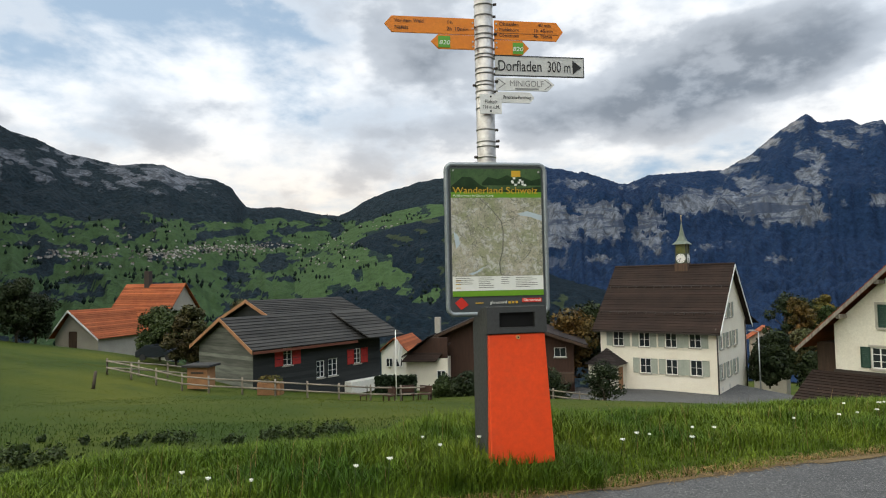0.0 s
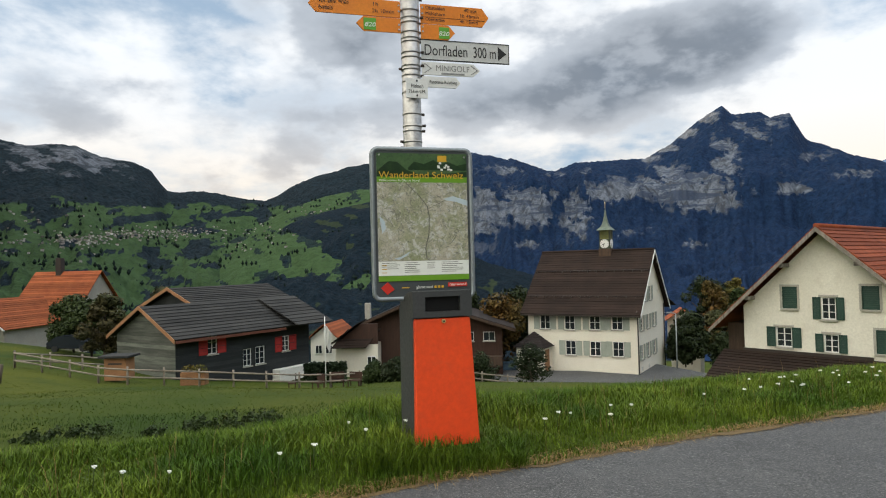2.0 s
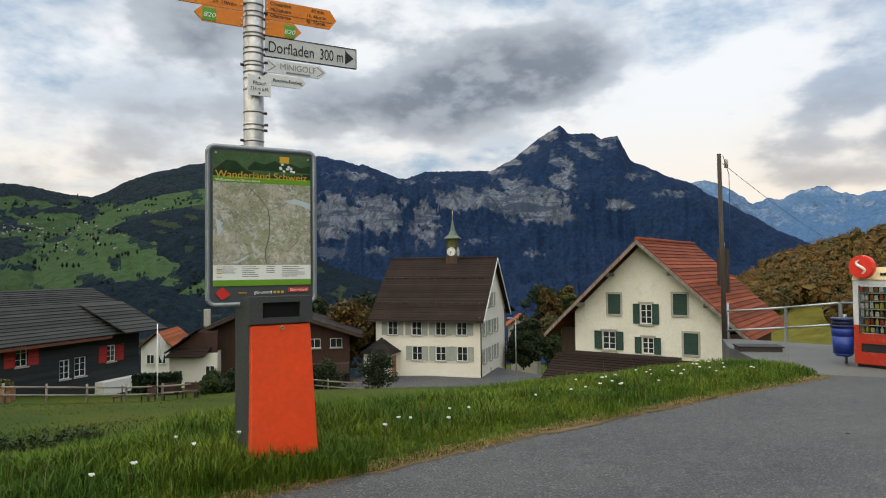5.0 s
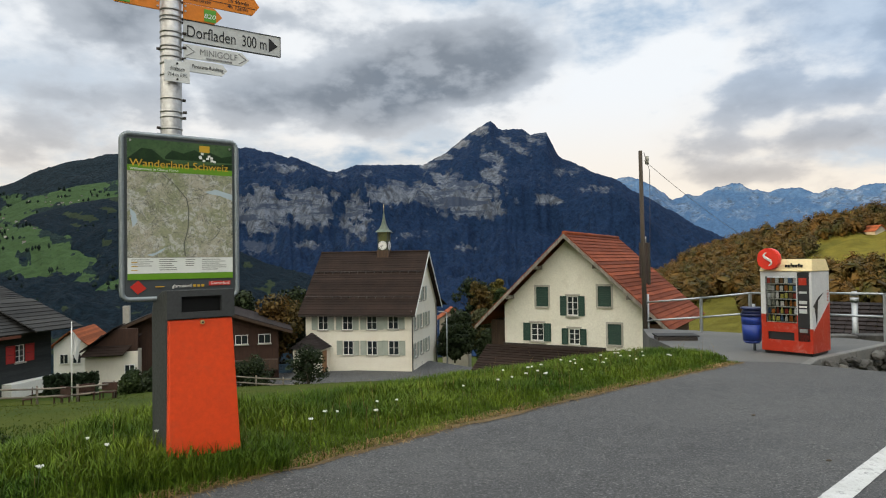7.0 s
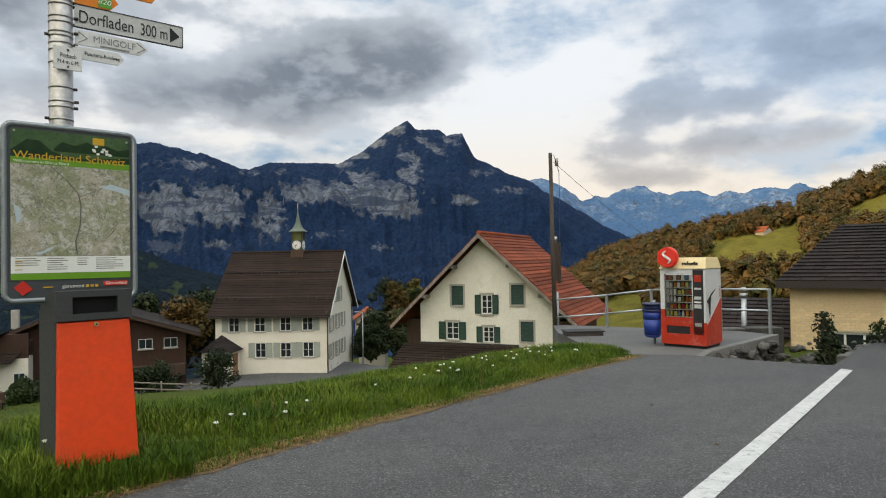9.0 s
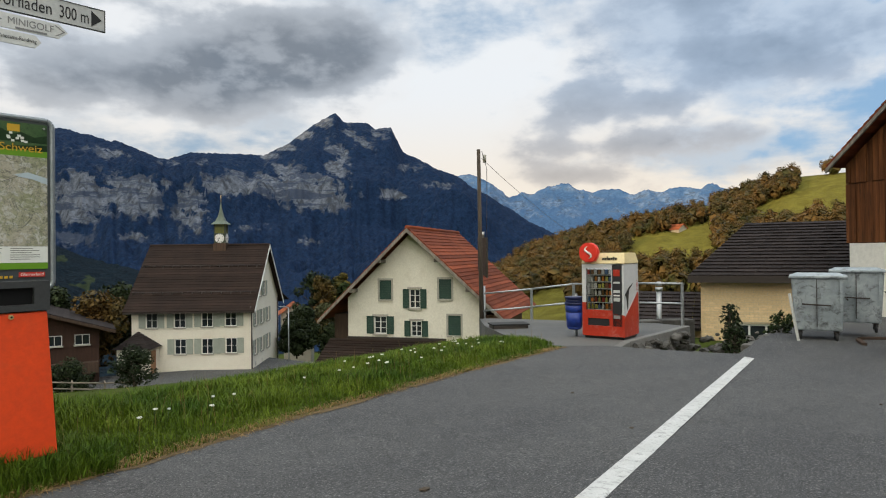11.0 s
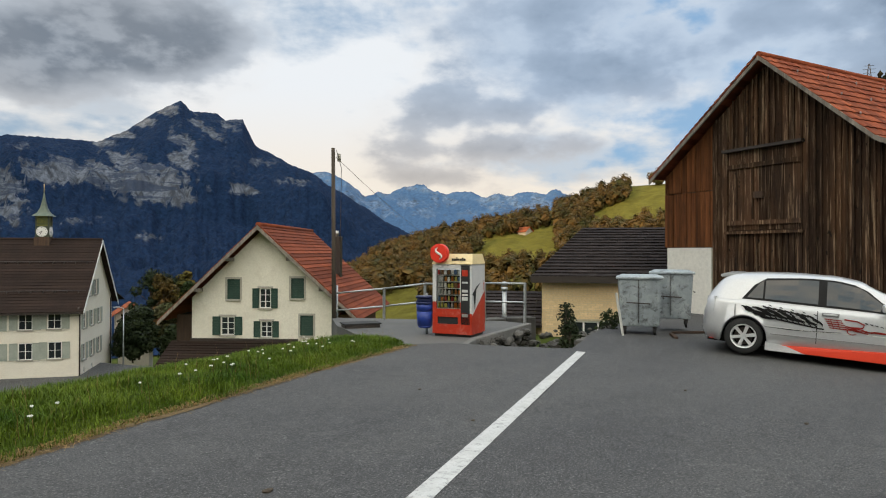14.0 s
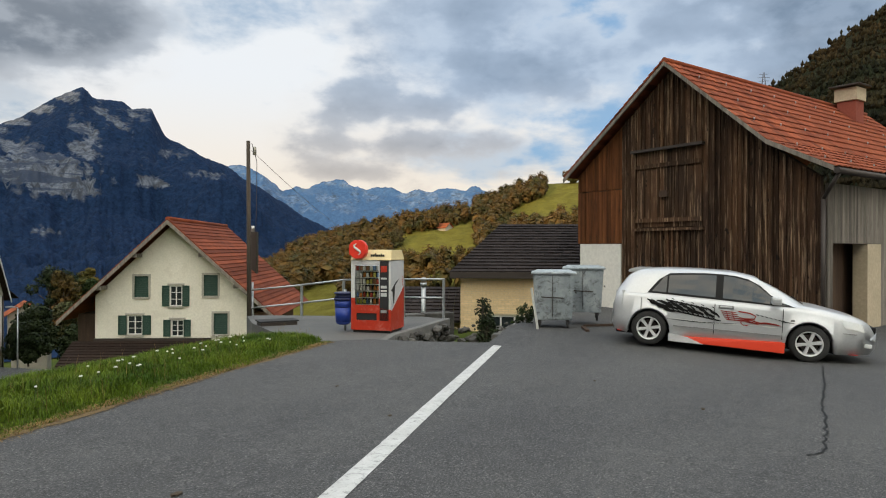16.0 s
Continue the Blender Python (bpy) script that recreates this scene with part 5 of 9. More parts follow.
    part("barge_board", bm, M["new_wood"], h, "pale new wooden barge boards")
    part("eave_board", boxed(-0.4, 9.8, -0.66, -0.58, E - rise * k - 0.12, E - rise * k + 0.08), M["shutter_red_brown"], h)
    return h


M["shutter_red_brown"] = surface("shutter_red_brown", (0.12, 0.04, 0.025), (0.16, 0.055, 0.03), 2, 14, 0.7)
dark_house()


def red_house():
    h = thing("farmhouse", "old farmhouse with orange-red tiled roofs and grey plaster gable", "house", frame_at(-47.4, 69.8, -5.6, 100))
    W, A, E = 5.6, 4.7, 1.9
    bm = bmesh.new()
    wall_with_holes(bm, Vector((0, 0, -1)), Vector((1, 0, 0)), Vector((0, 0, 1)), [(0, 0), (W, 0), (W, E + 1), (2.1, A + 0.9), (0, E + 0.9)], [(1.75, 1.2, 2.9, 3.4)], 0.3, Vector((0, 1, 0)))
    part("wall", bm, M["plaster_grey"], h)
    part("door", boxed(1.75, 2.9, 0.05, 0.12, 0.2, 2.4), M["dark_wood"], h, "weathered plank door")
    part("wall", boxed(W - 0.3, W, 0.31, 12, -1, E), M["plaster_grey"], h)
    part("wall", boxed(0, 0.3, 0.31, 12, -1, E), M["plaster_grey"], h)
    roof_slope(h, (W + 0.5, -0.5, E - 0.3), (0, 1, 0), (2.1 - W - 0.5, 0, A - E + 0.3), 13.5, M["orange_tile"], 16, 0.1, 0.04)
    roof_slope(h, (-0.6, -0.5, E - 0.3), (0, 1, 0), (2.7, 0, A - E + 0.3), 13.5, M["orange_tile"], 16, 0.1, 0.04)
    bm = bmesh.new()
    for x0 in (-0.6, W + 0.5):
        prism(bm, [(x0, -0.52, E - 0.5), (x0, -0.52, E - 0.28), (2.1, -0.52, A + 0.1), (2.1, -0.52, A - 0.14)], (0, -0.05, 0))
    part("barge_board", bm, M["frame_white"], h)
    m = thing("main_block", "", "")
    for kk in ("label", "category"):
        if kk in m:
            del m[kk]
    m.parent, m.matrix_basis = h, Matrix.Translation((-0.6, 9.0, 0))
    part("wall", boxed(0, 8.0, 0, 7, -2, 3.6), M["plaster_grey"], m)
    bm = bmesh.new()
    prism(bm, [(8.0, 0, 3.6), (8.0, 7, 3.6), (8.0, 3.5, 7.4)], (-0.3, 0, 0))
    part("wall", bm, M["plaster_grey"], m)
    roof_slope(m, (-0.4, -0.6, 3.1), (1, 0, 0), (0, 4.1, 4.4), 8.8, M["orange_tile"], 20, 0.1, 0.04)
    roof_slope(m, (-0.4, 7.6, 3.1), (1, 0, 0), (0, -4.1, 4.4), 8.8, M["orange_tile"], 20, 0.1, 0.04)
    part("chimney", boxed(2.6, 3.3, 3.0, 3.7, 6.8, 9.2, 0.03), M["gutter"], m)


M["plaster_grey"] = surface("plaster_grey", (0.36, 0.33, 0.28), (0.42, 0.39, 0.33), 1, 12, 0.95)
red_house()


def brown_house():
    h = thing("chalet", "brown chalet with white annex and dark tiled roofs", "house", frame_at(-7.6, 61.0, -8.6, 96))
    part("annex", boxed(0.4, 4.4, 0, 5, -1.5, 3.0), M["cream_wall"], h, "whitewashed annex")
    roof_slope(h, (-0.3, -0.6, 2.85), (0, 1, 0), (3.1, 0, 2.2), 5.6, M["brown_tile"], 12, 0.1)
    bm = bmesh.new()
    prism(bm, [(0.4, 0.0, 3.0), (4.4, 0.0, 3.0), (4.4, 0.0, 4.9), (2.8, 0.0, 4.9)], (0, 0.25, 0))
    part("gable", bm, M["brown_clad"], h)
    roof_slope(h, (0.2, -0.9, 2.75), (1, 0, 0), (1.2, 2.0, 1.55), 3.2, M["brown_tile"], 8, 0.1)
    window(h, Matrix.Translation((3.4, -0.2, 1.0)), 0.8, 0.9, None, (2, 1))
    bm = bmesh.new()
    prism(bm, [(3.2, 2.0, -1.5), (16.0, 2.0, -1.5), (16.0, 2.0, 4.3), (7.9, 2.0, 6.9), (3.2, 2.0, 4.9)], (0, 0.3, 0))
    part("wall", bm, M["brown_clad"], h, "red-brown boarded gable")
    part("wall", boxed(15.7, 16.0, 2.31, 10.5, -1.5, 4.2), M["brown_clad"], h)
    part("wall", boxed(3.2, 3.5, 2.31, 10.5, -1.5, 4.7), M["brown_clad"], h)
    roof_slope(h, (2.0, 0.9, 4.55), (0, 1, 0), (5.9, 0, 2.55), 10.5, M["dark_tile"], 16, 0.1)
    roof_slope(h, (17.2, 0.9, 4.05), (0, 1, 0), (-9.3, 0, 3.05), 10.5, M["dark_tile"], 22, 0.1)
    bm = bmesh.new()
    for xa, za in ((2.0, 4.5), (17.2, 4.0)):
        prism(bm, [(xa, 0.85, za - 0.2), (xa, 0.85, za + 0.05), (7.9, 0.85, 7.12), (7.9, 0.85, 6.85)], (0, -0.06, 0))
    part("barge_board", bm, M["dark_wood"], h)
    for x in (12.2, 14.2):
        window(h, Matrix.Translation((x, 1.9, 2.9)), 1.1, 0.85, None, (2, 1), thin=0.045)
    part("balcony", boxed(10.2, 15.9, 0.9, 1.9, 0.6, 1.5), M["dark_wood"], h)
    part("chimney", boxed(2.6, 3.15, 3.6, 4.2, 4.2, 6.6, 0.02), M["sill_stone"], h)
    s = thing("small_house", "small white house with orange tiled roof", "house", frame_at(-12.2, 76, -8.4, 100))
    bm = bmesh.new()
    prism(bm, [(0.4, 0, -1), (3.6, 0, -1), (3.6, 0, 1.9), (2.0, 0, 3.2), (0.4, 0, 1.9)], (0, 7, 0))
    part("wall", bm, M["white_wall"], s)
    roof_slope(s, (-0.1, -0.5, 1.6), (0, 1, 0), (2.1, 0, 1.8), 8, M["orange_tile"], 10, 0.1)
    roof_slope(s, (4.1, -0.5, 1.6), (0, 1, 0), (-2.1, 0, 1.8), 8, M["orange_tile"], 10, 0.1)
    for x in (1.0, 2.2):
        window(s, Matrix.Translation((x, -0.2, 0.1)), 0.8, 1.0, None, (2, 1), sill=False)
    for (x, y, z, az) in ((38.5, 96, -10.4, 110), (37.6, 93, -13.0, 120)):
        s = thing("small_house", "distant house with orange tiled roof", "house", frame_at(x, y, z, az))
        bm = bmesh.new()
        prism(bm, [(0, 0, -3), (4, 0, -3), (4, 0, 3), (2, 0, 4.2), (0, 0, 3)], (0, 5, 0))
        part("wall", bm, M["plaster_grey"], s)
        roof_slope(s, (-0.5, -0.5, 2.7), (0, 1, 0), (2.5, 0, 1.7), 6, M["orange_tile"], 9, 0.1)
        roof_slope(s, (4.5, -0.5, 2.7), (0, 1, 0), (-2.5, 0, 1.7), 6, M["orange_tile"], 9, 0.1)
    for (a, el, az) in ((55.9, 1.45, 100),):
        p = hill.at_elevation(a, el)
        s = thing("farmhouse", "small brown-roofed farmhouse on the sunlit hill", "house", frame_at(p.x, p.y, p.z - 0.5, az))
        k = 1.0 if el > 1 else 0.5
        bm = bmesh.new()
        prism(bm, [(0, 0, -2), (4 * k, 0, -2), (4 * k, 0, 2 * k), (2 * k, 0, 3.6 * k), (0, 0, 2 * k)], (0, 7 * k, 0))
        part("wall", bm, M["plaster_grey"], s)
        roof_slope(s, (-0.5, -0.5, 1.7 * k), (0, 1, 0), (2 * k + 0.5, 0, 2 * k), 8 * k, M["orange_tile"], 8, 0.1)
        roof_slope(s, (4 * k + 0.5, -0.5, 1.7 * k), (0, 1, 0), (-2 * k - 0.5, 0, 2 * k), 8 * k, M["orange_tile"], 8, 0.1)


M["brown_clad"] = surface("brown_clad", (0.042, 0.020, 0.013), (0.062, 0.029, 0.018), 1, 10, 0.85, stretch=(6, 6, 1))
brown_house()


def barn():
    h = thing("barn", "old dark timber barn with red tiled roof", "barn", frame_at(19.7, 6.49, -0.35, 200.6))
    # own axes: x along the gable to the right, y into the barn
    X0, X1, AX, A = -1.82, 5.83, 1.8, 7.2
    zl, zr = 4.42, 3.75

    def roof_at(x):
        if x < AX:
            return A + (x - AX) * (A - zl) / (AX - X0)
        return A + (AX - x) * (A - 4.55) / (4.76 - AX) if x < 4.76 else 4.55 - (x - 4.76) * (4.55 - zr) / (X1 - 4.76)

    L = 12.0
    part("white_base", boxed(X0 + 0.15, 0.0, -0.02, 0.25, -0.6, 2.06), M["white_wall"], h, "whitewashed masonry base")
    bm = bmesh.new()
    prism(bm, [(X0, 0.1, 2.06), (0.0, 0.1, 2.06), (0.0, 0.1, -0.6), (X1, 0.1, -0.6), (X1, 0.1, zr - 0.1), (4.76, 0.1, 4.45), (AX, 0.1, A - 0.1), (X0, 0.1, zl - 0.1)], (0, 0.12, 0))
    part("wall", bm, M["dark_wood"], h)
    # upright boards with cover strips
    rnd = random.Random(3)
    x = X0
    while x < X1 - 0.02:
        w = min(rnd.uniform(0.13, 0.21), X1 - x)
        lo = 2.08 if x < -0.02 else -0.45
        if x < 0 < x + w:
            w = -x
        parts = [(lo, 3.75 + rnd.uniform(-0.01, 0.01)), (3.77, None)] if x < -0.02 else [(lo, None)]
        if 0.55 < x < 2.75:
            parts = [(lo, 2.5), (4.82, None)]
        for a, b in parts:
            y = rnd.uniform(-0.022, 0.012)
            t0, t1 = (roof_at(x) - 0.12, roof_at(x + w) - 0.12) if b is None else (b, b)
            bm = bmesh.new()
            hexa(bm, [(x + 0.006, 0.04 + y, a), (x + w - 0.006, 0.04 + y, a), (x + w - 0.006, 0.095, a), (x + 0.006, 0.095, a), (x + 0.006, 0.04 + y, t0), (x + w - 0.006, 0.04 + y, t1), (x + w - 0.006, 0.095, t1), (x + 0.006, 0.095, t0)])
            part("board", bm, M["warm_wood"] if x < 0.0 else M["barn_wood"], h)
            if x > 0 and rnd.random() < 0.9:
                bm = bmesh.new()
                hexa(bm, [(x - 0.024, -0.022, a), (x + 0.024, -0.022, a), (x + 0.024, 0.017, a), (x - 0.024, 0.017, a), (x - 0.024, -0.022, t0), (x + 0.024, -0.022, t0), (x + 0.024, 0.017, t0), (x - 0.024, 0.017, t0)])
                part("cover_strip", bm, M["barn_wood"], h)
        x += w
    # loft door
    d = thing("loft_door", "", "")
    for kk in ("label", "category"):
        if kk in d:
            del d[kk]
    d.parent = h
    n = 9
    for i in range(n):
        a = 0.6 + 2.15 * i / n
        part("plank", boxed(a + 0.006, a + 2.15 / n - 0.006, 0.0, 0.06, 2.55, 4.78), M["barn_wood"], d)
    for z in (4.35, 2.75):
        part("rail", boxed(0.58, 2.77, -0.05, -0.003, z - 0.06, z + 0.06), M["barn_wood"], d)
    part("track", boxed(0.45, 2.85, -0.14, 0.03, 4.78, 4.86), M["gutter"], d)
    part("sill", boxed(0.5, 2.85, -0.08, 0.03, 2.44, 2.52), M["barn_wood"], d)
    part("latch", boxed(1.45, 1.72, -0.09, -0.005, 3.42, 3.6), M["dark_wood"], d)
    for dx in (0.1, 0.6, 1.1, 1.5):
        part("cover_strip", boxed(0.75 + dx, 0.8 + dx, -0.03, -0.003, 2.85, 4.25), M["barn_wood"], d)
    # long side with the open doorway
    x = 0.3
    while x < L:
        w = rnd.uniform(0.1, 0.16)
        lo = 2.06 if 0.5 < x < 3.2 else -0.6
        part("board", boxed(X1 + 0.0, X1 + 0.06, x, x + w - 0.008, lo, zr - 0.25), M["grey_wood"], h)
        x += w
    part("doorway", boxed(X1 - 0.6, X1 - 0.5, 0.4, 3.4, -0.7, 2.2), M["dark_wood"], h, "dark recessed doorway")
    part("door_post", boxed(X1 - 0.25, X1 + 0.1, 2.35, 3.15, -0.7, 2.05), M["beige_post"], h, "beige rendered door pier")
    part("wall", boxed(X1 - 0.9, X1 - 0.62, 0.25, L, -0.7, zr - 0.3), M["dark_wood"], h)
    part("wall", boxed(X0, X0 + 0.2, 0.23, L, -0.6, zl - 0.2), M["dark_wood"], h)
    # roof: tiles laid singly on the seen slope
    oh = 0.32
    roof_slope(h, (X0 - 0.3, -oh, zl - 0.25 + 0.1), (0, 1, 0), (AX - X0 + 0.3, 0, A - zl + 0.25 + 0.02), L + 1.0, M["red_tile"], 22, 0.08, 0.03)
    part("roof_deck", slab([(AX, -oh, A - 0.02), (4.76, -oh, 4.57), (4.76, L + 0.45, 4.57), (AX, L + 0.45, A - 0.02)], 0.07), M["dark_wood"], h)
    part("roof_deck", slab([(4.76, -oh, 4.57), (X1 + 0.5, -oh, 3.76), (X1 + 0.5, L + 0.45, 3.76), (4.76, L + 0.45, 4.57)], 0.07), M["dark_wood"], h)
    part("ridge_cap", tubes(((AX, -oh - 0.05, A + 0.06), (AX, L + 0.45, A + 0.06), 0.085)), M["red_tile"], h)
    bm = bmesh.new()
    segs = (((X0 - 0.3, zl - 0.17), (AX, A + 0.06)), ((AX, A + 0.06), (4.76, 4.65)), ((4.76, 4.65), (X1 + 0.5, 3.84)))
    for (xa, za), (xb, zb) in segs:
        prism(bm, [(xa, -oh - 0.01, za - 0.15), (xa, -oh - 0.01, za - 0.03), (xb, -oh - 0.01, zb - 0.03), (xb, -oh - 0.01, zb - 0.15)], (0, -0.05, 0))
    part("barge_board", bm, M["grey_wood"], h)
    part("gutter", tubes(((X1 + 0.55, -oh - 0.05, 3.7), (X1 + 0.55, L, 3.7), 0.075)), M["gutter"], h)
    part("downpipe", tubes(((X1 + 0.55, -oh + 0.1, 3.67), (X1 + 0.1, 0.0, 3.1), 0.05), ((X1 + 0.1, 0.0, 3.1), (X1 + 0.1, 0.0, -0.6), 0.05)), M["gutter"], h)
    part("chimney", boxed(AX + 0.2, AX + 0.85, 9.6, 10.25, A - 1.6, A + 0.12, 0.02), M["chimney_red"], h, "red chimney shaft")
    part("chimney_head", boxed(AX + 0.14, AX + 0.91, 9.54, 10.31, A + 0.13, A + 0.60, 0.02), M["beige_post"], h)
    part("chimney_cap", boxed(AX + 0.0, AX + 1.05, 9.4, 10.45, A + 0.64, A + 0.70, 0.01), M["gutter"], h)
    return h


def slab(pts, t):
    bm = bmesh.new()
    hexa(bm, [Vector(p) - Vector((0, 0, t)) for p in pts] + [Vector(p) for p in pts])
    bmesh.ops.recalc_face_normals(bm, faces=bm.faces[:])
    return bm


M["beige_post"] = surface("beige_post", (0.48, 0.40, 0.28), (0.54, 0.45, 0.32), 2, 14, 0.9)
M["chimney_red"] = surface("chimney_red", (0.24, 0.06, 0.04), (0.3, 0.08, 0.05), 2, 16, 0.9)
BARN = barn()


def brick_shed():
    h = thing("brick_shed", "low yellow brick building with dark tiled roof", "house", frame_at(18.56, 11.66, -1.3, 150))
    W = 5.4
    bm = bmesh.new()
    wall_with_holes(bm, Vector((0, 0, -0.4)), Vector((1, 0, 0)), Vector((0, 0, 1)), [(0, 0), (W, 0), (W, 2.5), (0, 2.5)], [(0.9, 0.35, 2.3, 1.0)], 0.25, Vector((0, 1, 0)))
    part("wall", bm, M["mortar"], h)
    part("wall", boxed(0, 0.25, 0.26, 6, -0.4, 2.1), M["yellow_brick"], h)
    window(h, Matrix.Translation((0.9, 0, -0.05)), 1.4, 0.65, None, (3, 1), sill=False)
    roof_slope(h, (-0.35, -0.3, 2.02), (1, 0, 0), (1.75, 4.4, 1.76), W + 1.2, M["dark_tile"], 17, 0.1, 0.04, cols=22)
    part("roof_deck", slab([(-0.3, -0.28, 1.99), (W + 0.8, -0.28, 1.99), (W + 2.5, 4.1, 3.74), (1.5, 4.1, 3.74)], 0.06), M["gutter"], h)
    part("fascia", boxed(-0.35, W + 0.8, -0.36, -0.3, 1.86, 2.08), M["gutter"], h)
    # bricks laid in courses
    bl, bh = 0.25, 0.075
    me = None
    rows = int(2.02 / bh)
    count = 0
    rest = bmesh.new()
    bm = boxed(0.004, bl - 0.004, -0.012, 0.0, 0.004, bh - 0.004)
    me = bpy.data.meshes.new("brick")
    bm.to_mesh(me)
    bm.free()
    me.materials.append(M["yellow_brick"])
    for r in range(rows):
        z = -0.1 + r * bh
        x = -(r % 2) * bl * 0.5
        while x < W - 0.01:
            a, b = max(x, 0), min(x + bl, W)
            if not (0.86 < (a + b) / 2 < 2.34 and -0.1 < z + bh / 2 < 0.62) and b - a > 0.06:
                if count < 300 and x >= 0 and b - a > bl - 0.01:
                    shared("brick", me, h, Matrix.Translation((x, 0, z)))
                    count += 1
                else:
                    box(rest, a + 0.004, b - 0.004, -0.012, 0.0, z + 0.004, z + bh - 0.004)
            x += bl
    tagged(part("brickwork", rest, M["yellow_brick"], h), kind="stuff")
    # small lean-to roof beside it
    roof_slope(h, (-3.2, 0.2, 0.3), (1, 0, 0), (0, 3.2, 1.0), 4.2, M["dark_tile"], 10, 0.1, 0.04, name="lean_to_roof", cols=16)
    part("lean_to", boxed(-2.9, 0.8, 0.5, 3.2, -0.6, 0.35), M["yellow_brick"], h)


M["mortar"] = surface("mortar", (0.52, 0.44, 0.32), (0.58, 0.5, 0.37), 2, 14, 0.95)
M["yellow_brick"] = surface("yellow_brick", (0.70, 0.52, 0.30), (0.76, 0.58, 0.35), 1.5, 16, 0.9, spread=0.1)
brick_shed()

# ---- signpost, map board and litter bin on the verge ----
def lettering(body, size, parent, m, material, bold=0.0, align="LEFT", width=None, slant=0.0):
    """Raised writing from the built-in font; x runs along it, and it faces -y of m."""
    cu = bpy.data.curves.new("text", "FONT")
    cu.body, cu.size, cu.extrude, cu.offset, cu.align_x, cu.shear = body, size, 0.0006, bold, align, slant
    tmp = bpy.data.objects.new("text", cu)
    scene.collection.objects.link(tmp)
    me = bpy.data.meshes.new_from_object(tmp.evaluated_get(bpy.context.evaluated_depsgraph_get()))
    bpy.data.objects.remove(tmp)
    me.materials.clear()
    me.materials.append(material)
    k = 1.0
    if width and len(me.vertices):
        xs = [v.co.x for v in me.vertices]
        k = width / max(1e-6, max(xs) - min(xs))
    ob = new("lettering", me)
    ob.parent = parent
    ob.matrix_basis = m @ Matrix.Rotation(radians(90), 4, "X") @ Matrix.Diagonal((k, 1, 1, 1))
    return ob


M["sign_orange"] = surface("sign_orange", (0.72, 0.22, 0.012), (0.66, 0.19, 0.012), 4, 40, 0.45, bump=0.03)
M["sign_grey"] = surface("sign_grey", (0.50, 0.51, 0.50), (0.56, 0.57, 0.55), 4, 40, 0.45, bump=0.03)
M["sign_white"] = surface("sign_white", (0.70, 0.71, 0.69), (0.64, 0.65, 0.63), 4, 40, 0.45, bump=0.03)
M["ink"] = plain("ink", (0.012, 0.012, 0.012), 0.5)
M["ink_grey"] = plain("ink_grey", (0.22, 0.22, 0.22), 0.5)
M["badge_green"] = plain("badge_green", (0.10, 0.32, 0.03), 0.5)
M["bin_orange"] = surface("bin_orange", (0.74, 0.066, 0.010), (0.66, 0.055, 0.009), 1.5, 22, 0.48, bump=0.04, dirt=(0.55, 0.07, 0.02), dirt_amount=0.5)
M["bin_grey"] = surface("bin_grey", (0.040, 0.042, 0.042), (0.052, 0.054, 0.053), 1.5, 40, 0.6, bump=0.06)
M["map_frame"] = surface("map_frame", (0.24, 0.27, 0.28), (0.30, 0.33, 0.34), 3, 30, 0.45, metal=0.5, bump=0.03)
M["white_print"] = plain("white_print", (0.72, 0.73, 0.68), 0.35)
M["map_green"] = plain("map_green", (0.13, 0.28, 0.02), 0.35)
M["map_dark"] = plain("map_dark", (0.055, 0.062, 0.066), 0.35)
M["map_red"] = plain("map_red", (0.5, 0.03, 0.02), 0.35)
M["map_gold"] = plain("map_gold", (0.55, 0.33, 0.03), 0.35)
M["map_lake"] = plain("map_lake", (0.42, 0.50, 0.54), 0.35)
M["map_road"] = plain("map_road", (0.11, 0.11, 0.09), 0.35)


def map_paper():
    """A relief map: pale green valleys, brownish hills, fine dark contour and path lines."""
    m = bpy.data.materials.new("map_paper")
    n, link, b = nodes_of(m)
    vec, g = place_vec(n, link)
    a = noise_tex(n, link, vec, 5, 6, 0.6, 0.4)
    col = mixed(n, link, ranged(n, link, a, 0.38, 0.6), (0.25, 0.27, 0.15), (0.40, 0.37, 0.29))
    w = noise_tex(n, link, vec, 14, 7, 0.7, 1.0)
    col = mixed(n, link, ranged(n, link, w, 0.50, 0.58, 0.0, 0.75), col, (0.52, 0.51, 0.47))
    for scale, width, dark in ((5.0, 0.010, 0.85), (13.0, 0.018, 0.7), (30.0, 0.03, 0.55)):
        t = noise_tex(n, link, vec, scale, 5, 0.6, 0.8)
        s = n.new("ShaderNodeMath")
        s.operation = "SUBTRACT"
        s.inputs[1].default_value = 0.5
        link.new(t, s.inputs[0])
        ab = n.new("ShaderNodeMath")
        ab.operation = "ABSOLUTE"
        link.new(s.outputs[0], ab.inputs[0])
        col = mixed(n, link, ranged(n, link, ab.outputs[0], 0.0, width, dark, 0.0), col, (0.07, 0.075, 0.06))
    link.new(col, b.inputs["Base Color"])
    b.inputs["Roughness"].default_value = 0.3
    return m


M["map_paper"] = map_paper()
M["print_hill"] = surface("print_hill", (0.008, 0.026, 0.008), (0.018, 0.045, 0.012), 14, 50, 0.35, bump=0)
M["map_photo"] = surface("map_photo", (0.045, 0.095, 0.035), (0.075, 0.13, 0.05), 9, 40, 0.35, bump=0, dirt=(0.02, 0.04, 0.02), dirt_amount=0.8)

POLE = (0.085, 5.375)
# post and board stand a little behind the bin
STEP_BACK = Matrix.Translation((0.05, 0.05, 1.6)) @ Matrix.Scale(1.055, 4) @ Matrix.Translation((-0.05, -0.05, -1.6))


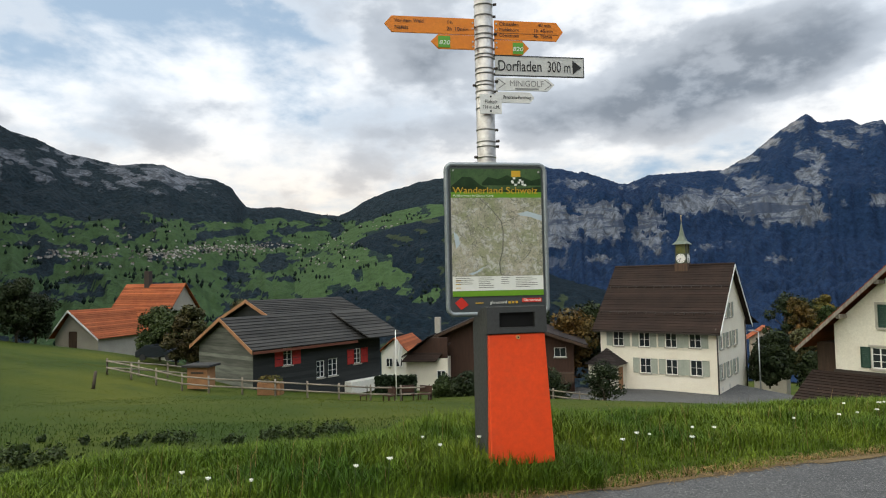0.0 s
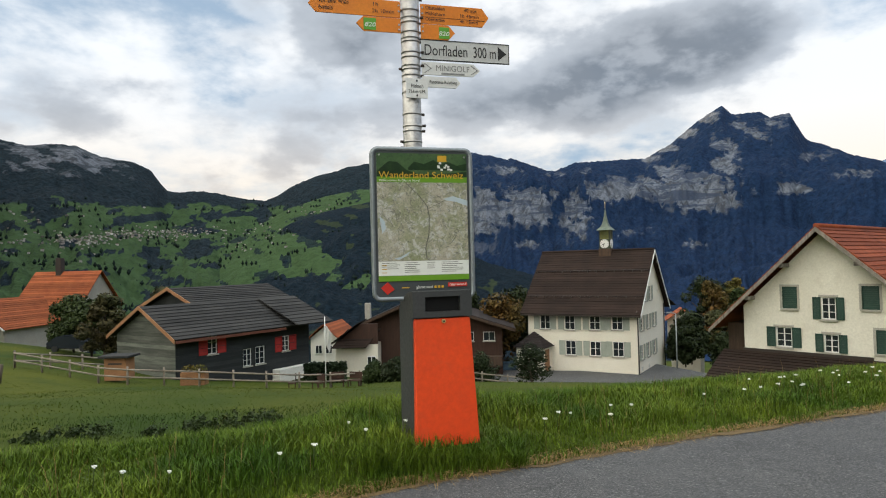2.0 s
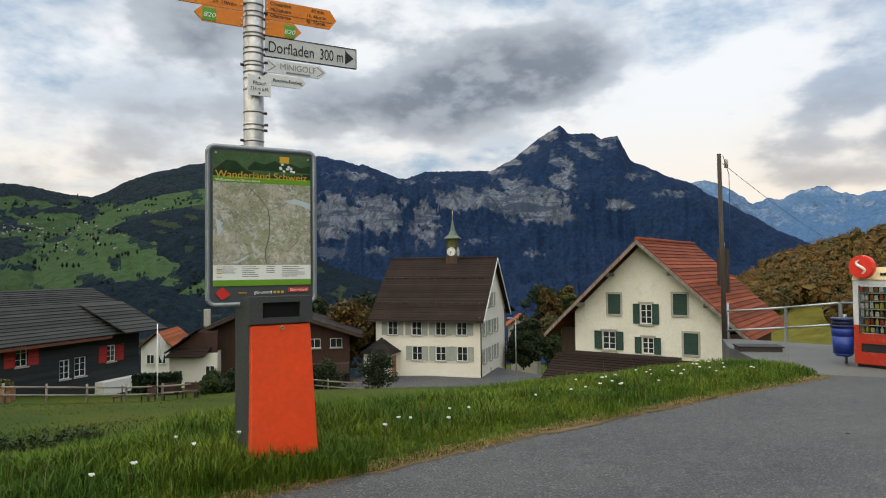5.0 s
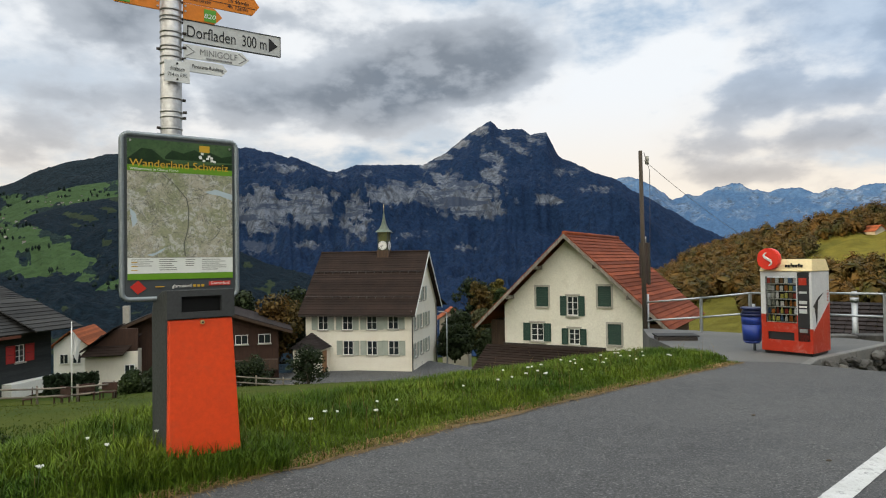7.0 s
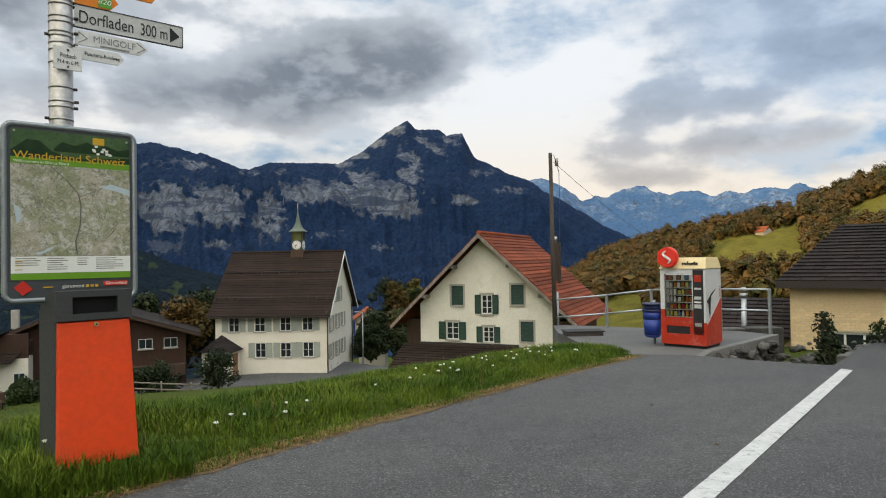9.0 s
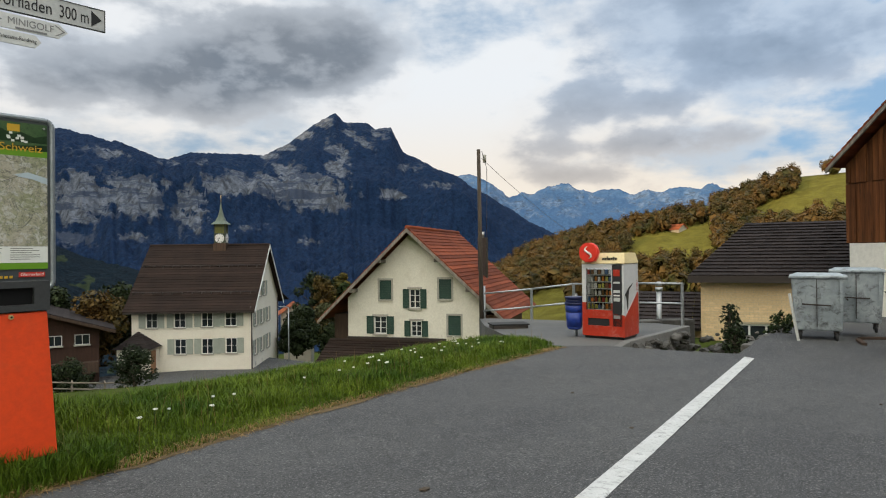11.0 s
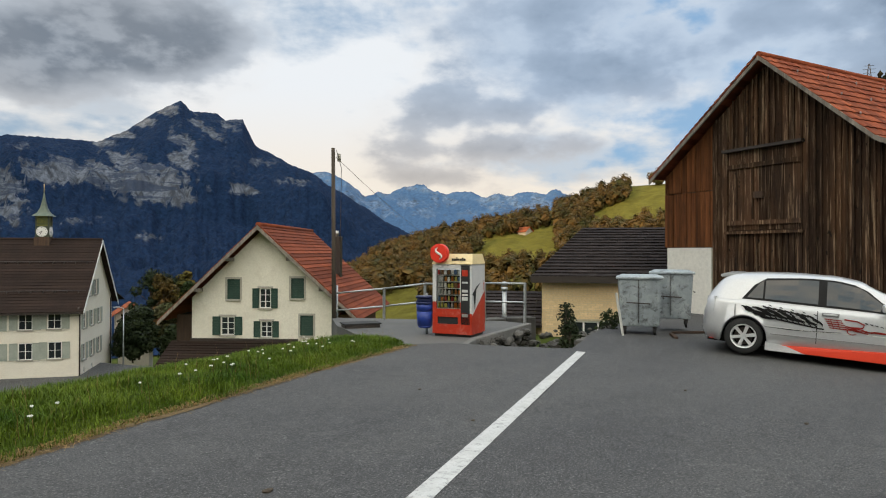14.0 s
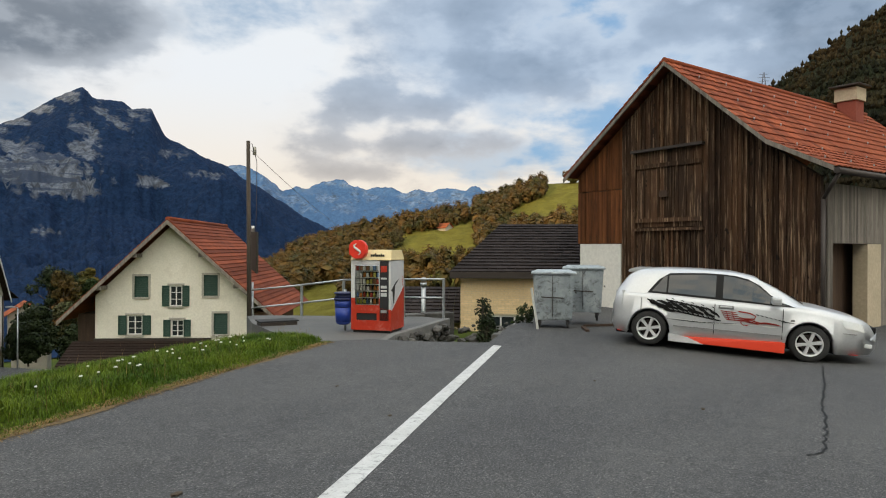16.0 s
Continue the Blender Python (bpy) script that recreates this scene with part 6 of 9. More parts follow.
def signpost():
    h = thing("signpost", "steel signpost with orange, grey and white arrow signs", "signpost", STEP_BACK @ frame_at(POLE[0] + 0.01, POLE[1], 0.155, 78))
    part("pole", tubes(((0, 0, -0.3), (0, 0, 4.5), 0.077), n=24), M["alu"], h)
    rnd = random.Random(5)
    zs = [2.52, 2.57, 2.66, 2.70, 2.80, 2.98, 3.07, 3.12, 3.17, 3.20, 3.27, 3.31, 3.40, 3.43, 3.48, 3.56, 3.60, 3.66, 3.76, 3.85, 3.95, 4.1]
    for z in zs:
        z -= 0.12
        bm = bmesh.new()
        tube(bm, (0, 0, z), (0, 0, z + 0.016), 0.080, n=24)
        part("clamp_band", bm, M["alu"], h)
        a = rnd.choice((0.1, 0.2, 3.0, -0.15))
        c, s = math.cos(a), math.sin(a) - 0.25
        part("bolt", tubes(((0.078 * c, 0.078 * s, z + 0.011), (0.105 * c, 0.105 * s, z + 0.011), 0.011), n=6), M["gutter"], h)

    def arrow(u0, u1, z0, z1, material, point, name, y=-0.03, notch=0.06):
        z0, z1 = z0 - 0.12, z1 - 0.12
        zc = (z0 + z1) / 2
        if point == "r":
            poly = [(u0, y, z0), (u1 - notch, y, z0), (u1, y, zc), (u1 - notch, y, z1), (u0, y, z1)]
        elif point == "l":
            poly = [(u1, y, z0), (u1, y, z1), (u0 + notch, y, z1), (u0, y, zc), (u0 + notch, y, z0)]
        else:
            poly = [(u0, y, z0), (u1, y, z0), (u1, y, z1), (u0, y, z1)]
        bm = bmesh.new()
        prism(bm, poly, (0, 0.012, 0))
        return part(name, bm, material, h)

    def write(sign, body, size, u, z, material, width=None, y=-0.033, slant=0.0):
        return lettering(body, size, sign, Matrix.Translation((u, y, z - 0.12)), material, width=width, slant=slant)

    s = arrow(0.085, 0.85, 3.27, 3.43, M["sign_grey"], "", "arrow_sign")
    write(s, "Dorfladen", 0.13, 0.105, 3.305, M["ink"], 0.37)
    write(s, "300 m", 0.13, 0.53, 3.305, M["ink"], 0.20)
    bm = bmesh.new()
    prism(bm, [(0.755, -0.033, 3.29 - 0.12), (0.83, -0.033, 3.35 - 0.12), (0.755, -0.033, 3.41 - 0.12)], (0, 0.002, 0))
    part("arrow_head", bm, M["ink"], s)
    bm = bmesh.new()
    for a in ((0.083, 0.852, 3.265, 3.27), (0.083, 0.852, 3.43, 3.435), (0.85, 0.856, 3.265, 3.435)):
        box(bm, a[0], a[1], -0.034, -0.014, a[2] - 0.12, a[3] - 0.12)
    part("sign_edge", bm, M["ink"], s)
    s = arrow(0.085, 0.68, 3.57, 3.73, M["sign_orange"], "r", "arrow_sign")
    for i, (a, b) in enumerate((("Obstalden", "40 min"), ("Mühlehorn", "1h 45min"), ("Oberterzen", "4h 15min"))):
        z = 3.688 - i * 0.048
        write(s, a, 0.042, 0.125, z, M["ink"], 0.165)
        write(s, b, 0.042, 0.42 if i else 0.46, z, M["ink"], 0.16 if i else 0.11)
    bm = bmesh.new()
    box(bm, 0.09, 0.64, -0.032, -0.03, 3.622 - 0.12, 3.625 - 0.12)
    part("divider", bm, M["ink"], s)
    s = arrow(0.085, 0.38, 3.44, 3.565, M["sign_orange"], "r", "arrow_sign", y=-0.028)
    part("badge", boxed(0.24, 0.33, -0.032, -0.027, 3.45 - 0.12, 3.545 - 0.12), M["badge_green"], s)
    write(s, "820", 0.05, 0.235, 3.475, M["white_print"], 0.09, y=-0.034, slant=0.2)
    s = arrow(-0.83, -0.085, 3.60, 3.735, M["sign_orange"], "l", "arrow_sign")
    for i, (a, b) in enumerate((("Vor dem Wald", "1h"), ("Näfels", "2h 10min"))):
        z = 3.683 - i * 0.055
        write(s, a, 0.044, -0.75, z, M["ink"], 0.24 if i == 0 else 0.11)
        write(s, b, 0.044, -0.32, z, M["ink"], 0.04 if i == 0 else 0.18)
    s = arrow(-0.45, -0.085, 3.475, 3.595, M["sign_orange"], "l", "arrow_sign", y=-0.028)
    part("badge", boxed(-0.39, -0.29, -0.032, -0.027, 3.485 - 0.12, 3.58 - 0.12), M["badge_green"], s)
    write(s, "820", 0.05, -0.385, 3.51, M["white_print"], 0.09, y=-0.034, slant=0.2)
    s = arrow(0.085, 0.59, 3.14, 3.245, M["sign_white"], "r", "arrow_sign", y=-0.035)
    write(s, "MINIGOLF", 0.07, 0.2, 3.175, M["ink_grey"], 0.29, y=-0.038)
    part("print_bar", boxed(0.25, 0.45, -0.038, -0.034, 3.148 - 0.12, 3.16 - 0.12), M["ink_grey"], s)
    for u, d in ((0.10, 1), (0.50, 1)):
        bm = bmesh.new()
        for k in (-1, 1):
            prism(bm, [(u, -0.037, 3.193 - 0.12 + k * 0.04), (u + 0.012, -0.037, 3.193 - 0.12 + k * 0.04), (u + 0.07, -0.037, 3.193 - 0.12), (u + 0.058, -0.037, 3.193 - 0.12)], (0, 0.002, 0))
        part("arrow_mark", bm, M["ink_grey"], s)
    s = arrow(0.085, 0.415, 3.035, 3.125, M["sign_white"], "r", "arrow_sign", y=-0.035, notch=0.04)
    write(s, "Panorama-Rundweg", 0.04, 0.145, 3.068, M["ink"], 0.235, y=-0.038)
    s = arrow(-0.065, 0.115, 2.925, 3.085, M["sign_white"], "", "altitude_plate", y=-0.095)
    write(s, "Filzbach", 0.042, -0.025, 3.01, M["ink"], 0.10, y=-0.098)
    write(s, "714 m ü.M.", 0.04, -0.045, 2.965, M["ink"], 0.14, y=-0.098)
    for z in (2.945, 3.065):
        part("bolt", tubes(((0.025, -0.1, z - 0.12), (0.025, -0.09, z - 0.12), 0.008), n=8), M["ink"], s)
    for u in (0.1, -0.1):
        for z in (3.65, 3.7, 3.5, 3.54):
            part("bolt", tubes(((u, -0.036, z - 0.12), (u, -0.028, z - 0.12), 0.008), n=6), M["steel"], h)


signpost()


def map_board():
    h = thing("map_board", "framed hiking map board fixed to the signpost", "map board", STEP_BACK @ frame_at(-0.235, 5.19, 1.335, 78))
    W, H = 0.815, 1.2
    bm = bmesh.new()
    rim, r = 0.02, 0.05
    ring = []
    for cx, cz, a0 in ((W - r, r, -90), (W - r, H - r, 0), (r, H - r, 90), (r, r, 180)):
        for k in range(6):
            a = math.radians(a0 + k * 18)
            ring.append((cx + r * math.cos(a), cz + r * math.sin(a)))
    for (xa, za), (xb, zb) in zip(ring, ring[1:] + ring[:1]):
        tube(bm, (xa, 0, za), (xb, 0, zb), rim, rim, 8, False)
    part("frame", bm, M["map_frame"], h)
    part("back_panel", boxed(0.012, W - 0.012, -0.008, 0.012, 0.012, H - 0.012), M["map_dark"], h)
    part("map_sheet", boxed(0.035, W - 0.035, -0.014, -0.0085, 0.30, 0.93), M["map_paper"], h, "printed relief map")
    part("header_picture", boxed(0.035, W - 0.035, -0.014, -0.0085, 0.945, 1.165), M["map_photo"], h, "green landscape picture strip")
    part("green_strip", boxed(0.035, W - 0.035, -0.0145, -0.0085, 0.931, 0.975), M["map_green"], h)
    part("legend", boxed(0.035, W - 0.035, -0.014, -0.0085, 0.185, 0.299), M["white_print"], h, "white legend strip with fine print")
    part("green_strip", boxed(0.035, W - 0.035, -0.0145, -0.0085, 0.14, 0.184), M["map_green"], h)
    lettering("Wanderland Schweiz", 0.075, h, Matrix.Translation((0.05, -0.0165, 0.965)), M["map_gold"], width=0.70)
    lettering("Willkommen in Glarus Nord", 0.026, h, Matrix.Translation((0.05, -0.0165, 0.938)), M["white_print"], width=0.33)
    for z0, pts in ((0.976, ((0.036, 1.02), (0.13, 1.10), (0.2, 1.095), (0.28, 1.03), (0.36, 1.0), (0.45, 0.99), (0.55, 1.0), (0.779, 1.02))),
                    (1.03, ((0.29, 1.05), (0.34, 1.10), (0.42, 1.08), (0.5, 1.115), (0.56, 1.08), (0.62, 1.10), (0.70, 1.07), (0.779, 1.09)))):
        bm = bmesh.new()
        prism(bm, [(x, -0.0146, z) for x, z in pts] + [(0.779, -0.0146, z0), (pts[0][0], -0.0146, z0)], (0, 0.0005, 0))
        part("printed_hill", bm, M["print_hill"], h)
    part("emblem", boxed(0.535, 0.61, -0.016, -0.0142, 1.10, 1.15), M["map_gold"], h)
    bm = bmesh.new()
    rnd = random.Random(9)
    for i in range(9):
        x, z = 0.53 + rnd.random() * 0.12, 1.02 + rnd.random() * 0.07
        box(bm, x, x + 0.02, -0.016, -0.0142, z, z + 0.016)
    part("printed_flowers", bm, M["white_print"], h)
    bm = bmesh.new()
    prism(bm, [(0.58, -0.0155, 0.80), (0.66, -0.0155, 0.82), (0.78, -0.0155, 0.785), (0.78, -0.0155, 0.74), (0.68, -0.0155, 0.775), (0.6, -0.0155, 0.785)], (0, 0.001, 0))
    part("printed_lake", bm, M["map_lake"], h)
    bm = bmesh.new()
    prism(bm, [(0.05, -0.0155, 0.66), (0.09, -0.0155, 0.62), (0.1, -0.0155, 0.56), (0.07, -0.0155, 0.52), (0.06, -0.0155, 0.58)], (0, 0.001, 0))
    part("printed_lake", bm, M["map_lake"], h)
    bm = bmesh.new()
    prism(bm, [(0.16, -0.0155, 0.32), (0.22, -0.0155, 0.335), (0.3, -0.0155, 0.38), (0.26, -0.0155, 0.34), (0.2, -0.0155, 0.31)], (0, 0.001, 0))
    part("printed_lake", bm, M["map_lake"], h)
    for pts in (((0.27, 0.92), (0.36, 0.84), (0.44, 0.74), (0.455, 0.66), (0.45, 0.52), (0.42, 0.40), (0.43, 0.31)), ((0.45, 0.72), (0.6, 0.79))):
        bm = bmesh.new()
        for (xa, za), (xb, zb) in zip(pts, pts[1:]):
            hexa(bm, [(xa - 0.004, -0.0152, za), (xa + 0.004, -0.0152, za), (xb + 0.004, -0.0152, zb), (xb - 0.004, -0.0152, zb), (xa - 0.004, -0.016, za), (xa + 0.004, -0.016, za), (xb + 0.004, -0.016, zb), (xb - 0.004, -0.016, zb)])
        part("printed_road", bm, M["map_road"], h)
    bm = bmesh.new()
    for x0, n, w in ((0.06, 4, 0.15), (0.245, 6, 0.14), (0.43, 4, 0.09), (0.55, 6, 0.19)):
        for i in range(n):
            box(bm, x0, x0 + w * rnd.uniform(0.6, 1), -0.0155, -0.0142, 0.283 - i * 0.015, 0.287 - i * 0.015)
    part("fine_print", bm, M["map_road"], h)
    bm = bmesh.new()
    for i in range(3):
        box(bm, 0.06, 0.10, -0.0156, -0.0142, 0.262 - i * 0.028, 0.268 - i * 0.028)
    part("legend_key", bm, M["map_gold"], h)
    bm = bmesh.new()
    prism(bm, [(0.05, -0.016, 0.09), (0.1, -0.016, 0.035), (0.16, -0.016, 0.075), (0.105, -0.016, 0.135)], (0, 0.002, 0))
    part("red_mark", bm, M["map_red"], h)
    part("red_mark", boxed(0.6, 0.76, -0.016, -0.0085, 0.085, 0.118, 0.0), M["map_red"], h)
    lettering("glarusnord", 0.034, h, Matrix.Translation((0.335, -0.0165, 0.078)), M["white_print"], width=0.135)
    lettering("Glarnerland", 0.03, h, Matrix.Translation((0.61, -0.0168, 0.093)), M["white_print"], width=0.14)
    bm = bmesh.new()
    for x in (0.485, 0.515, 0.545):
        box(bm, x, x + 0.018, -0.016, -0.0085, 0.078, 0.096)
    box(bm, 0.22, 0.28, -0.016, -0.0085, 0.083, 0.09)
    part("gold_mark", bm, M["map_gold"], h)
    for x, z in ((0.055, 1.15), (0.76, 1.14), (0.055, 0.6), (0.765, 0.6)):
        part("screw", tubes(((x, -0.022, z), (x, -0.012, z), 0.008), n=8), M["alu"], h)


map_board()


def litter_bin():
    h = thing("litter_bin", "slanted litter bin with orange front panel and dark grey body", "litter bin", frame_at(0.055, 5.28, 0.145, 74))
    D, H = 0.40, 1.245
    # body with a rounded, falling back
    bm = bmesh.new()
    prism(bm, [(0, 0, 0), (0, D, 0), (0, D, H - 0.16), (0, D - 0.05, H - 0.085), (0, 0.12, H - 0.01), (0, 0.0, H)], (0.5, 0, 0))
    bmesh.ops.bevel(bm, geom=bm.edges[:], offset=0.012, segments=2, affect="EDGES", profile=0.6)
    part("body", bm, M["bin_grey"], h)
    bm = bmesh.new()
    hexa(bm, [(-0.012, -0.105, 0.0), (0.525, -0.105, 0.0), (0.498, 0.03, 0.0), (0.002, 0.03, 0.0), (0.012, -0.03, H - 0.225), (0.49, -0.03, H - 0.225), (0.49, 0.03, H - 0.225), (0.012, 0.03, H - 0.225)])
    bmesh.ops.bevel(bm, geom=bm.edges[:], offset=0.012, segments=3, affect="EDGES", profile=0.6)
    part("front_panel", bm, M["bin_orange"], h, "orange painted front panel")
    hood = bmesh.new()
    wall_with_holes(hood, Vector((-0.004, -0.045, H - 0.215)), Vector((1, 0, 0)), Vector((0, 0, 1)), [(0, 0), (0.506, 0), (0.506, 0.21), (0, 0.21)], [(0.105, 0.045, 0.405, 0.165)], 0.043, Vector((0, 1, 0)))
    part("hood", hood, M["bin_grey"], h)
    # the body is solid: a black plate paints the slot's dark inside
    part("slot_shade", boxed(0.095, 0.41, -0.004, -0.0015, H - 0.175, H - 0.045), M["black"], h, "black plate for the dark inside of the slot")
    bm = bmesh.new()
    tube(bm, (0.255, -0.052, H - 0.25), (0.255, -0.02, H - 0.25), 0.016, n=16)
    lock = part("lock", bm, M["gold"], h, "brass lock")
    part("keyhole", tubes(((0.255, -0.055, H - 0.25), (0.255, -0.05, H - 0.25), 0.007), n=10), M["ink"], lock)


litter_bin()

# ---- platform, railing and the things by the parking place ----
M["vend_white"] = surface("vend_white", (0.62, 0.62, 0.62), (0.55, 0.56, 0.56), 2, 25, 0.4, bump=0.03, dirt=(0.4, 0.4, 0.4), dirt_amount=0.25)
M["vend_red"] = surface("vend_red", (0.46, 0.035, 0.012), (0.38, 0.028, 0.012), 2, 25, 0.4, bump=0.03, dirt=(0.46, 0.20, 0.17), dirt_amount=0.55)
M["vend_cream"] = surface("vend_cream", (0.76, 0.62, 0.34), (0.70, 0.57, 0.31), 2, 25, 0.5, bump=0.02)
M["vend_dark"] = plain("vend_dark", (0.02, 0.02, 0.022), 0.5)
M["vend_ball"] = surface("vend_ball", (0.80, 0.05, 0.03), (0.72, 0.04, 0.02), 2, 25, 0.35, bump=0.02)
M["shelf_glow"] = plain("shelf_glow", (0.9, 0.92, 0.95), 0.5, emit=0.5)
M["blue_plastic"] = surface("blue_plastic", (0.012, 0.035, 0.22), (0.016, 0.045, 0.27), 3, 25, 0.4, bump=0.04)
M["clear_glass"] = None


def clear_pane():
    m = bpy.data.materials.new("clear_pane")
    n, link, b = nodes_of(m)
    mixer = n.new("ShaderNodeMixShader")
    tr = n.new("ShaderNodeBsdfTransparent")
    gl = n.new("ShaderNodeBsdfGlossy")
    gl.inputs["Roughness"].default_value = 0.03
    fr = n.new("ShaderNodeFresnel")
    fr.inputs["IOR"].default_value = 1.45
    link.new(fr.outputs[0], mixer.inputs[0])
    link.new(tr.outputs[0], mixer.inputs[1])
    link.new(gl.outputs[0], mixer.inputs[2])
    link.new(mixer.outputs[0], n["Material Output"].inputs[0])
    return m


M["clear_glass"] = clear_pane()

PLATFORM = [(9.35, 8.72), (10.3, 8.22), (11.2, 8.68), (12.65, 9.02), (14.55, 9.5), (14.6, 10.4), (13.4, 12.3), (12.8, 13.4), (12.0, 14.6), (10.8, 12.9), (9.7, 10.6)]


def platform():
    bm = bmesh.new()
    prism(bm, [(x, y, -2.4) for x, y in PLATFORM], (0, 0, 2.4 - 0.34))
    ob = part("platform", bm, M["platform_top"])
    tagged(ob, "raised asphalt and concrete platform with rough edges", "platform", kind="structure")
    bm = bmesh.new()
    pts = [(9.3, 8.70), (10.3, 8.15), (11.2, 8.61), (12.65, 8.95), (14.6, 9.44)]
    for (xa, ya), (xb, yb) in zip(pts, pts[1:]):
        n = Vector((-(yb - ya), xb - xa, 0)).normalized() * 0.16
        a, b = Vector((xa, ya, 0)), Vector((xb, yb, 0))
        hexa(bm, [a + Vector((0, 0, -0.7)), b + Vector((0, 0, -0.7)), b + n + Vector((0, 0, -0.7)), a + n + Vector((0, 0, -0.7)), a + Vector((0, 0, -0.325)), b + Vector((0, 0, -0.325)), b + n + Vector((0, 0, -0.325)), a + n + Vector((0, 0, -0.325))])
    bmesh.ops.bevel(bm, geom=bm.edges[:], offset=0.015, segments=1, affect="EDGES")
    ob = part("kerb", bm, M["concrete"])
    tagged(ob, "worn concrete kerb of the platform", "kerb", kind="structure")


M["platform_top"] = surface("platform_top", (0.085, 0.085, 0.084), (0.13, 0.127, 0.12), 0.7, 35, 0.9, bump=0.3, dirt=(0.1, 0.1, 0.095))
platform()


def railing():
    h = thing("railing", "galvanised steel railing with two bars round the platform", "railing")
    top = [(11.98, 14.38, 0.38), (12.72, 13.16, 0.53), (13.31, 12.13, 0.68), (14.05, 10.6, 0.72), (14.45, 9.55, 0.73)]
    for (x, y, z) in top[1:]:
        part("post", boxed(x - 0.03, x + 0.03, y - 0.03, y + 0.03, -0.6, z + 0.02, 0.006), M["steel"], h)
    for dz in (0.0, -0.5):
        for a, b in zip(top, top[1:]):
            part("bar", tubes(((a[0], a[1], a[2] + dz), (b[0], b[1], b[2] + dz), 0.026), n=10), M["steel"], h)


railing()


def power_pole():
    h = thing("power_pole", "weathered wooden power pole with a cable", "pole", pose(11.98, 14.45, -1.6))
    part("pole", tubes(((0, 0, 0), (-0.06, 0, 6.15), 0.070, 0.052), n=14), M["pole_wood"], h)
    part("steel_sleeve", tubes(((0.1, 0, 0.4), (0.1, 0, 2.2), 0.03), n=8), M["steel"], h)
    part("insulator", tubes(((0.12, -0.05, 6.0), (0.12, -0.05, 5.78), 0.05), n=8), M["sill_stone"], h)
    bm = bmesh.new()
    p = [Vector((0.05 + 26 * t, 15 * t, 5.9 - 3.2 * t - 3.0 * t * (1 - t))) for t in np.linspace(0, 1, 15)]
    for a, b in zip(p, p[1:]):
        tube(bm, a, b, 0.007, 0.007, 5, False)
    part("cable", bm, M["gutter"], h)
    bm = bmesh.new()
    q = [Vector((0.02, -0.05, 6.1)), Vector((0.16, -0.1, 5.6)), Vector((0.14, -0.12, 4.9)), Vector((0.12, -0.1, 3.3))]
    for a, b in zip(q, q[1:]):
        tube(bm, a, b, 0.009, 0.009, 5, False)
    part("cable", bm, M["gutter"], h)


power_pole()


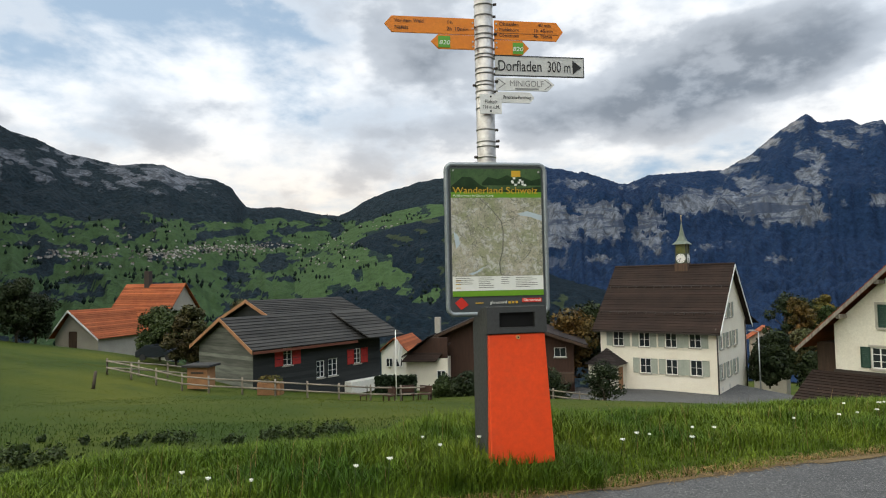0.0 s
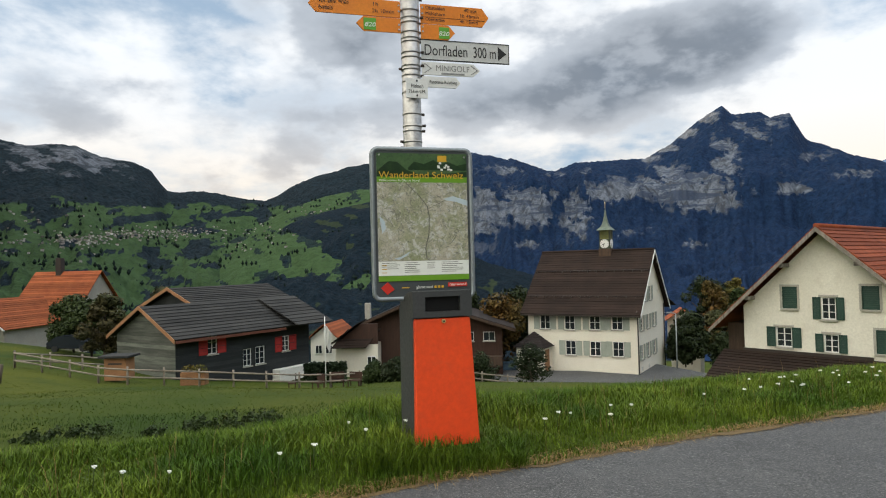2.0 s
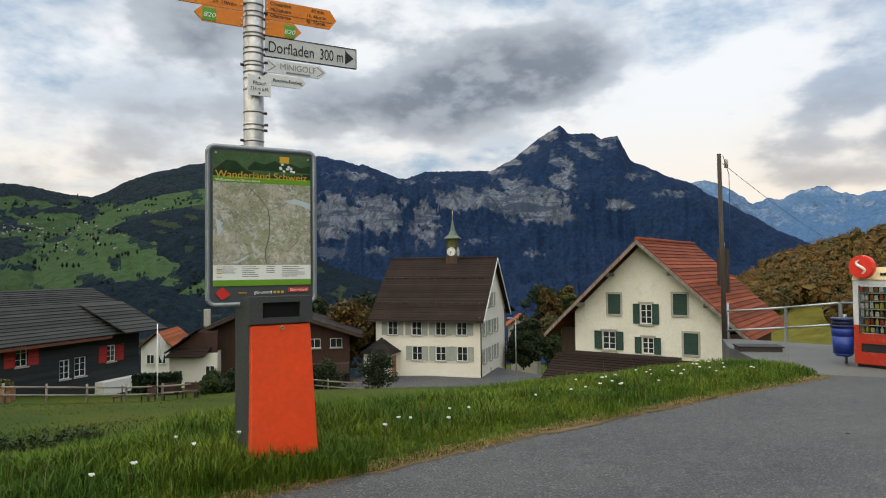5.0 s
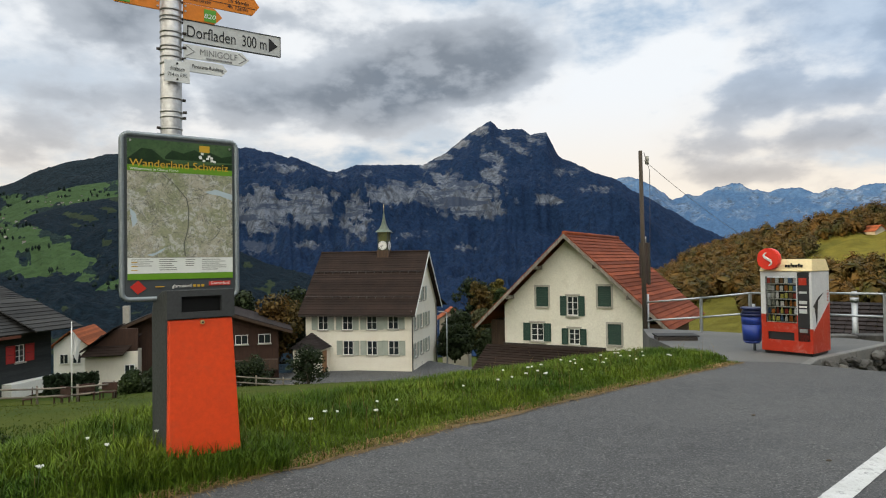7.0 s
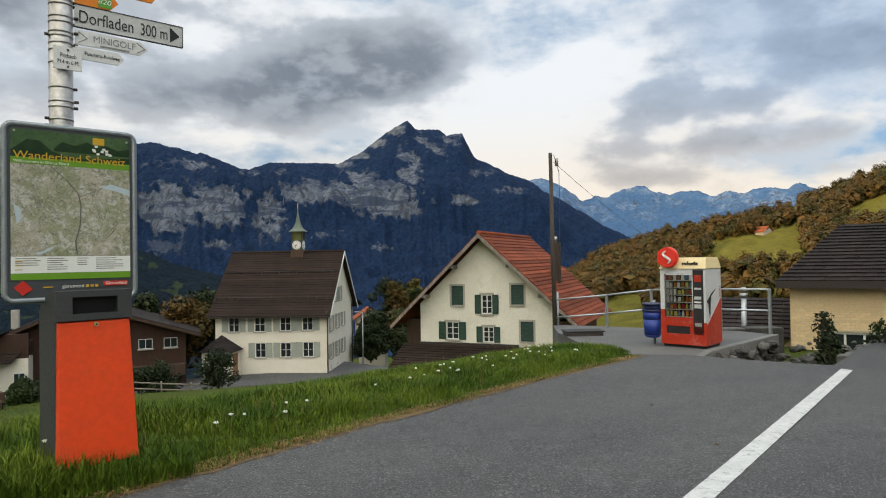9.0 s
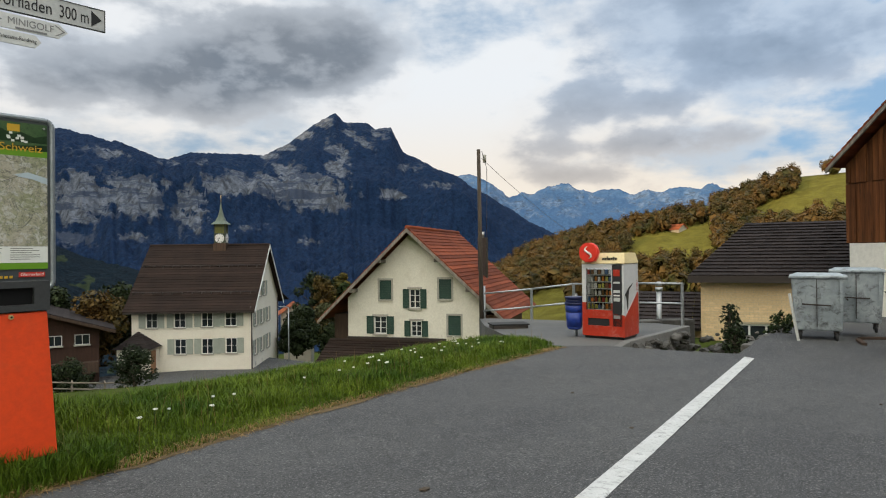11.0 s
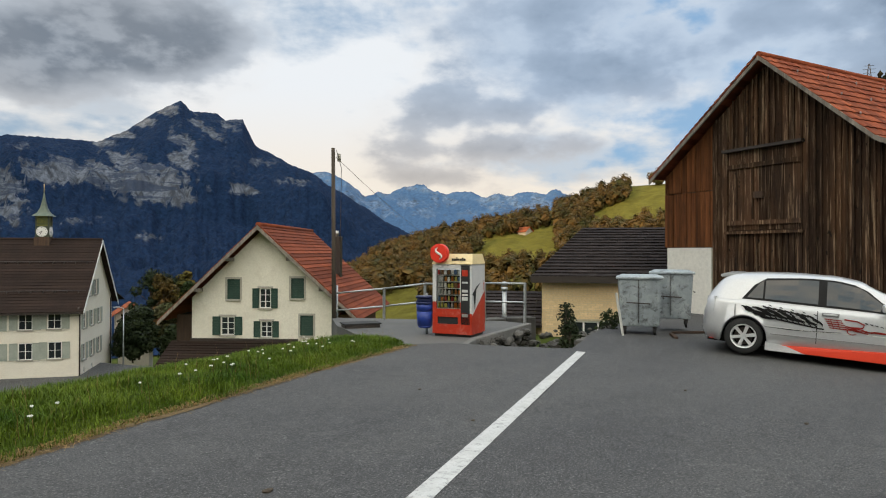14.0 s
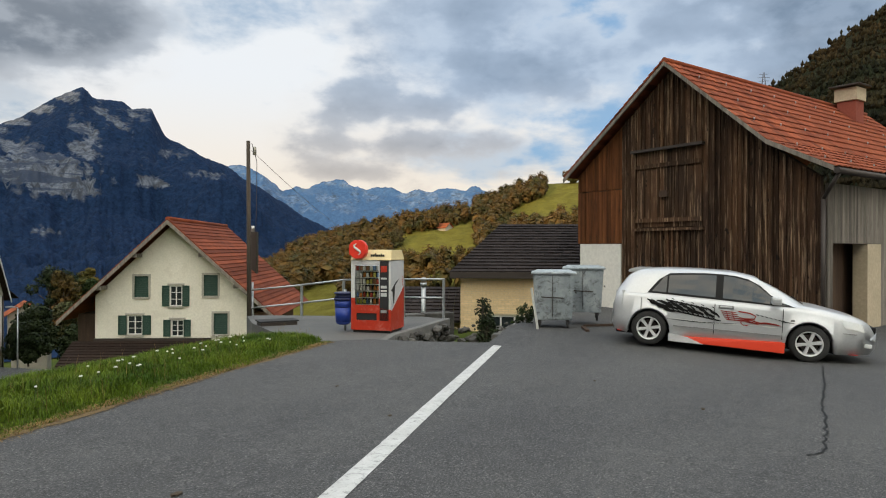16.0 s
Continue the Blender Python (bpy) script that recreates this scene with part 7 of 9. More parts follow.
def vending_machine():
    h = thing("vending_machine", "red and white snack vending machine with glass front", "vending machine", frame_at(10.96, 9.70, -0.335, 162))
    W, D, H, T = 0.95, 0.86, 1.62, 1.86
    # cabinet: hollow behind the glass
    part("back", boxed(0.0, W, D - 0.04, D, 0.1, H), M["vend_white"], h)
    part("side_panel", boxed(0, 0.03, 0.05, D - 0.041, 0.1, H), M["vend_white"], h)
    part("side_panel", boxed(W - 0.03, W, 0.05, D - 0.041, 0.1, H), M["vend_white"], h, "white side with red swoosh and lettering")
    part("roof_panel", boxed(0.031, W - 0.031, 0.05, D - 0.041, H - 0.03, H), M["vend_white"], h)
    part("floor_panel", boxed(0.031, W - 0.031, 0.05, D - 0.041, 0.1, 0.45), M["vend_red"], h)
    part("base", boxed(0.03, W - 0.03, 0.06, D - 0.05, 0.0, 0.1), M["vend_dark"], h)
    # front door
    gx0, gx1, gz0, gz1 = 0.09, 0.67, 0.62, 1.52
    bm = bmesh.new()
    wall_with_holes(bm, Vector((0, 0, 0.78)), Vector((1, 0, 0)), Vector((0, 0, 1)), [(0, 0), (0.69, 0), (0.69, H - 0.78), (0, H - 0.78)], [(gx0, 0.0, gx1, gz1 - 0.78)], 0.05, Vector((0, 1, 0)))
    part("door", bm, M["vend_white"], h)
    bm = bmesh.new()
    wall_with_holes(bm, Vector((0, 0, 0.06)), Vector((1, 0, 0)), Vector((0, 0, 1)), [(0, 0), (W, 0), (W, 0.46), (0.69, 0.5), (0.69, 0.719), (0, 0.719)], [(gx0, gz0 - 0.06, gx1, 0.719), (0.12, 0.22, 0.62, 0.38)], 0.05, Vector((0, 1, 0)))
    part("door_lower", bm, M["vend_red"], h, "scratched red lower door")
    part("flap", boxed(0.121, 0.619, 0.03, 0.045, 0.281, 0.439), M["vend_dark"], h, "black delivery flap")
    part("payment_panel", boxed(0.691, W - 0.045, 0.0, 0.05, 0.28, H - 0.02), M["vend_dark"], h, "black payment panel")
    part("door_edge", boxed(W - 0.044, W, 0.0, 0.05, 0.53, H), M["vend_white"], h)
    for z0, z1, mm in ((1.36, 1.5, "vend_red"), (1.2, 1.24, "sign_grey"), (1.0, 1.06, "sign_grey"), (0.93, 0.96, "frame_white"), (0.82, 0.9, "sign_grey"), (0.45, 0.52, "steel")):
        part("panel_field", boxed(0.72, W - 0.09, -0.008, -0.001, z0, z1), M[mm], h)
    part("pane", boxed(gx0, gx1, 0.012, 0.018, gz0, gz1), M["clear_glass"], h)
    part("interior", boxed(gx0 - 0.02, gx1 + 0.02, 0.5, 0.52, gz0 - 0.05, gz1 + 0.05), M["vend_dark"], h)
    part("glow_strip", boxed(gx0 + 0.02, gx1 - 0.02, 0.055, 0.075, gz1 - 0.02, gz1 - 0.002), M["shelf_glow"], h, "lit strip above the shelves")
    # two glowing strips added behind the door frame to brighten the snacks
    for x in (gx0 - 0.016, gx1 + 0.004):
        part("glow_strip", boxed(x, x + 0.012, 0.052, 0.064, gz0 + 0.02, gz1 - 0.03), M["shelf_glow"], h)
    for k in range(6):
        z = gz0 + 0.005 + k * 0.15
        shelf = part("shelf", boxed(gx0 - 0.02, gx1 + 0.02, 0.06, 0.48, z, z + 0.018), M["vend_dark"], h)
        part("price_strip", boxed(gx0 - 0.02, gx1 + 0.02, 0.05, 0.059, z - 0.002, z + 0.014), M["frame_white"], shelf)
    # lit sign box and disc
    bm = bmesh.new()
    hexa(bm, [(-0.02, -0.02, H + 0.005), (W + 0.02, -0.02, H + 0.005), (W + 0.02, D, H + 0.005), (-0.02, D, H + 0.005), (0.03, 0.12, T), (W - 0.03, 0.12, T), (W - 0.03, D - 0.06, T), (0.03, D - 0.06, T)])
    bmesh.ops.bevel(bm, geom=bm.edges[:], offset=0.01, segments=2, affect="EDGES")
    part("sign_box", bm, M["vend_cream"], h, "cream sign box on top")
    bm = bmesh.new()
    tube(bm, (0.2, -0.12, T + 0.01), (0.2, 0.02, T + 0.01), 0.215, n=36)
    bmesh.ops.bevel(bm, geom=[e for e in bm.edges if e.calc_length() < 0.1], offset=0.02, segments=3, affect="EDGES")
    disc = part("disc", bm, M["vend_ball"], h, "round red disc with a white curve")
    bm = bmesh.new()
    c = [(0.2 + 0.075 * math.sin(2.9 * t), T + 0.01 - 0.13 * t, 0.008 + 0.02 * (1 - t * t)) for t in np.linspace(-1, 1, 13)]
    for (xa, za, wa), (xb, zb, wb) in zip(c, c[1:]):
        tube(bm, (xa, -0.124, za), (xb, -0.124, zb), wa, wb, 8)
    part("white_curve", bm, M["white_print"], disc)
    bm = bmesh.new()
    for x, w, z1 in ((0.47, 0.03, 1.755), (0.52, 0.035, 1.755), (0.575, 0.012, 1.785), (0.605, 0.035, 1.755), (0.66, 0.03, 1.755), (0.71, 0.02, 1.775), (0.75, 0.035, 1.755)):
        y = 0.02
        box(bm, x, x + w, y - 0.01, y + 0.03, 1.705, z1)
    part("mark_bar", bm, M["ink"], h)
    # red part of the side and its lettering
    bm = bmesh.new()
    prism(bm, [(W + 0.001, 0.0, 0.06), (W + 0.001, D - 0.01, 0.06), (W + 0.001, D - 0.01, 1.0), (W + 0.001, 0.0, 0.45)], (0.006, 0, 0))
    part("side_colour", bm, M["vend_red"], h)
    bm = bmesh.new()
    prism(bm, [(W + 0.001, 0.03, 0.95), (W + 0.001, 0.3, 1.12), (W + 0.001, 0.55, 1.2), (W + 0.001, 0.28, 1.06), (W + 0.001, 0.2, 0.6), (W + 0.001, 0.12, 0.92)], (0.006, 0, 0))
    part("swoosh", bm, M["ink"], h)
    t = lettering("TAKE ME!", 0.13, h, Matrix.Translation((W + 0.004, D - 0.04, 0.62)) @ Matrix.Rotation(radians(90), 4, "Z") @ Matrix.Rotation(radians(-90), 4, "Y"), M["vend_red"], width=0.62)
    return h


VEND = vending_machine()
SNACK_COLOURS = ((0.62, 0.2, 0.04), (0.75, 0.75, 0.75), (0.12, 0.22, 0.42), (0.5, 0.05, 0.04), (0.8, 0.8, 0.77), (0.72, 0.7, 0.66), (0.3, 0.14, 0.07), (0.6, 0.55, 0.12))
for i, c in enumerate(SNACK_COLOURS):
    M["snack%d" % i] = plain("snack_wrapper", c, 0.35)


def snacks():
    rnd = random.Random(11)
    base = VEND.matrix_basis
    for k in range(6):
        z = 0.645 + k * 0.15
        for i in range(7):
            x = 0.11 + i * 0.082
            bottle = k < 3 and (i + k) % 3 != 2
            bm = bmesh.new()
            if bottle:
                tube(bm, (0, 0, 0), (0, 0, 0.07), 0.026, n=10)
                tube(bm, (0, 0, 0.07), (0, 0, 0.1), 0.026, 0.011, 10)
                tube(bm, (0, 0, 0.1), (0, 0, 0.115), 0.012, n=8)
            else:
                w, hh = rnd.uniform(0.028, 0.036), rnd.uniform(0.085, 0.115)
                hexa(bm, [(-w, -0.01, 0), (w, -0.01, 0), (w, 0.01, 0), (-w, 0.01, 0), (-w * 0.95, -0.004, hh), (w * 0.95, -0.004, hh), (w * 0.95, 0.004, hh), (-w * 0.95, 0.004, hh)])
                bmesh.ops.bevel(bm, geom=bm.edges[:], offset=0.004, segments=1, affect="EDGES")
            ob = part("snack_bottle" if bottle else "snack_bag", bm, M["snack%d" % rnd.randrange(8)])
            ob.matrix_basis = base @ Matrix.Translation((x, 0.1 + rnd.uniform(0, 0.03), z - 0.001))
            tagged(ob, "small drink bottle on the vending machine shelf" if bottle else "packaged snack on the vending machine shelf", "snack", "snacks in the vending machine")


snacks()


def blue_bin():
    h = thing("litter_bin", "blue plastic litter bin on a steel post", "litter bin", frame_at(11.02, 9.97, -0.34, 150))
    part("post", tubes(((0, 0.12, 0), (0, 0.12, 0.95), 0.03), n=10), M["steel"], h)
    bm = bmesh.new()
    rings = [(0.13, 0.17), (0.17, 0.22), (0.19, 0.55), (0.2, 0.72)]
    for (r0, z0), (r1, z1) in zip(rings, rings[1:]):
        tube(bm, (0, -0.08, z0), (0, -0.08, z1), r0, r1, 20)
    part("body", bm, M["blue_plastic"], h)
    bm = bmesh.new()
    tube(bm, (0, -0.08, 0.72), (0, -0.08, 0.77), 0.215, 0.215, 20)
    tube(bm, (0, -0.08, 0.77), (0, -0.08, 0.86), 0.2, 0.17, 20)
    tube(bm, (0, -0.08, 0.86), (0, -0.08, 0.9), 0.215, 0.2, 20)
    part("lid", bm, M["blue_dark"], h)


M["blue_dark"] = surface("blue_dark", (0.008, 0.014, 0.06), (0.012, 0.02, 0.085), 3, 25, 0.45)
blue_bin()


def vent_pipe():
    h = thing("vent_pipe", "steel flue pipe with a cap", "pipe", pose(15.89, 11.27, -1.3))
    part("pipe", tubes(((0, 0, 0), (0, 0, 1.75), 0.07), n=14), M["steel"], h)
    part("collar", tubes(((0, 0, 1.72), (0, 0, 1.82), 0.10), n=14), M["steel"], h)
    part("cap", tubes(((0, 0, 1.86), (0, 0, 1.98), 0.095, 0.06), n=14), M["steel"], h)


vent_pipe()


def waste_container(m, label):
    h = thing("waste_container", label, "waste container", m, "galvanised waste containers")
    W, D, H = 0.92, 0.9, 1.22
    bm = bmesh.new()
    hexa(bm, [(0.06, 0.06, 0.2), (W - 0.06, 0.06, 0.2), (W - 0.06, D - 0.06, 0.2), (0.06, D - 0.06, 0.2), (0, 0, H), (W, 0, H), (W, D, H), (0, D, H)])
    bmesh.ops.bevel(bm, geom=bm.edges[:], offset=0.02, segments=2, affect="EDGES")
    part("body", bm, M["galvanised"], h)
    bm = boxed(-0.04, W + 0.04, -0.04, D + 0.04, H, H + 0.05, 0.015)
    hexa(bm, [(0, 0, H + 0.05), (W, 0, H + 0.05), (W, D, H + 0.05), (0, D, H + 0.05), (0.08, 0.1, H + 0.09), (W - 0.08, 0.1, H + 0.09), (W - 0.08, D - 0.1, H + 0.09), (0.08, D - 0.1, H + 0.09)])
    part("lid", bm, M["galvanised"], h)
    for x in (0.05, W - 0.1):
        part("rib", boxed(x, x + 0.05, -0.02, 0.0, 0.75, H - 0.01), M["galvanised"], h)
    part("seam", boxed(W * 0.47, W * 0.47 + 0.012, -0.004, 0.05, 0.28, H - 0.02), M["gutter"], h)
    part("handle", tubes(((0.2, -0.06, 0.72), (0.66, -0.06, 0.70), 0.014), ((0.2, -0.06, 0.72), (0.2, 0.04, 0.72), 0.014), ((0.66, -0.06, 0.70), (0.66, 0.04, 0.70), 0.014), n=8), M["gutter"], h)
    part("handle", tubes(((W + 0.04, 0.25, 0.8), (W + 0.04, 0.75, 0.8), 0.014), n=8), M["gutter"], h)
    for x in (0.15, W - 0.15):
        for y in (0.15, D - 0.15):
            c = thing("castor", "", "")
            for kk in ("label", "category"):
                if kk in c:
                    del c[kk]
            c.parent = h
            part("wheel", tubes(((x - 0.025, y, 0.085), (x + 0.025, y, 0.085), 0.085), n=14), M["rubber"], c)
            part("fork", boxed(x - 0.04, x + 0.04, y - 0.03, y + 0.03, 0.12, 0.22), M["gutter"], c)
    return h


M["galvanised"] = surface("galvanised", (0.30, 0.34, 0.36), (0.42, 0.455, 0.47), 2.2, 9, 0.6, metal=0.3, bump=0.1, dirt=(0.07, 0.072, 0.072), dirt_amount=0.9)
M["rubber"] = surface("rubber", (0.018, 0.018, 0.018), (0.028, 0.028, 0.028), 4, 40, 0.85)
waste_container(frame_at(13.15, 6.25, -0.235, 155), "dented galvanised waste container with a lid")
waste_container(frame_at(14.4, 6.05, -0.15, 157), "galvanised waste container beside the barn")


def leaning_board():
    ob = part("board", boxed(-0.06, 0.06, -0.02, 0.02, 0.0, 0.95, 0.006), M["frame_worn"])
    ob.matrix_basis = pose(12.95, 6.02, -0.24, -9, 0, 20)
    tagged(ob, "white painted board leaning on the container", "board")
    for x, y, r, l in ((13.5, 5.15, 30, 0.7), (14.6, 5.2, -40, 0.9)):
        ob = part("timber_offcut", boxed(-l / 2, l / 2, -0.04, 0.04, 0, 0.05, 0.006), M["dark_wood"])
        ob.matrix_basis = pose(x, y, float(road_z(x, y)) + 0.004, 0, 0, r)
        tagged(ob, "dark timber offcut lying on the asphalt", "timber")


M["frame_worn"] = surface("frame_worn", (0.6, 0.6, 0.57), (0.5, 0.5, 0.47), 5, 30, 0.8, dirt=(0.25, 0.24, 0.22))
leaning_board()


def stone(rnd, s, name, label):
    bm = bmesh.new()
    bmesh.ops.create_icosphere(bm, subdivisions=2, radius=s)
    k = rnd.random() * 50
    for v in bm.verts:
        v.co *= 1 + 0.45 * noise.noise(v.co * (1.6 / s) + Vector((k, 0, 0)))
        v.co.z *= 0.65
    return tagged(part(name, bm, M["stone"]), label, "stone", "stones in the pit")


def stones():
    rnd = random.Random(21)
    for i in range(190):
        t = rnd.random()
        if i < 95:
            x = 10.5 + 3.7 * t
            y, z = float(np.interp(x, (10.3, 11.2, 12.65, 14.6), (8.15, 8.61, 8.95, 9.44))) + rnd.uniform(-0.16, 0.04), -0.95 + rnd.uniform(0, 0.5)
        else:
            x, y = rnd.uniform(11.4, 17.0), 0
            y = 6.2 + 0.29 * (x - 11.08) + rnd.uniform(0.3, 2.0)
            z = -1.0 + rnd.uniform(0, 0.35)
        ob = stone(rnd, rnd.uniform(0.05, 0.15), "stone", "rough grey stone in the pit beside the platform")
        ob.matrix_basis = pose(x, y, z, rnd.uniform(-20, 20), rnd.uniform(-20, 20), rnd.uniform(0, 360))
    for i in range(9):
        x = 12.3 + i * 0.42
        y = 6.17 + 0.29 * (x - 11.08) + 0.12
        ob = part("kerb_stone", boxed(-0.2, 0.2, -0.13, 0.13, -0.9, -0.02 + rnd.uniform(-0.03, 0.04), 0.03), M["stone"])
        ob.matrix_basis = pose(x, y, -0.29, rnd.uniform(-2, 2), rnd.uniform(-2, 2), 18 + rnd.uniform(-4, 4))
        tagged(ob, "rough kerb stone at the edge of the asphalt", "kerb stone", "kerb stones")
    for (x, y, w) in ((14.6, 10.9, 0.9), (15.5, 10.5, 0.9)):
        ob = part("stone_block", boxed(-w / 2, w / 2, -0.25, 0.25, -0.9, 0.1, 0.03), M["stone"])
        ob.matrix_basis = pose(x, y, -0.4, 0, 0, -30)
        tagged(ob, "pale cut stone block behind the railing", "stone")
    # trough in the grass beyond the verge
    h = thing("trough", "dark trough at the edge of the platform", "trough", pose(11.0, 12.2, -0.55, 0, 0, -28))
    part("body", boxed(-0.45, 0.45, -0.25, 0.25, 0, 0.3, 0.03), M["gutter"], h)
    part("rim", boxed(-0.48, 0.48, -0.28, 0.28, 0.3, 0.33, 0.01), M["rubber"], h)


stones()


# ---- car ----
M["car_silver"] = plain("car_silver", (0.50, 0.51, 0.52), 0.36, 0.4, coat=0.5)
M["car_red"] = plain("car_red", (0.62, 0.05, 0.02), 0.35, coat=0.5)
M["decal_red"] = plain("decal_red", (0.38, 0.03, 0.02), 0.4)
M["car_glass"] = glass("car_glass", (0.012, 0.015, 0.017))
M["lamp_glass"] = plain("lamp_glass", (0.55, 0.56, 0.55), 0.12, coat=0.8)
M["lamp_red"] = plain("lamp_red", (0.4, 0.02, 0.02), 0.2, coat=0.6)
M["rim_metal"] = surface("rim_metal", (0.68, 0.69, 0.70), (0.74, 0.75, 0.76), 4, 30, 0.35, metal=0.4, bump=0)


def hatchback():
    rear, front = Vector((12.1, 3.4, -0.20)), Vector((12.66, 0.8, -0.35))
    fwd = (front - rear).normalized()
    left_ = Vector((0, 0, 1)).cross(fwd).normalized()
    up = fwd.cross(left_)
    mid = (rear + front) / 2 + left_ * 0.74
    m = Matrix((fwd, left_, up)).transposed().to_4x4()
    m.translation = mid
    h = thing("car", "silver hatchback with flame decals and red side skirt", "car", m)
    lerp = lambda x, tab: float(np.interp(x, [t[0] for t in tab], [t[1] for t in tab]))
    TOP = [(-1.98, 0.70), (-1.94, 0.90), (-1.85, 0.97), (-1.2, 0.965), (0, 0.93), (0.7, 0.92), (1.1, 0.93), (1.5, 0.885), (1.95, 0.79), (2.2, 0.69), (2.33, 0.5)]
    BOT = [(-1.98, 0.36), (-1.92, 0.24), (-1.7, 0.2), (1.75, 0.18), (2.2, 0.2), (2.33, 0.3)]
    WID = [(-1.98, 0.66), (-1.93, 0.75), (-1.75, 0.82), (-1.2, 0.85), (0, 0.855), (1.2, 0.85), (1.7, 0.82), (2.05, 0.73), (2.24, 0.58), (2.33, 0.42)]
    xs = sorted(set(np.round(np.concatenate([np.linspace(-1.98, 2.33, 64), np.linspace(-1.68, -0.92, 24), np.linspace(0.92, 1.68, 24)]), 4)))
    bm = bmesh.new()
    prev = None
    for x in xs:
        zb, zt, w = lerp(x, BOT), lerp(x, TOP), lerp(x, WID)
        za = zb
        for ax in (-1.3, 1.3):
            if abs(x - ax) < 0.36:
                za = max(za, 0.31 + math.sqrt(0.36 ** 2 - (x - ax) ** 2))
        bulge = 0.0
        for ax in (-1.3, 1.3):
            if abs(x - ax) < 0.46:
                bulge = 0.018
        sec = [(0.3, zb + 0.02), (w * 0.8, max(zb, za - 0.02)), (w * 0.99 + bulge, za), (w + bulge, max(za + 0.02, zb + 0.26)), (w + 0.004, max(za + 0.03, 0.52 * zb + 0.48 * zt)), (w * 0.985, max(za + 0.04, zt - 0.10)), (w * 0.93, zt - 0.01), (w * 0.7, zt + 0.015), (0.0, zt + 0.03)]
        ring = [bm.verts.new((x, -y, z)) for y, z in sec] + [bm.verts.new((x, y, z)) for y, z in sec[-2::-1]]
        if prev:
            for i in range(len(ring) - 1):
                f = bm.faces.new([prev[i], ring[i], ring[i + 1], prev[i + 1]])
                f.smooth = True
        else:
            bm.faces.new(ring)
        prev = ring
    bm.faces.new(prev[::-1])
    bmesh.ops.recalc_face_normals(bm, faces=bm.faces[:])
    part("body", bm, M["car_silver"], h)
    part("underbody", boxed(-1.9, 1.95, -0.62, 0.62, 0.16, 0.6), M["black"], h)
    # cabin
    RF = [(-1.93, 0.96), (-1.84, 1.12), (-1.7, 1.30), (-1.5, 1.385), (-1.1, 1.425), (-0.5, 1.445), (0.05, 1.435), (0.42, 1.375), (0.75, 1.22), (1.0, 1.08), (1.3, 0.90)]
    belt = lambda x: lerp(x, TOP) - 0.03

    def side(x, s, out=0.0):
        b, t = belt(x), lerp(x, RF) - 0.045
        w0, w1 = lerp(x, WID) * 0.945, 0.60 - 0.06 * max(0, -x - 1.2)
        y = w0 + (w1 - w0) * (s ** 1.15)
        return Vector((x, -(y + out), b + (t - b) * s))

    bm = bmesh.new()
    prev = None
    for x in np.linspace(-1.93, 1.3, 50):
        pts = [side(x, s) for s in (0, 0.25, 0.5, 0.75, 1.0)]
        t = lerp(x, RF)
        pts += [Vector((x, pts[-1].y * 0.88, t - 0.012)), Vector((x, pts[-1].y * 0.4, t))]
        pts += [Vector((p.x, -p.y, p.z)) for p in pts[::-1]]
        ring = [bm.verts.new(p) for p in pts]
        if prev:
            for i in range(len(ring) - 1):
                f = bm.faces.new([prev[i], ring[i], ring[i + 1], prev[i + 1]])
                f.smooth = True
        prev = ring
    bmesh.ops.recalc_face_normals(bm, faces=bm.faces[:])
    part("cabin", bm, M["car_silver"], h)

    def on_side(name, outline, material, out, flip=1, label=""):
        bm = bmesh.new()
        fine = []
        for i, (x, s) in enumerate(outline):
            x2, s2 = outline[(i + 1) % len(outline)]
            for k in range(6):
                fine.append((x + (x2 - x) * k / 6, s + (s2 - s) * k / 6))
        xs_ = [p[0] for p in fine]
        cols = np.linspace(min(xs_), max(xs_), 14)
        prev = None
        for x in cols:
            hit = []
            n = len(outline)
            for i in range(n):
                (a, c), (b, d) = outline[i], outline[(i + 1) % n]
                if abs(a - b) > 1e-6 and min(a, b) - 1e-6 <= x <= max(a, b) + 1e-6:
                    hit.append(c + (d - c) * (x - a) / (b - a))
            lo, hi = min(hit), max(hit)
            ring = []
            for k in range(5):
                p = side(x, lo + (hi - lo) * k / 4, out)
                ring.append(bm.verts.new((p.x, p.y * flip, p.z)))
            if prev:
                for i in range(4):
                    bm.faces.new([prev[i], ring[i], ring[i + 1], prev[i + 1]])
            prev = ring
        bmesh.ops.recalc_face_normals(bm, faces=bm.faces[:])
        bmesh.ops.solidify(bm, geom=bm.faces[:], thickness=0.004)
        return part(name, bm, material, h, label)

    for fl in (1, -1):
        on_side("window_seal", [(-1.36, 0.06), (-1.12, 0.80), (-1.0, 0.90), (-0.3, 0.97), (0.1, 0.97), (0.45, 0.93), (1.06, 0.04)], M["black"], 0.006, fl)
        on_side("side_window", [(-1.28, 0.13), (-1.08, 0.75), (-1.03, 0.80), (-1.03, 0.13)], M["car_glass"], 0.012, fl)
        on_side("side_window", [(-1.0, 0.13), (-1.0, 0.82), (-0.3, 0.91), (-0.2, 0.91), (-0.2, 0.12)], M["car_glass"], 0.012, fl)
        on_side("side_window", [(-0.08, 0.12), (-0.08, 0.91), (0.1, 0.91), (0.42, 0.86), (0.62, 0.62), (0.94, 0.11)], M["car_glass"], 0.012, fl)
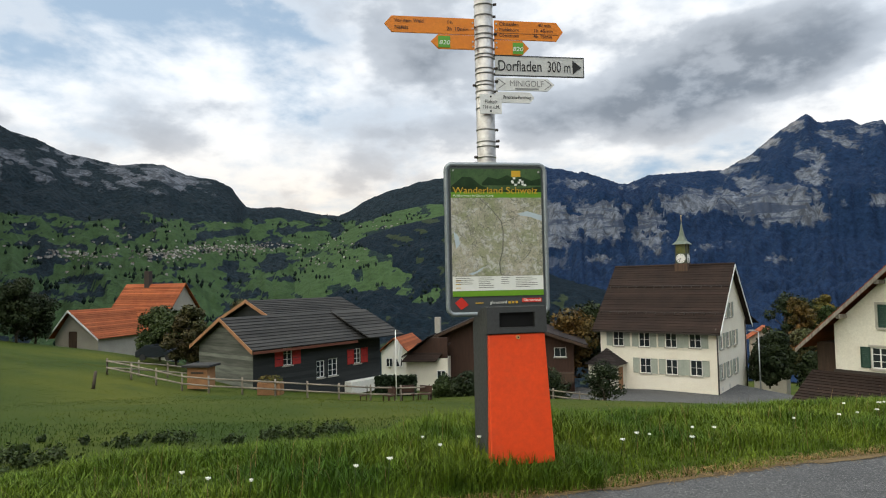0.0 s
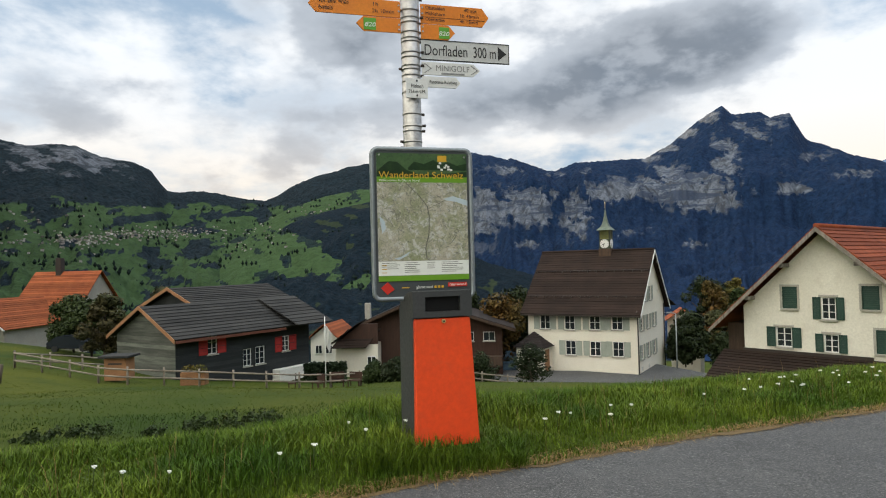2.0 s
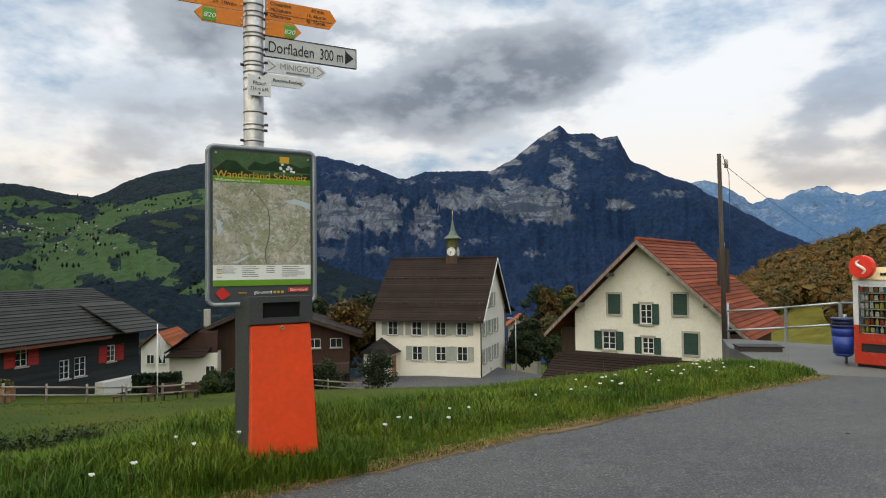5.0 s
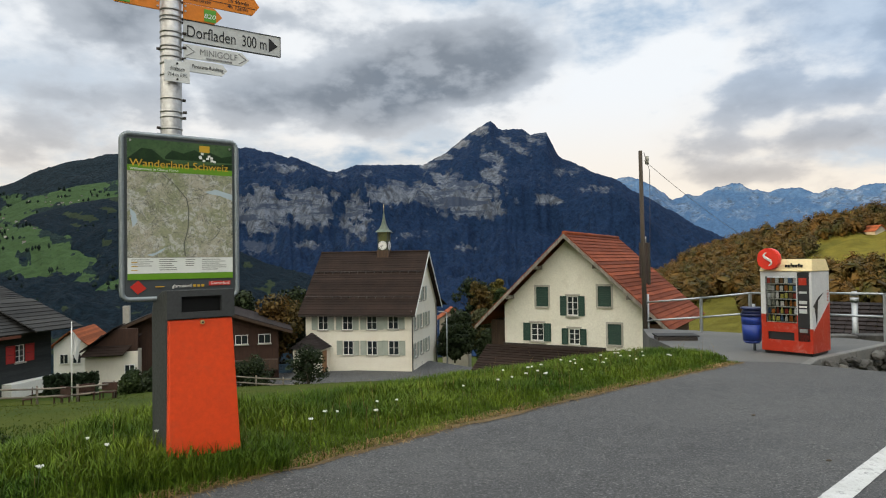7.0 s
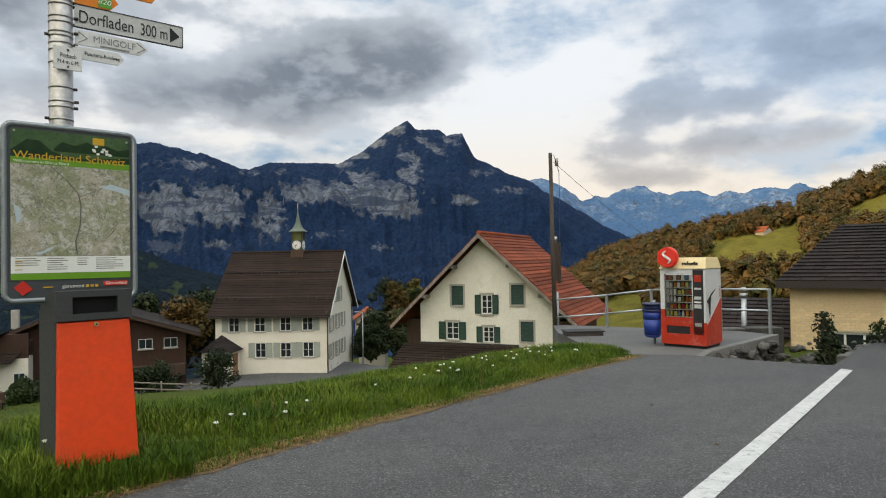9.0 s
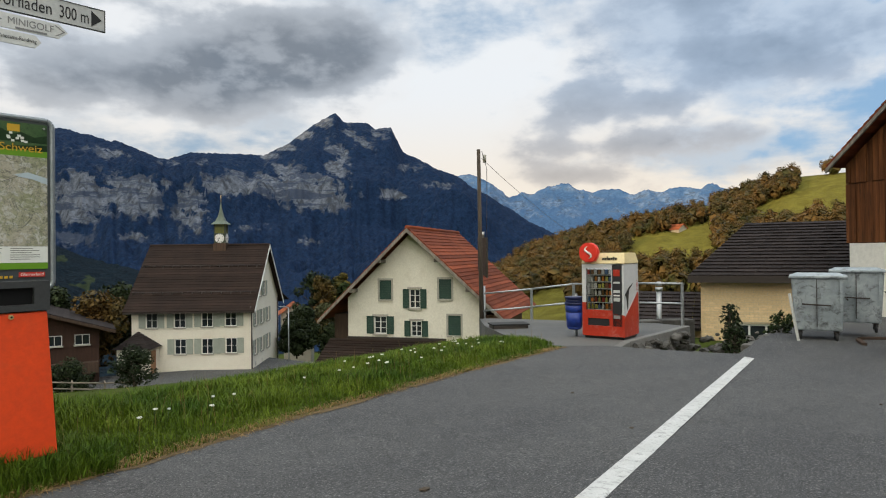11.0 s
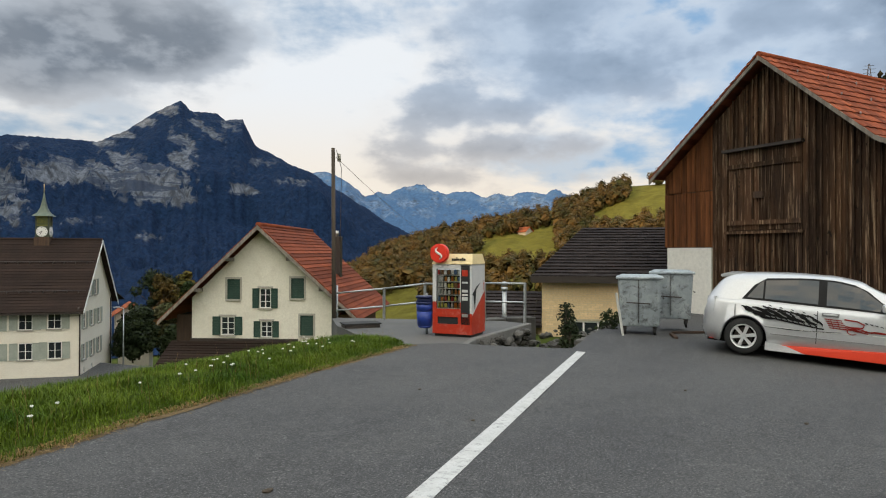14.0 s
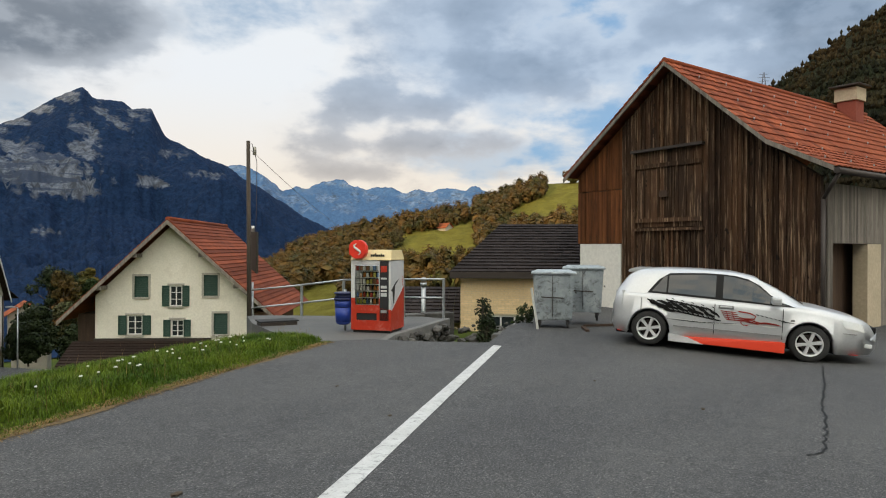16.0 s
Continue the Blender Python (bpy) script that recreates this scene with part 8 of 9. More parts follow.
    # windscreen and rear window
    for x0, x1, nm in ((0.5, 1.22, "windscreen"), (-1.9, -1.66, "rear_window")):
        bm = bmesh.new()
        prev = None
        for x in np.linspace(x0, x1, 8):
            t = lerp(x, RF)
            p = side(x, 1.0)
            ring = [bm.verts.new((x, p.y * k, t + 0.006 - 0.03 * abs(k) ** 4)) for k in (-0.92, -0.5, 0, 0.5, 0.92)]
            if prev:
                for i in range(4):
                    bm.faces.new([prev[i], ring[i], ring[i + 1], prev[i + 1]])
            prev = ring
        bmesh.ops.recalc_face_normals(bm, faces=bm.faces[:])
        part(nm, bm, M["car_glass"], h)
    # spoiler, mirror, lamps
    def spoiler_shape():
        bm = bmesh.new()
        prism(bm, [(-1.74, -0.5, 1.30), (-1.40, -0.5, 1.355), (-1.40, -0.5, 1.40), (-1.66, -0.5, 1.385), (-1.76, -0.5, 1.345)], (0, 1.0, 0))
        bmesh.ops.bevel(bm, geom=bm.edges[:], offset=0.012, segments=2, affect="EDGES")
        return bm

    part("spoiler", spoiler_shape(), M["car_silver"], h)
    bm = boxed(0.68, 0.84, -1.02, -0.84, 0.93, 1.06, 0.04)
    part("wing_mirror", bm, M["car_silver"], h)
    part("door_handle", boxed(-0.12, 0.08, -0.885, -0.855, 0.80, 0.83, 0.01), M["car_silver"], h)
    # darker grey plate paints shade behind the handle; the door is not hollowed
    part("handle_shade", boxed(-0.14, 0.11, -0.868, -0.858, 0.785, 0.845, 0.004), M["ink_grey"], h)
    part("wiper", tubes(((1.02, -0.55, 1.075), (1.16, 0.1, 1.0), 0.012), n=6), M["black"], h)
    part("badge", boxed(1.0, 1.06, -0.862, -0.845, 0.66, 0.70, 0.008), M["ink_grey"], h)
    part("fuel_seam", boxed(-1.46, -1.45, -0.862, -0.84, 0.62, 0.86), M["ink_grey"], h)
    for sgn in (-1, 1):
        bm = bmesh.new()
        hexa(bm, [(1.80, sgn * 0.815, 0.62), (2.10, sgn * 0.725, 0.56), (2.24, sgn * 0.5, 0.56), (1.86, sgn * 0.6, 0.62), (1.72, sgn * 0.80, 0.775), (2.06, sgn * 0.70, 0.715), (2.18, sgn * 0.5, 0.70), (1.84, sgn * 0.56, 0.8)])
        bmesh.ops.recalc_face_normals(bm, faces=bm.faces[:])
        bmesh.ops.bevel(bm, geom=bm.edges[:], offset=0.015, segments=2, affect="EDGES")
        part("headlight", bm, M["lamp_glass"], h)
        bm = bmesh.new()
        hexa(bm, [(-1.965, sgn * 0.58, 0.70), (-1.80, sgn * 0.81, 0.70), (-1.76, sgn * 0.70, 0.70), (-1.9, sgn * 0.5, 0.70), (-1.94, sgn * 0.58, 0.95), (-1.78, sgn * 0.795, 0.965), (-1.74, sgn * 0.68, 0.96), (-1.88, sgn * 0.5, 0.95)])
        bmesh.ops.recalc_face_normals(bm, faces=bm.faces[:])
        part("tail_light", bm, M["lamp_glass"] if sgn < 0 else M["lamp_red"], h)
        part("fog_light", boxed(2.06, 2.24, sgn * 0.62 - 0.05, sgn * 0.62 + 0.05, 0.31, 0.38, 0.02), M["lamp_glass"], h)
    for x0, x1, z0, z1 in ((1.76, 2.02, 0.187, 0.197), (-1.86, -1.68, 0.212, 0.222)):
        part("bumper_line", boxed(x0, x1, -0.80 if x0 < 0 else -0.765, -0.6, z0, z1), M["decal_red"], h)
    part("bumper_seam", boxed(1.7, 1.98, -0.80, -0.7, 0.53, 0.538), M["ink_grey"], h)
    part("grille", boxed(2.26, 2.33, -0.4, 0.4, 0.52, 0.64, 0.02), M["black"], h)
    bm = bmesh.new()
    hexa(bm, [(-0.94, -0.90, 0.13), (0.93, -0.90, 0.11), (0.93, -0.8, 0.11), (-0.94, -0.8, 0.13), (-0.94, -0.875, 0.22), (0.93, -0.875, 0.3), (0.93, -0.8, 0.3), (-0.94, -0.8, 0.22)])
    bmesh.ops.bevel(bm, geom=bm.edges[:], offset=0.012, segments=2, affect="EDGES")
    part("side_skirt", bm, M["car_red"], h, "red side skirt")
    bm = bmesh.new()
    hexa(bm, [(-0.95, -0.905, 0.125), (-0.35, -0.905, 0.12), (-0.35, -0.8, 0.12), (-0.95, -0.8, 0.125), (-0.95, -0.885, 0.26), (-0.62, -0.885, 0.22), (-0.62, -0.8, 0.22), (-0.95, -0.8, 0.26)])
    part("skirt_end", bm, M["car_silver"], h)
    part("door_line", boxed(-0.205, -0.195, -0.8645, -0.855, 0.32, 0.86), M["black"], h)
    part("door_line", boxed(0.875, 0.885, -0.8645, -0.845, 0.34, 0.86), M["black"], h)
    part("trim_line", boxed(-0.9, 0.9, -0.8665, -0.855, 0.395, 0.41), M["ink_grey"], h)
    # flame decals along the doors
    def stroke(pts, width, material, taper=True):
        """A flat band along a bent line, thinning to both ends."""
        bm = bmesh.new()
        prev, n = None, len(pts)
        for i, (x, z) in enumerate(pts):
            (xa, za), (xb, zb) = pts[max(0, i - 1)], pts[min(n - 1, i + 1)]
            d = Vector((xb - xa, zb - za)).normalized()
            w = width * (0.12 + 0.88 * math.sin(math.pi * min(0.97, 0.06 + 0.86 * i / (n - 1)))) if taper else width
            pair = [bm.verts.new((x - d.y * w * k, -0.8672, z + d.x * w * k)) for k in (-1, 1)]
            if prev:
                bm.faces.new([prev[0], pair[0], pair[1], prev[1]])
            prev = pair
        bmesh.ops.solidify(bm, geom=bm.faces[:], thickness=0.003)
        part("decal", bm, material, h)

    def curl(x, z, dx, dz, bend, n=9):
        return [(x + dx * t + 0.02 * math.sin(9 * t), z + dz * t + bend * math.sin(math.pi * t)) for t in np.linspace(0, 1, n)]

    rnd = random.Random(4)
    for i in range(11):
        x = -0.12 - 0.085 * i
        z = 0.615 + 0.012 * i
        stroke(curl(x, z, -0.20 - 0.012 * i, 0.13 - 0.002 * i, rnd.choice((0.03, -0.025))), 0.021 + 0.006 * rnd.random(), M["ink"])
        stroke(curl(x + 0.03, z - 0.045, -0.17, 0.055, -0.02), 0.013, M["ink"])
        if i > 1:
            stroke(curl(x + 0.04, z + 0.075, -0.11, 0.06, 0.02), 0.015, M["ink"])
        if i % 2 and i < 10:
            stroke([(x, z + 0.15), (x - 0.02, z + 0.165), (x - 0.05, z + 0.175)], 0.009, M["ink"])
    for i in range(3):
        stroke(curl(-0.86 - 0.12 * i, 0.66 + 0.05 * i, -0.26, 0.09, -0.02), 0.026, M["ink"])
    stroke(curl(-1.0, 0.52, 1.15, 0.02, -0.02, 14), 0.007, M["ink"])
    stroke(curl(-1.0, 0.545, 1.5, 0.0, -0.03, 14), 0.005, M["white_print"])
    for i in range(5):
        stroke([(-0.10 + 0.02 * i, 0.745 - 0.034 * i), (0.02, 0.74 - 0.034 * i), (0.15 + 0.02 * i, 0.735 - 0.034 * i)], 0.007, M["decal_red"], False)
    for x in (-0.02, 0.07):
        stroke([(x, 0.75), (x + 0.03, 0.68), (x + 0.06, 0.59)], 0.006, M["decal_red"], False)
    stroke([(0.18, 0.76), (0.36, 0.745), (0.46, 0.70), (0.44, 0.65), (0.30, 0.64), (0.20, 0.65)], 0.011, M["decal_red"], False)
    for i in range(6):
        stroke(curl(0.16 + 0.05 * i, 0.60 - 0.006 * i, 0.20, -0.03 + 0.02 * (i % 3), 0.035 - 0.02 * (i % 2)), 0.010, M["decal_red"])
    stroke([(0.3 + 0.07 * math.cos(a), 0.575 + 0.05 * math.sin(a)) for a in np.linspace(0, 5.6, 14)], 0.008, M["decal_red"], False)
    stroke(curl(0.46, 0.58, 0.38, -0.01, 0.02), 0.016, M["decal_red"])
    stroke(curl(0.50, 0.545, 0.34, 0.0, -0.008), 0.009, M["white_print"])
    for i in range(7):
        stroke([(0.46 + 0.07 * i, 0.735 - 0.012 * i), (0.49 + 0.07 * i, 0.725 - 0.012 * i), (0.51 + 0.07 * i, 0.715 - 0.012 * i)], 0.011 - 0.001 * i, M["ink"])
    stroke(curl(0.8, 0.66, 0.26, -0.03, 0.0), 0.007, M["ink"])
    # wheels
    for x in (-1.3, 1.3):
        for sgn in (-1, 1):
            w = thing("wheel", "", "")
            for kk in ("label", "category"):
                if kk in w:
                    del w[kk]
            w.parent, w.matrix_basis = h, Matrix.Translation((x, sgn * 0.74, 0.31))
            o = sgn * 0.1
            bm = bmesh.new()
            prof = [(0.205, -0.095), (0.285, -0.1), (0.308, -0.075), (0.312, 0.0), (0.308, 0.075), (0.285, 0.1), (0.205, 0.095)]
            rings = [[bm.verts.new((r * math.cos(a), y, r * math.sin(a))) for a in np.linspace(0, 2 * math.pi, 36, endpoint=False)] for r, y in prof]
            for ra, rb in zip(rings, rings[1:]):
                for i in range(36):
                    bm.faces.new([ra[i], ra[(i + 1) % 36], rb[(i + 1) % 36], rb[i]]).smooth = True
            bmesh.ops.recalc_face_normals(bm, faces=bm.faces[:])
            part("tyre", bm, M["rubber"], w)
            bm = bmesh.new()
            ra = [[bm.verts.new((r * math.cos(a), y * sgn, r * math.sin(a))) for a in np.linspace(0, 2 * math.pi, 36, endpoint=False)] for r, y in ((0.212, 0.098), (0.195, 0.1), (0.185, 0.05), (0.18, -0.05))]
            for p, q in zip(ra, ra[1:]):
                for i in range(36):
                    bm.faces.new([p[i], p[(i + 1) % 36], q[(i + 1) % 36], q[i]]).smooth = True
            tube(bm, (0, 0.06 * sgn, 0), (0, 0.088 * sgn, 0), 0.05, n=14)
            for k in range(6):
                a = math.radians(60 * k + 12)
                c, s = math.cos(a), math.sin(a)
                f = lambda r, t, y: Vector((c * r - s * t, y * sgn, s * r + c * t))
                hexa(bm, [f(0.03, -0.024, 0.055), f(0.19, -0.032, 0.06), f(0.19, 0.032, 0.06), f(0.03, 0.024, 0.055), f(0.03, -0.02, 0.085), f(0.19, -0.026, 0.092), f(0.19, 0.026, 0.092), f(0.03, 0.02, 0.085)])
            bmesh.ops.recalc_face_normals(bm, faces=bm.faces[:])
            part("rim", bm, M["rim_metal"], w)
            part("brake_disc", tubes(((0, 0.0, 0), (0, 0.02 * sgn, 0), 0.15), n=20), M["gutter"], w)


hatchback()


def road_crack():
    bm = bmesh.new()
    pts = [(12.2, 0.57), (10.4, 0.42), (9.0, 0.36), (8.0, 0.26), (7.1, 0.2), (6.46, 0.16), (6.26, 0.3)]
    rnd = random.Random(6)
    fine = []
    for (xa, ya), (xb, yb) in zip(pts, pts[1:]):
        for k in range(8):
            fine.append((xa + (xb - xa) * k / 8 + rnd.uniform(-0.02, 0.02), ya + (yb - ya) * k / 8 + rnd.uniform(-0.02, 0.02)))
    for (xa, ya), (xb, yb) in zip(fine, fine[1:]):
        v = [bm.verts.new((x, y, float(road_z(x, y)) + 0.008)) for x, y in ((xa, ya - 0.011), (xb, yb - 0.011), (xb, yb + 0.011), (xa, ya + 0.011))]
        bm.faces.new(v)
    ob = part("road_crack", bm, M["black"])
    tagged(ob, "dark crack in the asphalt", "crack", kind="structure")
    for x, y, s in ((2.6, 3.6, 0.03), (5.2, 3.9, 0.02), (8.5, 3.0, 0.02), (7.6, 1.4, 0.025), (6.0, 5.4, 0.02)):
        bm = bmesh.new()
        bmesh.ops.create_icosphere(bm, subdivisions=1, radius=s)
        ob = part("debris", bm, M["bark"])
        ob.matrix_basis = Matrix.Translation((x, y, float(road_z(x, y)) + s * 0.3)) @ Matrix.Diagonal((1.6, 1, 0.5, 1))
        tagged(ob, "small dark crumb lying on the asphalt", "debris")


road_crack()


def street_lamp():
    h = thing("street_lamp", "slim street lamp beside the schoolhouse", "street lamp", pose(25.3, 61.2, -9.6))
    part("pole", tubes(((0, 0, 0), (0, 0, 6.0), 0.07, 0.045), n=10), M["steel"], h)
    part("arm", tubes(((0, 0, 5.95), (-0.5, -0.2, 6.1), 0.035), n=8), M["steel"], h)
    part("lamp_head", boxed(-1.0, -0.45, -0.32, -0.12, 6.05, 6.17, 0.03), M["steel"], h)


street_lamp()


def school_street():
    v = [(-6, 60), (6, 57.5), (13, 55.5), (24, 51), (33, 44), (36, 50), (27, 58), (24, 66), (16, 62), (8, 64)]
    bm = bmesh.new()
    prism(bm, [(x, y, -9.6) for x, y in v], (0, 0, 0.68))
    ob = part("street", bm, M["asphalt"])
    tagged(ob, "grey village street in front of the schoolhouse", "road", kind="structure")


school_street()

# ---- fences, garden things and greenery of the meadow ----
def fence(points, label, posts=2.2):
    h = thing("fence", label, "fence")
    tops = []
    for (xa, ya), (xb, yb) in zip(points, points[1:]):
        n = max(1, round(math.hypot(xb - xa, yb - ya) / posts))
        for i in range(n):
            t = i / n
            x, y = xa + (xb - xa) * t, ya + (yb - ya) * t
            tops.append((x, y, float(ground_z(x, y))))
    x, y = points[-1]
    tops.append((x, y, float(ground_z(x, y))))
    for x, y, z in tops:
        part("post", tubes(((x, y, z - 0.2), (x, y, z + 1.05), 0.07, 0.06), n=8), M["fence_wood"], h)
    for a, b in zip(tops, tops[1:]):
        for dz in (0.45, 0.88):
            part("rail", tubes(((a[0], a[1] - 0.08, a[2] + dz), (b[0], b[1] - 0.08, b[2] + dz), 0.055), n=6), M["fence_wood"], h)


fence([(-24.0, 40.5), (-16.4, 38.3), (-9, 40.5), (-3.6, 44.0)], "weathered two-rail wooden garden fence")
fence([(-24.0, 40.5), (-21.0, 46.5)], "weathered two-rail wooden garden fence")
fence([(3.5, 52.0), (9.5, 51.2)], "wooden fence near the schoolhouse")


def garden():
    z = lambda x, y: float(ground_z(x, y))
    h = thing("garden_hut", "small wooden hut with flat dark roof in the meadow", "hut", frame_at(-18.6, 40.2, z(-18.6, 40.2), 96))
    part("body", boxed(0, 1.35, 0, 1.0, 0, 1.35), M["new_wood"], h)
    part("roof", boxed(-0.25, 1.6, -0.25, 1.25, 1.36, 1.5, 0.02), M["grey_roof"], h)
    part("slot", boxed(0.25, 1.1, -0.02, -0.002, 0.95, 1.05), M["gutter"], h)
    h = thing("planter", "wooden planter box with yellow flowers", "planter", frame_at(-13.9, 39.6, z(-13.9, 39.6), 96))
    part("box", boxed(0, 1.5, 0, 0.6, 0, 0.75), M["new_wood"], h)
    rng = np.random.default_rng(3)
    quads_mesh("flowers", leaf_cloud(rng, 260, [(0.4, 0.3, 0.95, 0.4, 0.3, 0.25), (1.1, 0.3, 0.95, 0.4, 0.3, 0.25)], 0.07), M["leaf_yellow"], h)
    h = thing("flagpole", "white flagpole with a hanging flag", "flagpole", pose(-6.2, 46.6, z(-6.2, 46.6)))
    part("pole", tubes(((0, 0, 0), (0, 0, 5.0), 0.045, 0.03), n=8), M["frame_white"], h)
    bm = bmesh.new()
    prev = None
    for i in range(8):
        t = i / 7
        ring = [bm.verts.new((0.05 + 0.45 * t * (1 - 0.4 * k) , 0.1 * math.sin(t * 7 + k), 4.4 - 1.4 * k - 0.6 * t)) for k in (0, 0.35, 0.7, 1.0)]
        if prev:
            for j in range(3):
                bm.faces.new([prev[j], ring[j], ring[j + 1], prev[j + 1]])
        prev = ring
    bmesh.ops.solidify(bm, geom=bm.faces[:], thickness=0.01)
    part("flag", bm, M["frame_white"], h)
    for i, (x, y) in enumerate(((-5.4, 43.0), (-4.4, 43.4), (-6.6, 42.5), (-8.2, 43.2))):
        h = thing("garden_bench", "reddish wooden garden bench behind the fence", "bench", frame_at(x, y, z(x, y), 80 + 30 * i), "garden benches")
        part("seat", boxed(0, 0.9, 0, 0.5, 0.4, 0.46), M["brown_clad"], h)
        part("backrest", boxed(0, 0.9, 0.46, 0.52, 0.5, 0.95), M["brown_clad"], h)
        for u in (0.05, 0.8):
            for v in (0.02, 0.42):
                part("leg", boxed(u, u + 0.06, v, v + 0.06, 0, 0.399), M["brown_clad"], h)
    h = thing("parked_car", "dark car parked under the trees", "car", frame_at(-33.0, 60.2, z(-33.0, 60.2), 95))
    bm = bmesh.new()
    prism(bm, [(0, 0, 0.3), (4.2, 0, 0.3), (4.2, 0, 0.8), (3.2, 0, 0.95), (2.7, 0, 1.4), (1.0, 0, 1.45), (0.2, 0, 0.95), (0, 0, 0.9)], (0, 1.7, 0))
    bmesh.ops.bevel(bm, geom=bm.edges[:], offset=0.06, segments=2, affect="EDGES")
    part("body", bm, M["car_dark"], h)
    for u in (0.8, 3.4):
        part("wheel", tubes(((u, -0.03, 0.3), (u, 0.2, 0.3), 0.3), n=16), M["rubber"], h)
    for (x, y, rz) in ((31.5, 57.5, 60), (27.2, 52.0, 40)):
        h = thing("parked_car", "grey car parked on the village street", "car", frame_at(x, y, -8.95, rz))
        bm = bmesh.new()
        prism(bm, [(0, 0, 0.3), (4.2, 0, 0.3), (4.2, 0, 0.8), (3.2, 0, 0.95), (2.7, 0, 1.4), (1.0, 0, 1.45), (0.2, 0, 0.95), (0, 0, 0.9)], (0, 1.7, 0))
        bmesh.ops.bevel(bm, geom=bm.edges[:], offset=0.06, segments=2, affect="EDGES")
        part("body", bm, M["galvanised"], h)
        for u in (0.8, 3.4):
            part("wheel", tubes(((u, -0.03, 0.3), (u, 0.2, 0.3), 0.3), n=16), M["rubber"], h)
    h = thing("fence_post", "leaning wooden post in the meadow", "post", pose(-20.6, 33.5, z(-20.6, 33.5), 0, 8, 0))
    part("post", tubes(((0, 0, -0.2), (0, 0, 0.95), 0.09, 0.08), n=8), M["bark"], h)


M["car_dark"] = plain("car_dark", (0.02, 0.025, 0.04), 0.25, 0.3, coat=0.6)
garden()

# trees: place, height, spread, leaf
for i, (x, y, hh, w, lf, pt) in enumerate((
        (-48.5, 60.0, 7.0, 7.5, "leaf_dark", False), (-44.6, 60.0, 6.2, 5.0, "leaf_dark", False), (-52.0, 62.0, 7.5, 8.0, "leaf_dark", False),
        (-47.0, 66.0, 5.5, 5.0, "leaf_dark", False),
        (-27.2, 59.0, 6.2, 4.6, "leaf_olive", False), (-23.0, 62.5, 8.0, 6.5, "leaf_olive", False), (-30.8, 64.0, 5.4, 5.0, "leaf_green", False),
        (-19.5, 63.0, 8.2, 5.0, "leaf_dark", True), (-21.5, 59.0, 6.5, 4.5, "leaf_dark", False), (-16.5, 66.0, 8.0, 6.0, "leaf_dark", False),
        (-33.5, 66.0, 5.5, 6.0, "leaf_green", False))):
    tree("tree", "leafy tree beside the farmhouse" if not pt else "dark conifer behind the timber house", x, y, hh, w, M[lf], 100 + i, 0.12, 8000, 0.13, pt, "trees at the meadow's edge")
for i, (x, y, hh, w, lf, pt) in enumerate((
        (28.4, 66.5, 5.0, 5.2, "leaf_dark", False), (31.5, 64.0, 4.2, 4.6, "leaf_dark", False), (31.0, 71.0, 6.6, 5.5, "leaf_dark", False), (35.0, 73.0, 7.0, 5.5, "leaf_olive", False), (41.0, 79.0, 10.5, 5.5, "leaf_green", False), (25.5, 84.0, 11.0, 6.0, "leaf_olive", False),
        (37.0, 78.0, 11.5, 5.0, "leaf_orange", False), (40.5, 80.0, 12.0, 4.5, "leaf_yellow", False), (43.0, 74.0, 10.5, 4.0, "leaf_green", True), (36.0, 70.0, 7.5, 5.5, "leaf_orange", False), (46.0, 80.0, 11.0, 6.0, "leaf_olive", False),
        (39.0, 86.0, 12.5, 7.0, "leaf_dark", False), (29.5, 100.0, 13.0, 8.0, "leaf_dark", False), (33.0, 60.0, 4.0, 4.2, "leaf_dark", False), (44.0, 92.0, 12.5, 8.0, "leaf_dark", False), (50.0, 86.0, 12.0, 8.0, "leaf_dark", False))):
    tree("tree", "autumn tree behind the village street", x, y, hh * 0.86, w * 0.85, M[lf], 200 + i, 0.1, 6500, 0.15, pt, "trees behind the street", z=-9.6 - 0.1 * max(0, y - 66))
for i, (x, y, hh, w, lf) in enumerate(((9.0, 67.0, 7.5, 6.5, "leaf_orange"), (12.0, 71.0, 8.0, 6.5, "leaf_dark"), (6.0, 72.0, 8.0, 6.0, "leaf_dark"), (1.0, 76.0, 7.5, 7.0, "leaf_dark"))):
    tree("tree", "tree between the chalet and the schoolhouse", x, y, hh, w, M[lf], 300 + i, 0.1, 4500, 0.18, group="trees at the schoolhouse", z=-9.2)
for i, (x, y, hh, w, z) in enumerate(((9.3, 51.0, 2.9, 3.6, -7.9), (-3.0, 49.5, 1.5, 2.4, None), (-1.0, 48.6, 1.8, 3.0, None), (0.6, 50.0, 1.7, 2.4, None), (33.0, 40.0, 2.5, 3, None), (2.0, 53.0, 2.5, 4.0, None), (5.5, 54.0, 2.5, 4.0, None))):
    tree("bush", "dense dark green garden bush", x, y, hh, w, M["leaf_dark" if i != 1 else "leaf_green"], 400 + i, 0.02, 4200, 0.085, group="garden bushes", z=z)
for i, (x, y, hh) in enumerate(((13.5, 7.75, 0.95), (14.0, 7.95, 0.75), (13.2, 7.45, 0.55), (14.2, 6.95, 0.55), (15.2, 7.55, 0.7), (15.8, 7.55, 0.6), (16.6, 4.6, 0.6), (16.9, 4.2, 0.5))):
    tree("bush", "wild dark shrub growing among the stones", x, y, hh + 0.7, 0.62, M["leaf_dark" if i < 4 else "leaf_green"], 500 + i, 0.3, 650, 0.032, group="shrubs in the pit", z=-1.2 if i < 6 else -0.9)


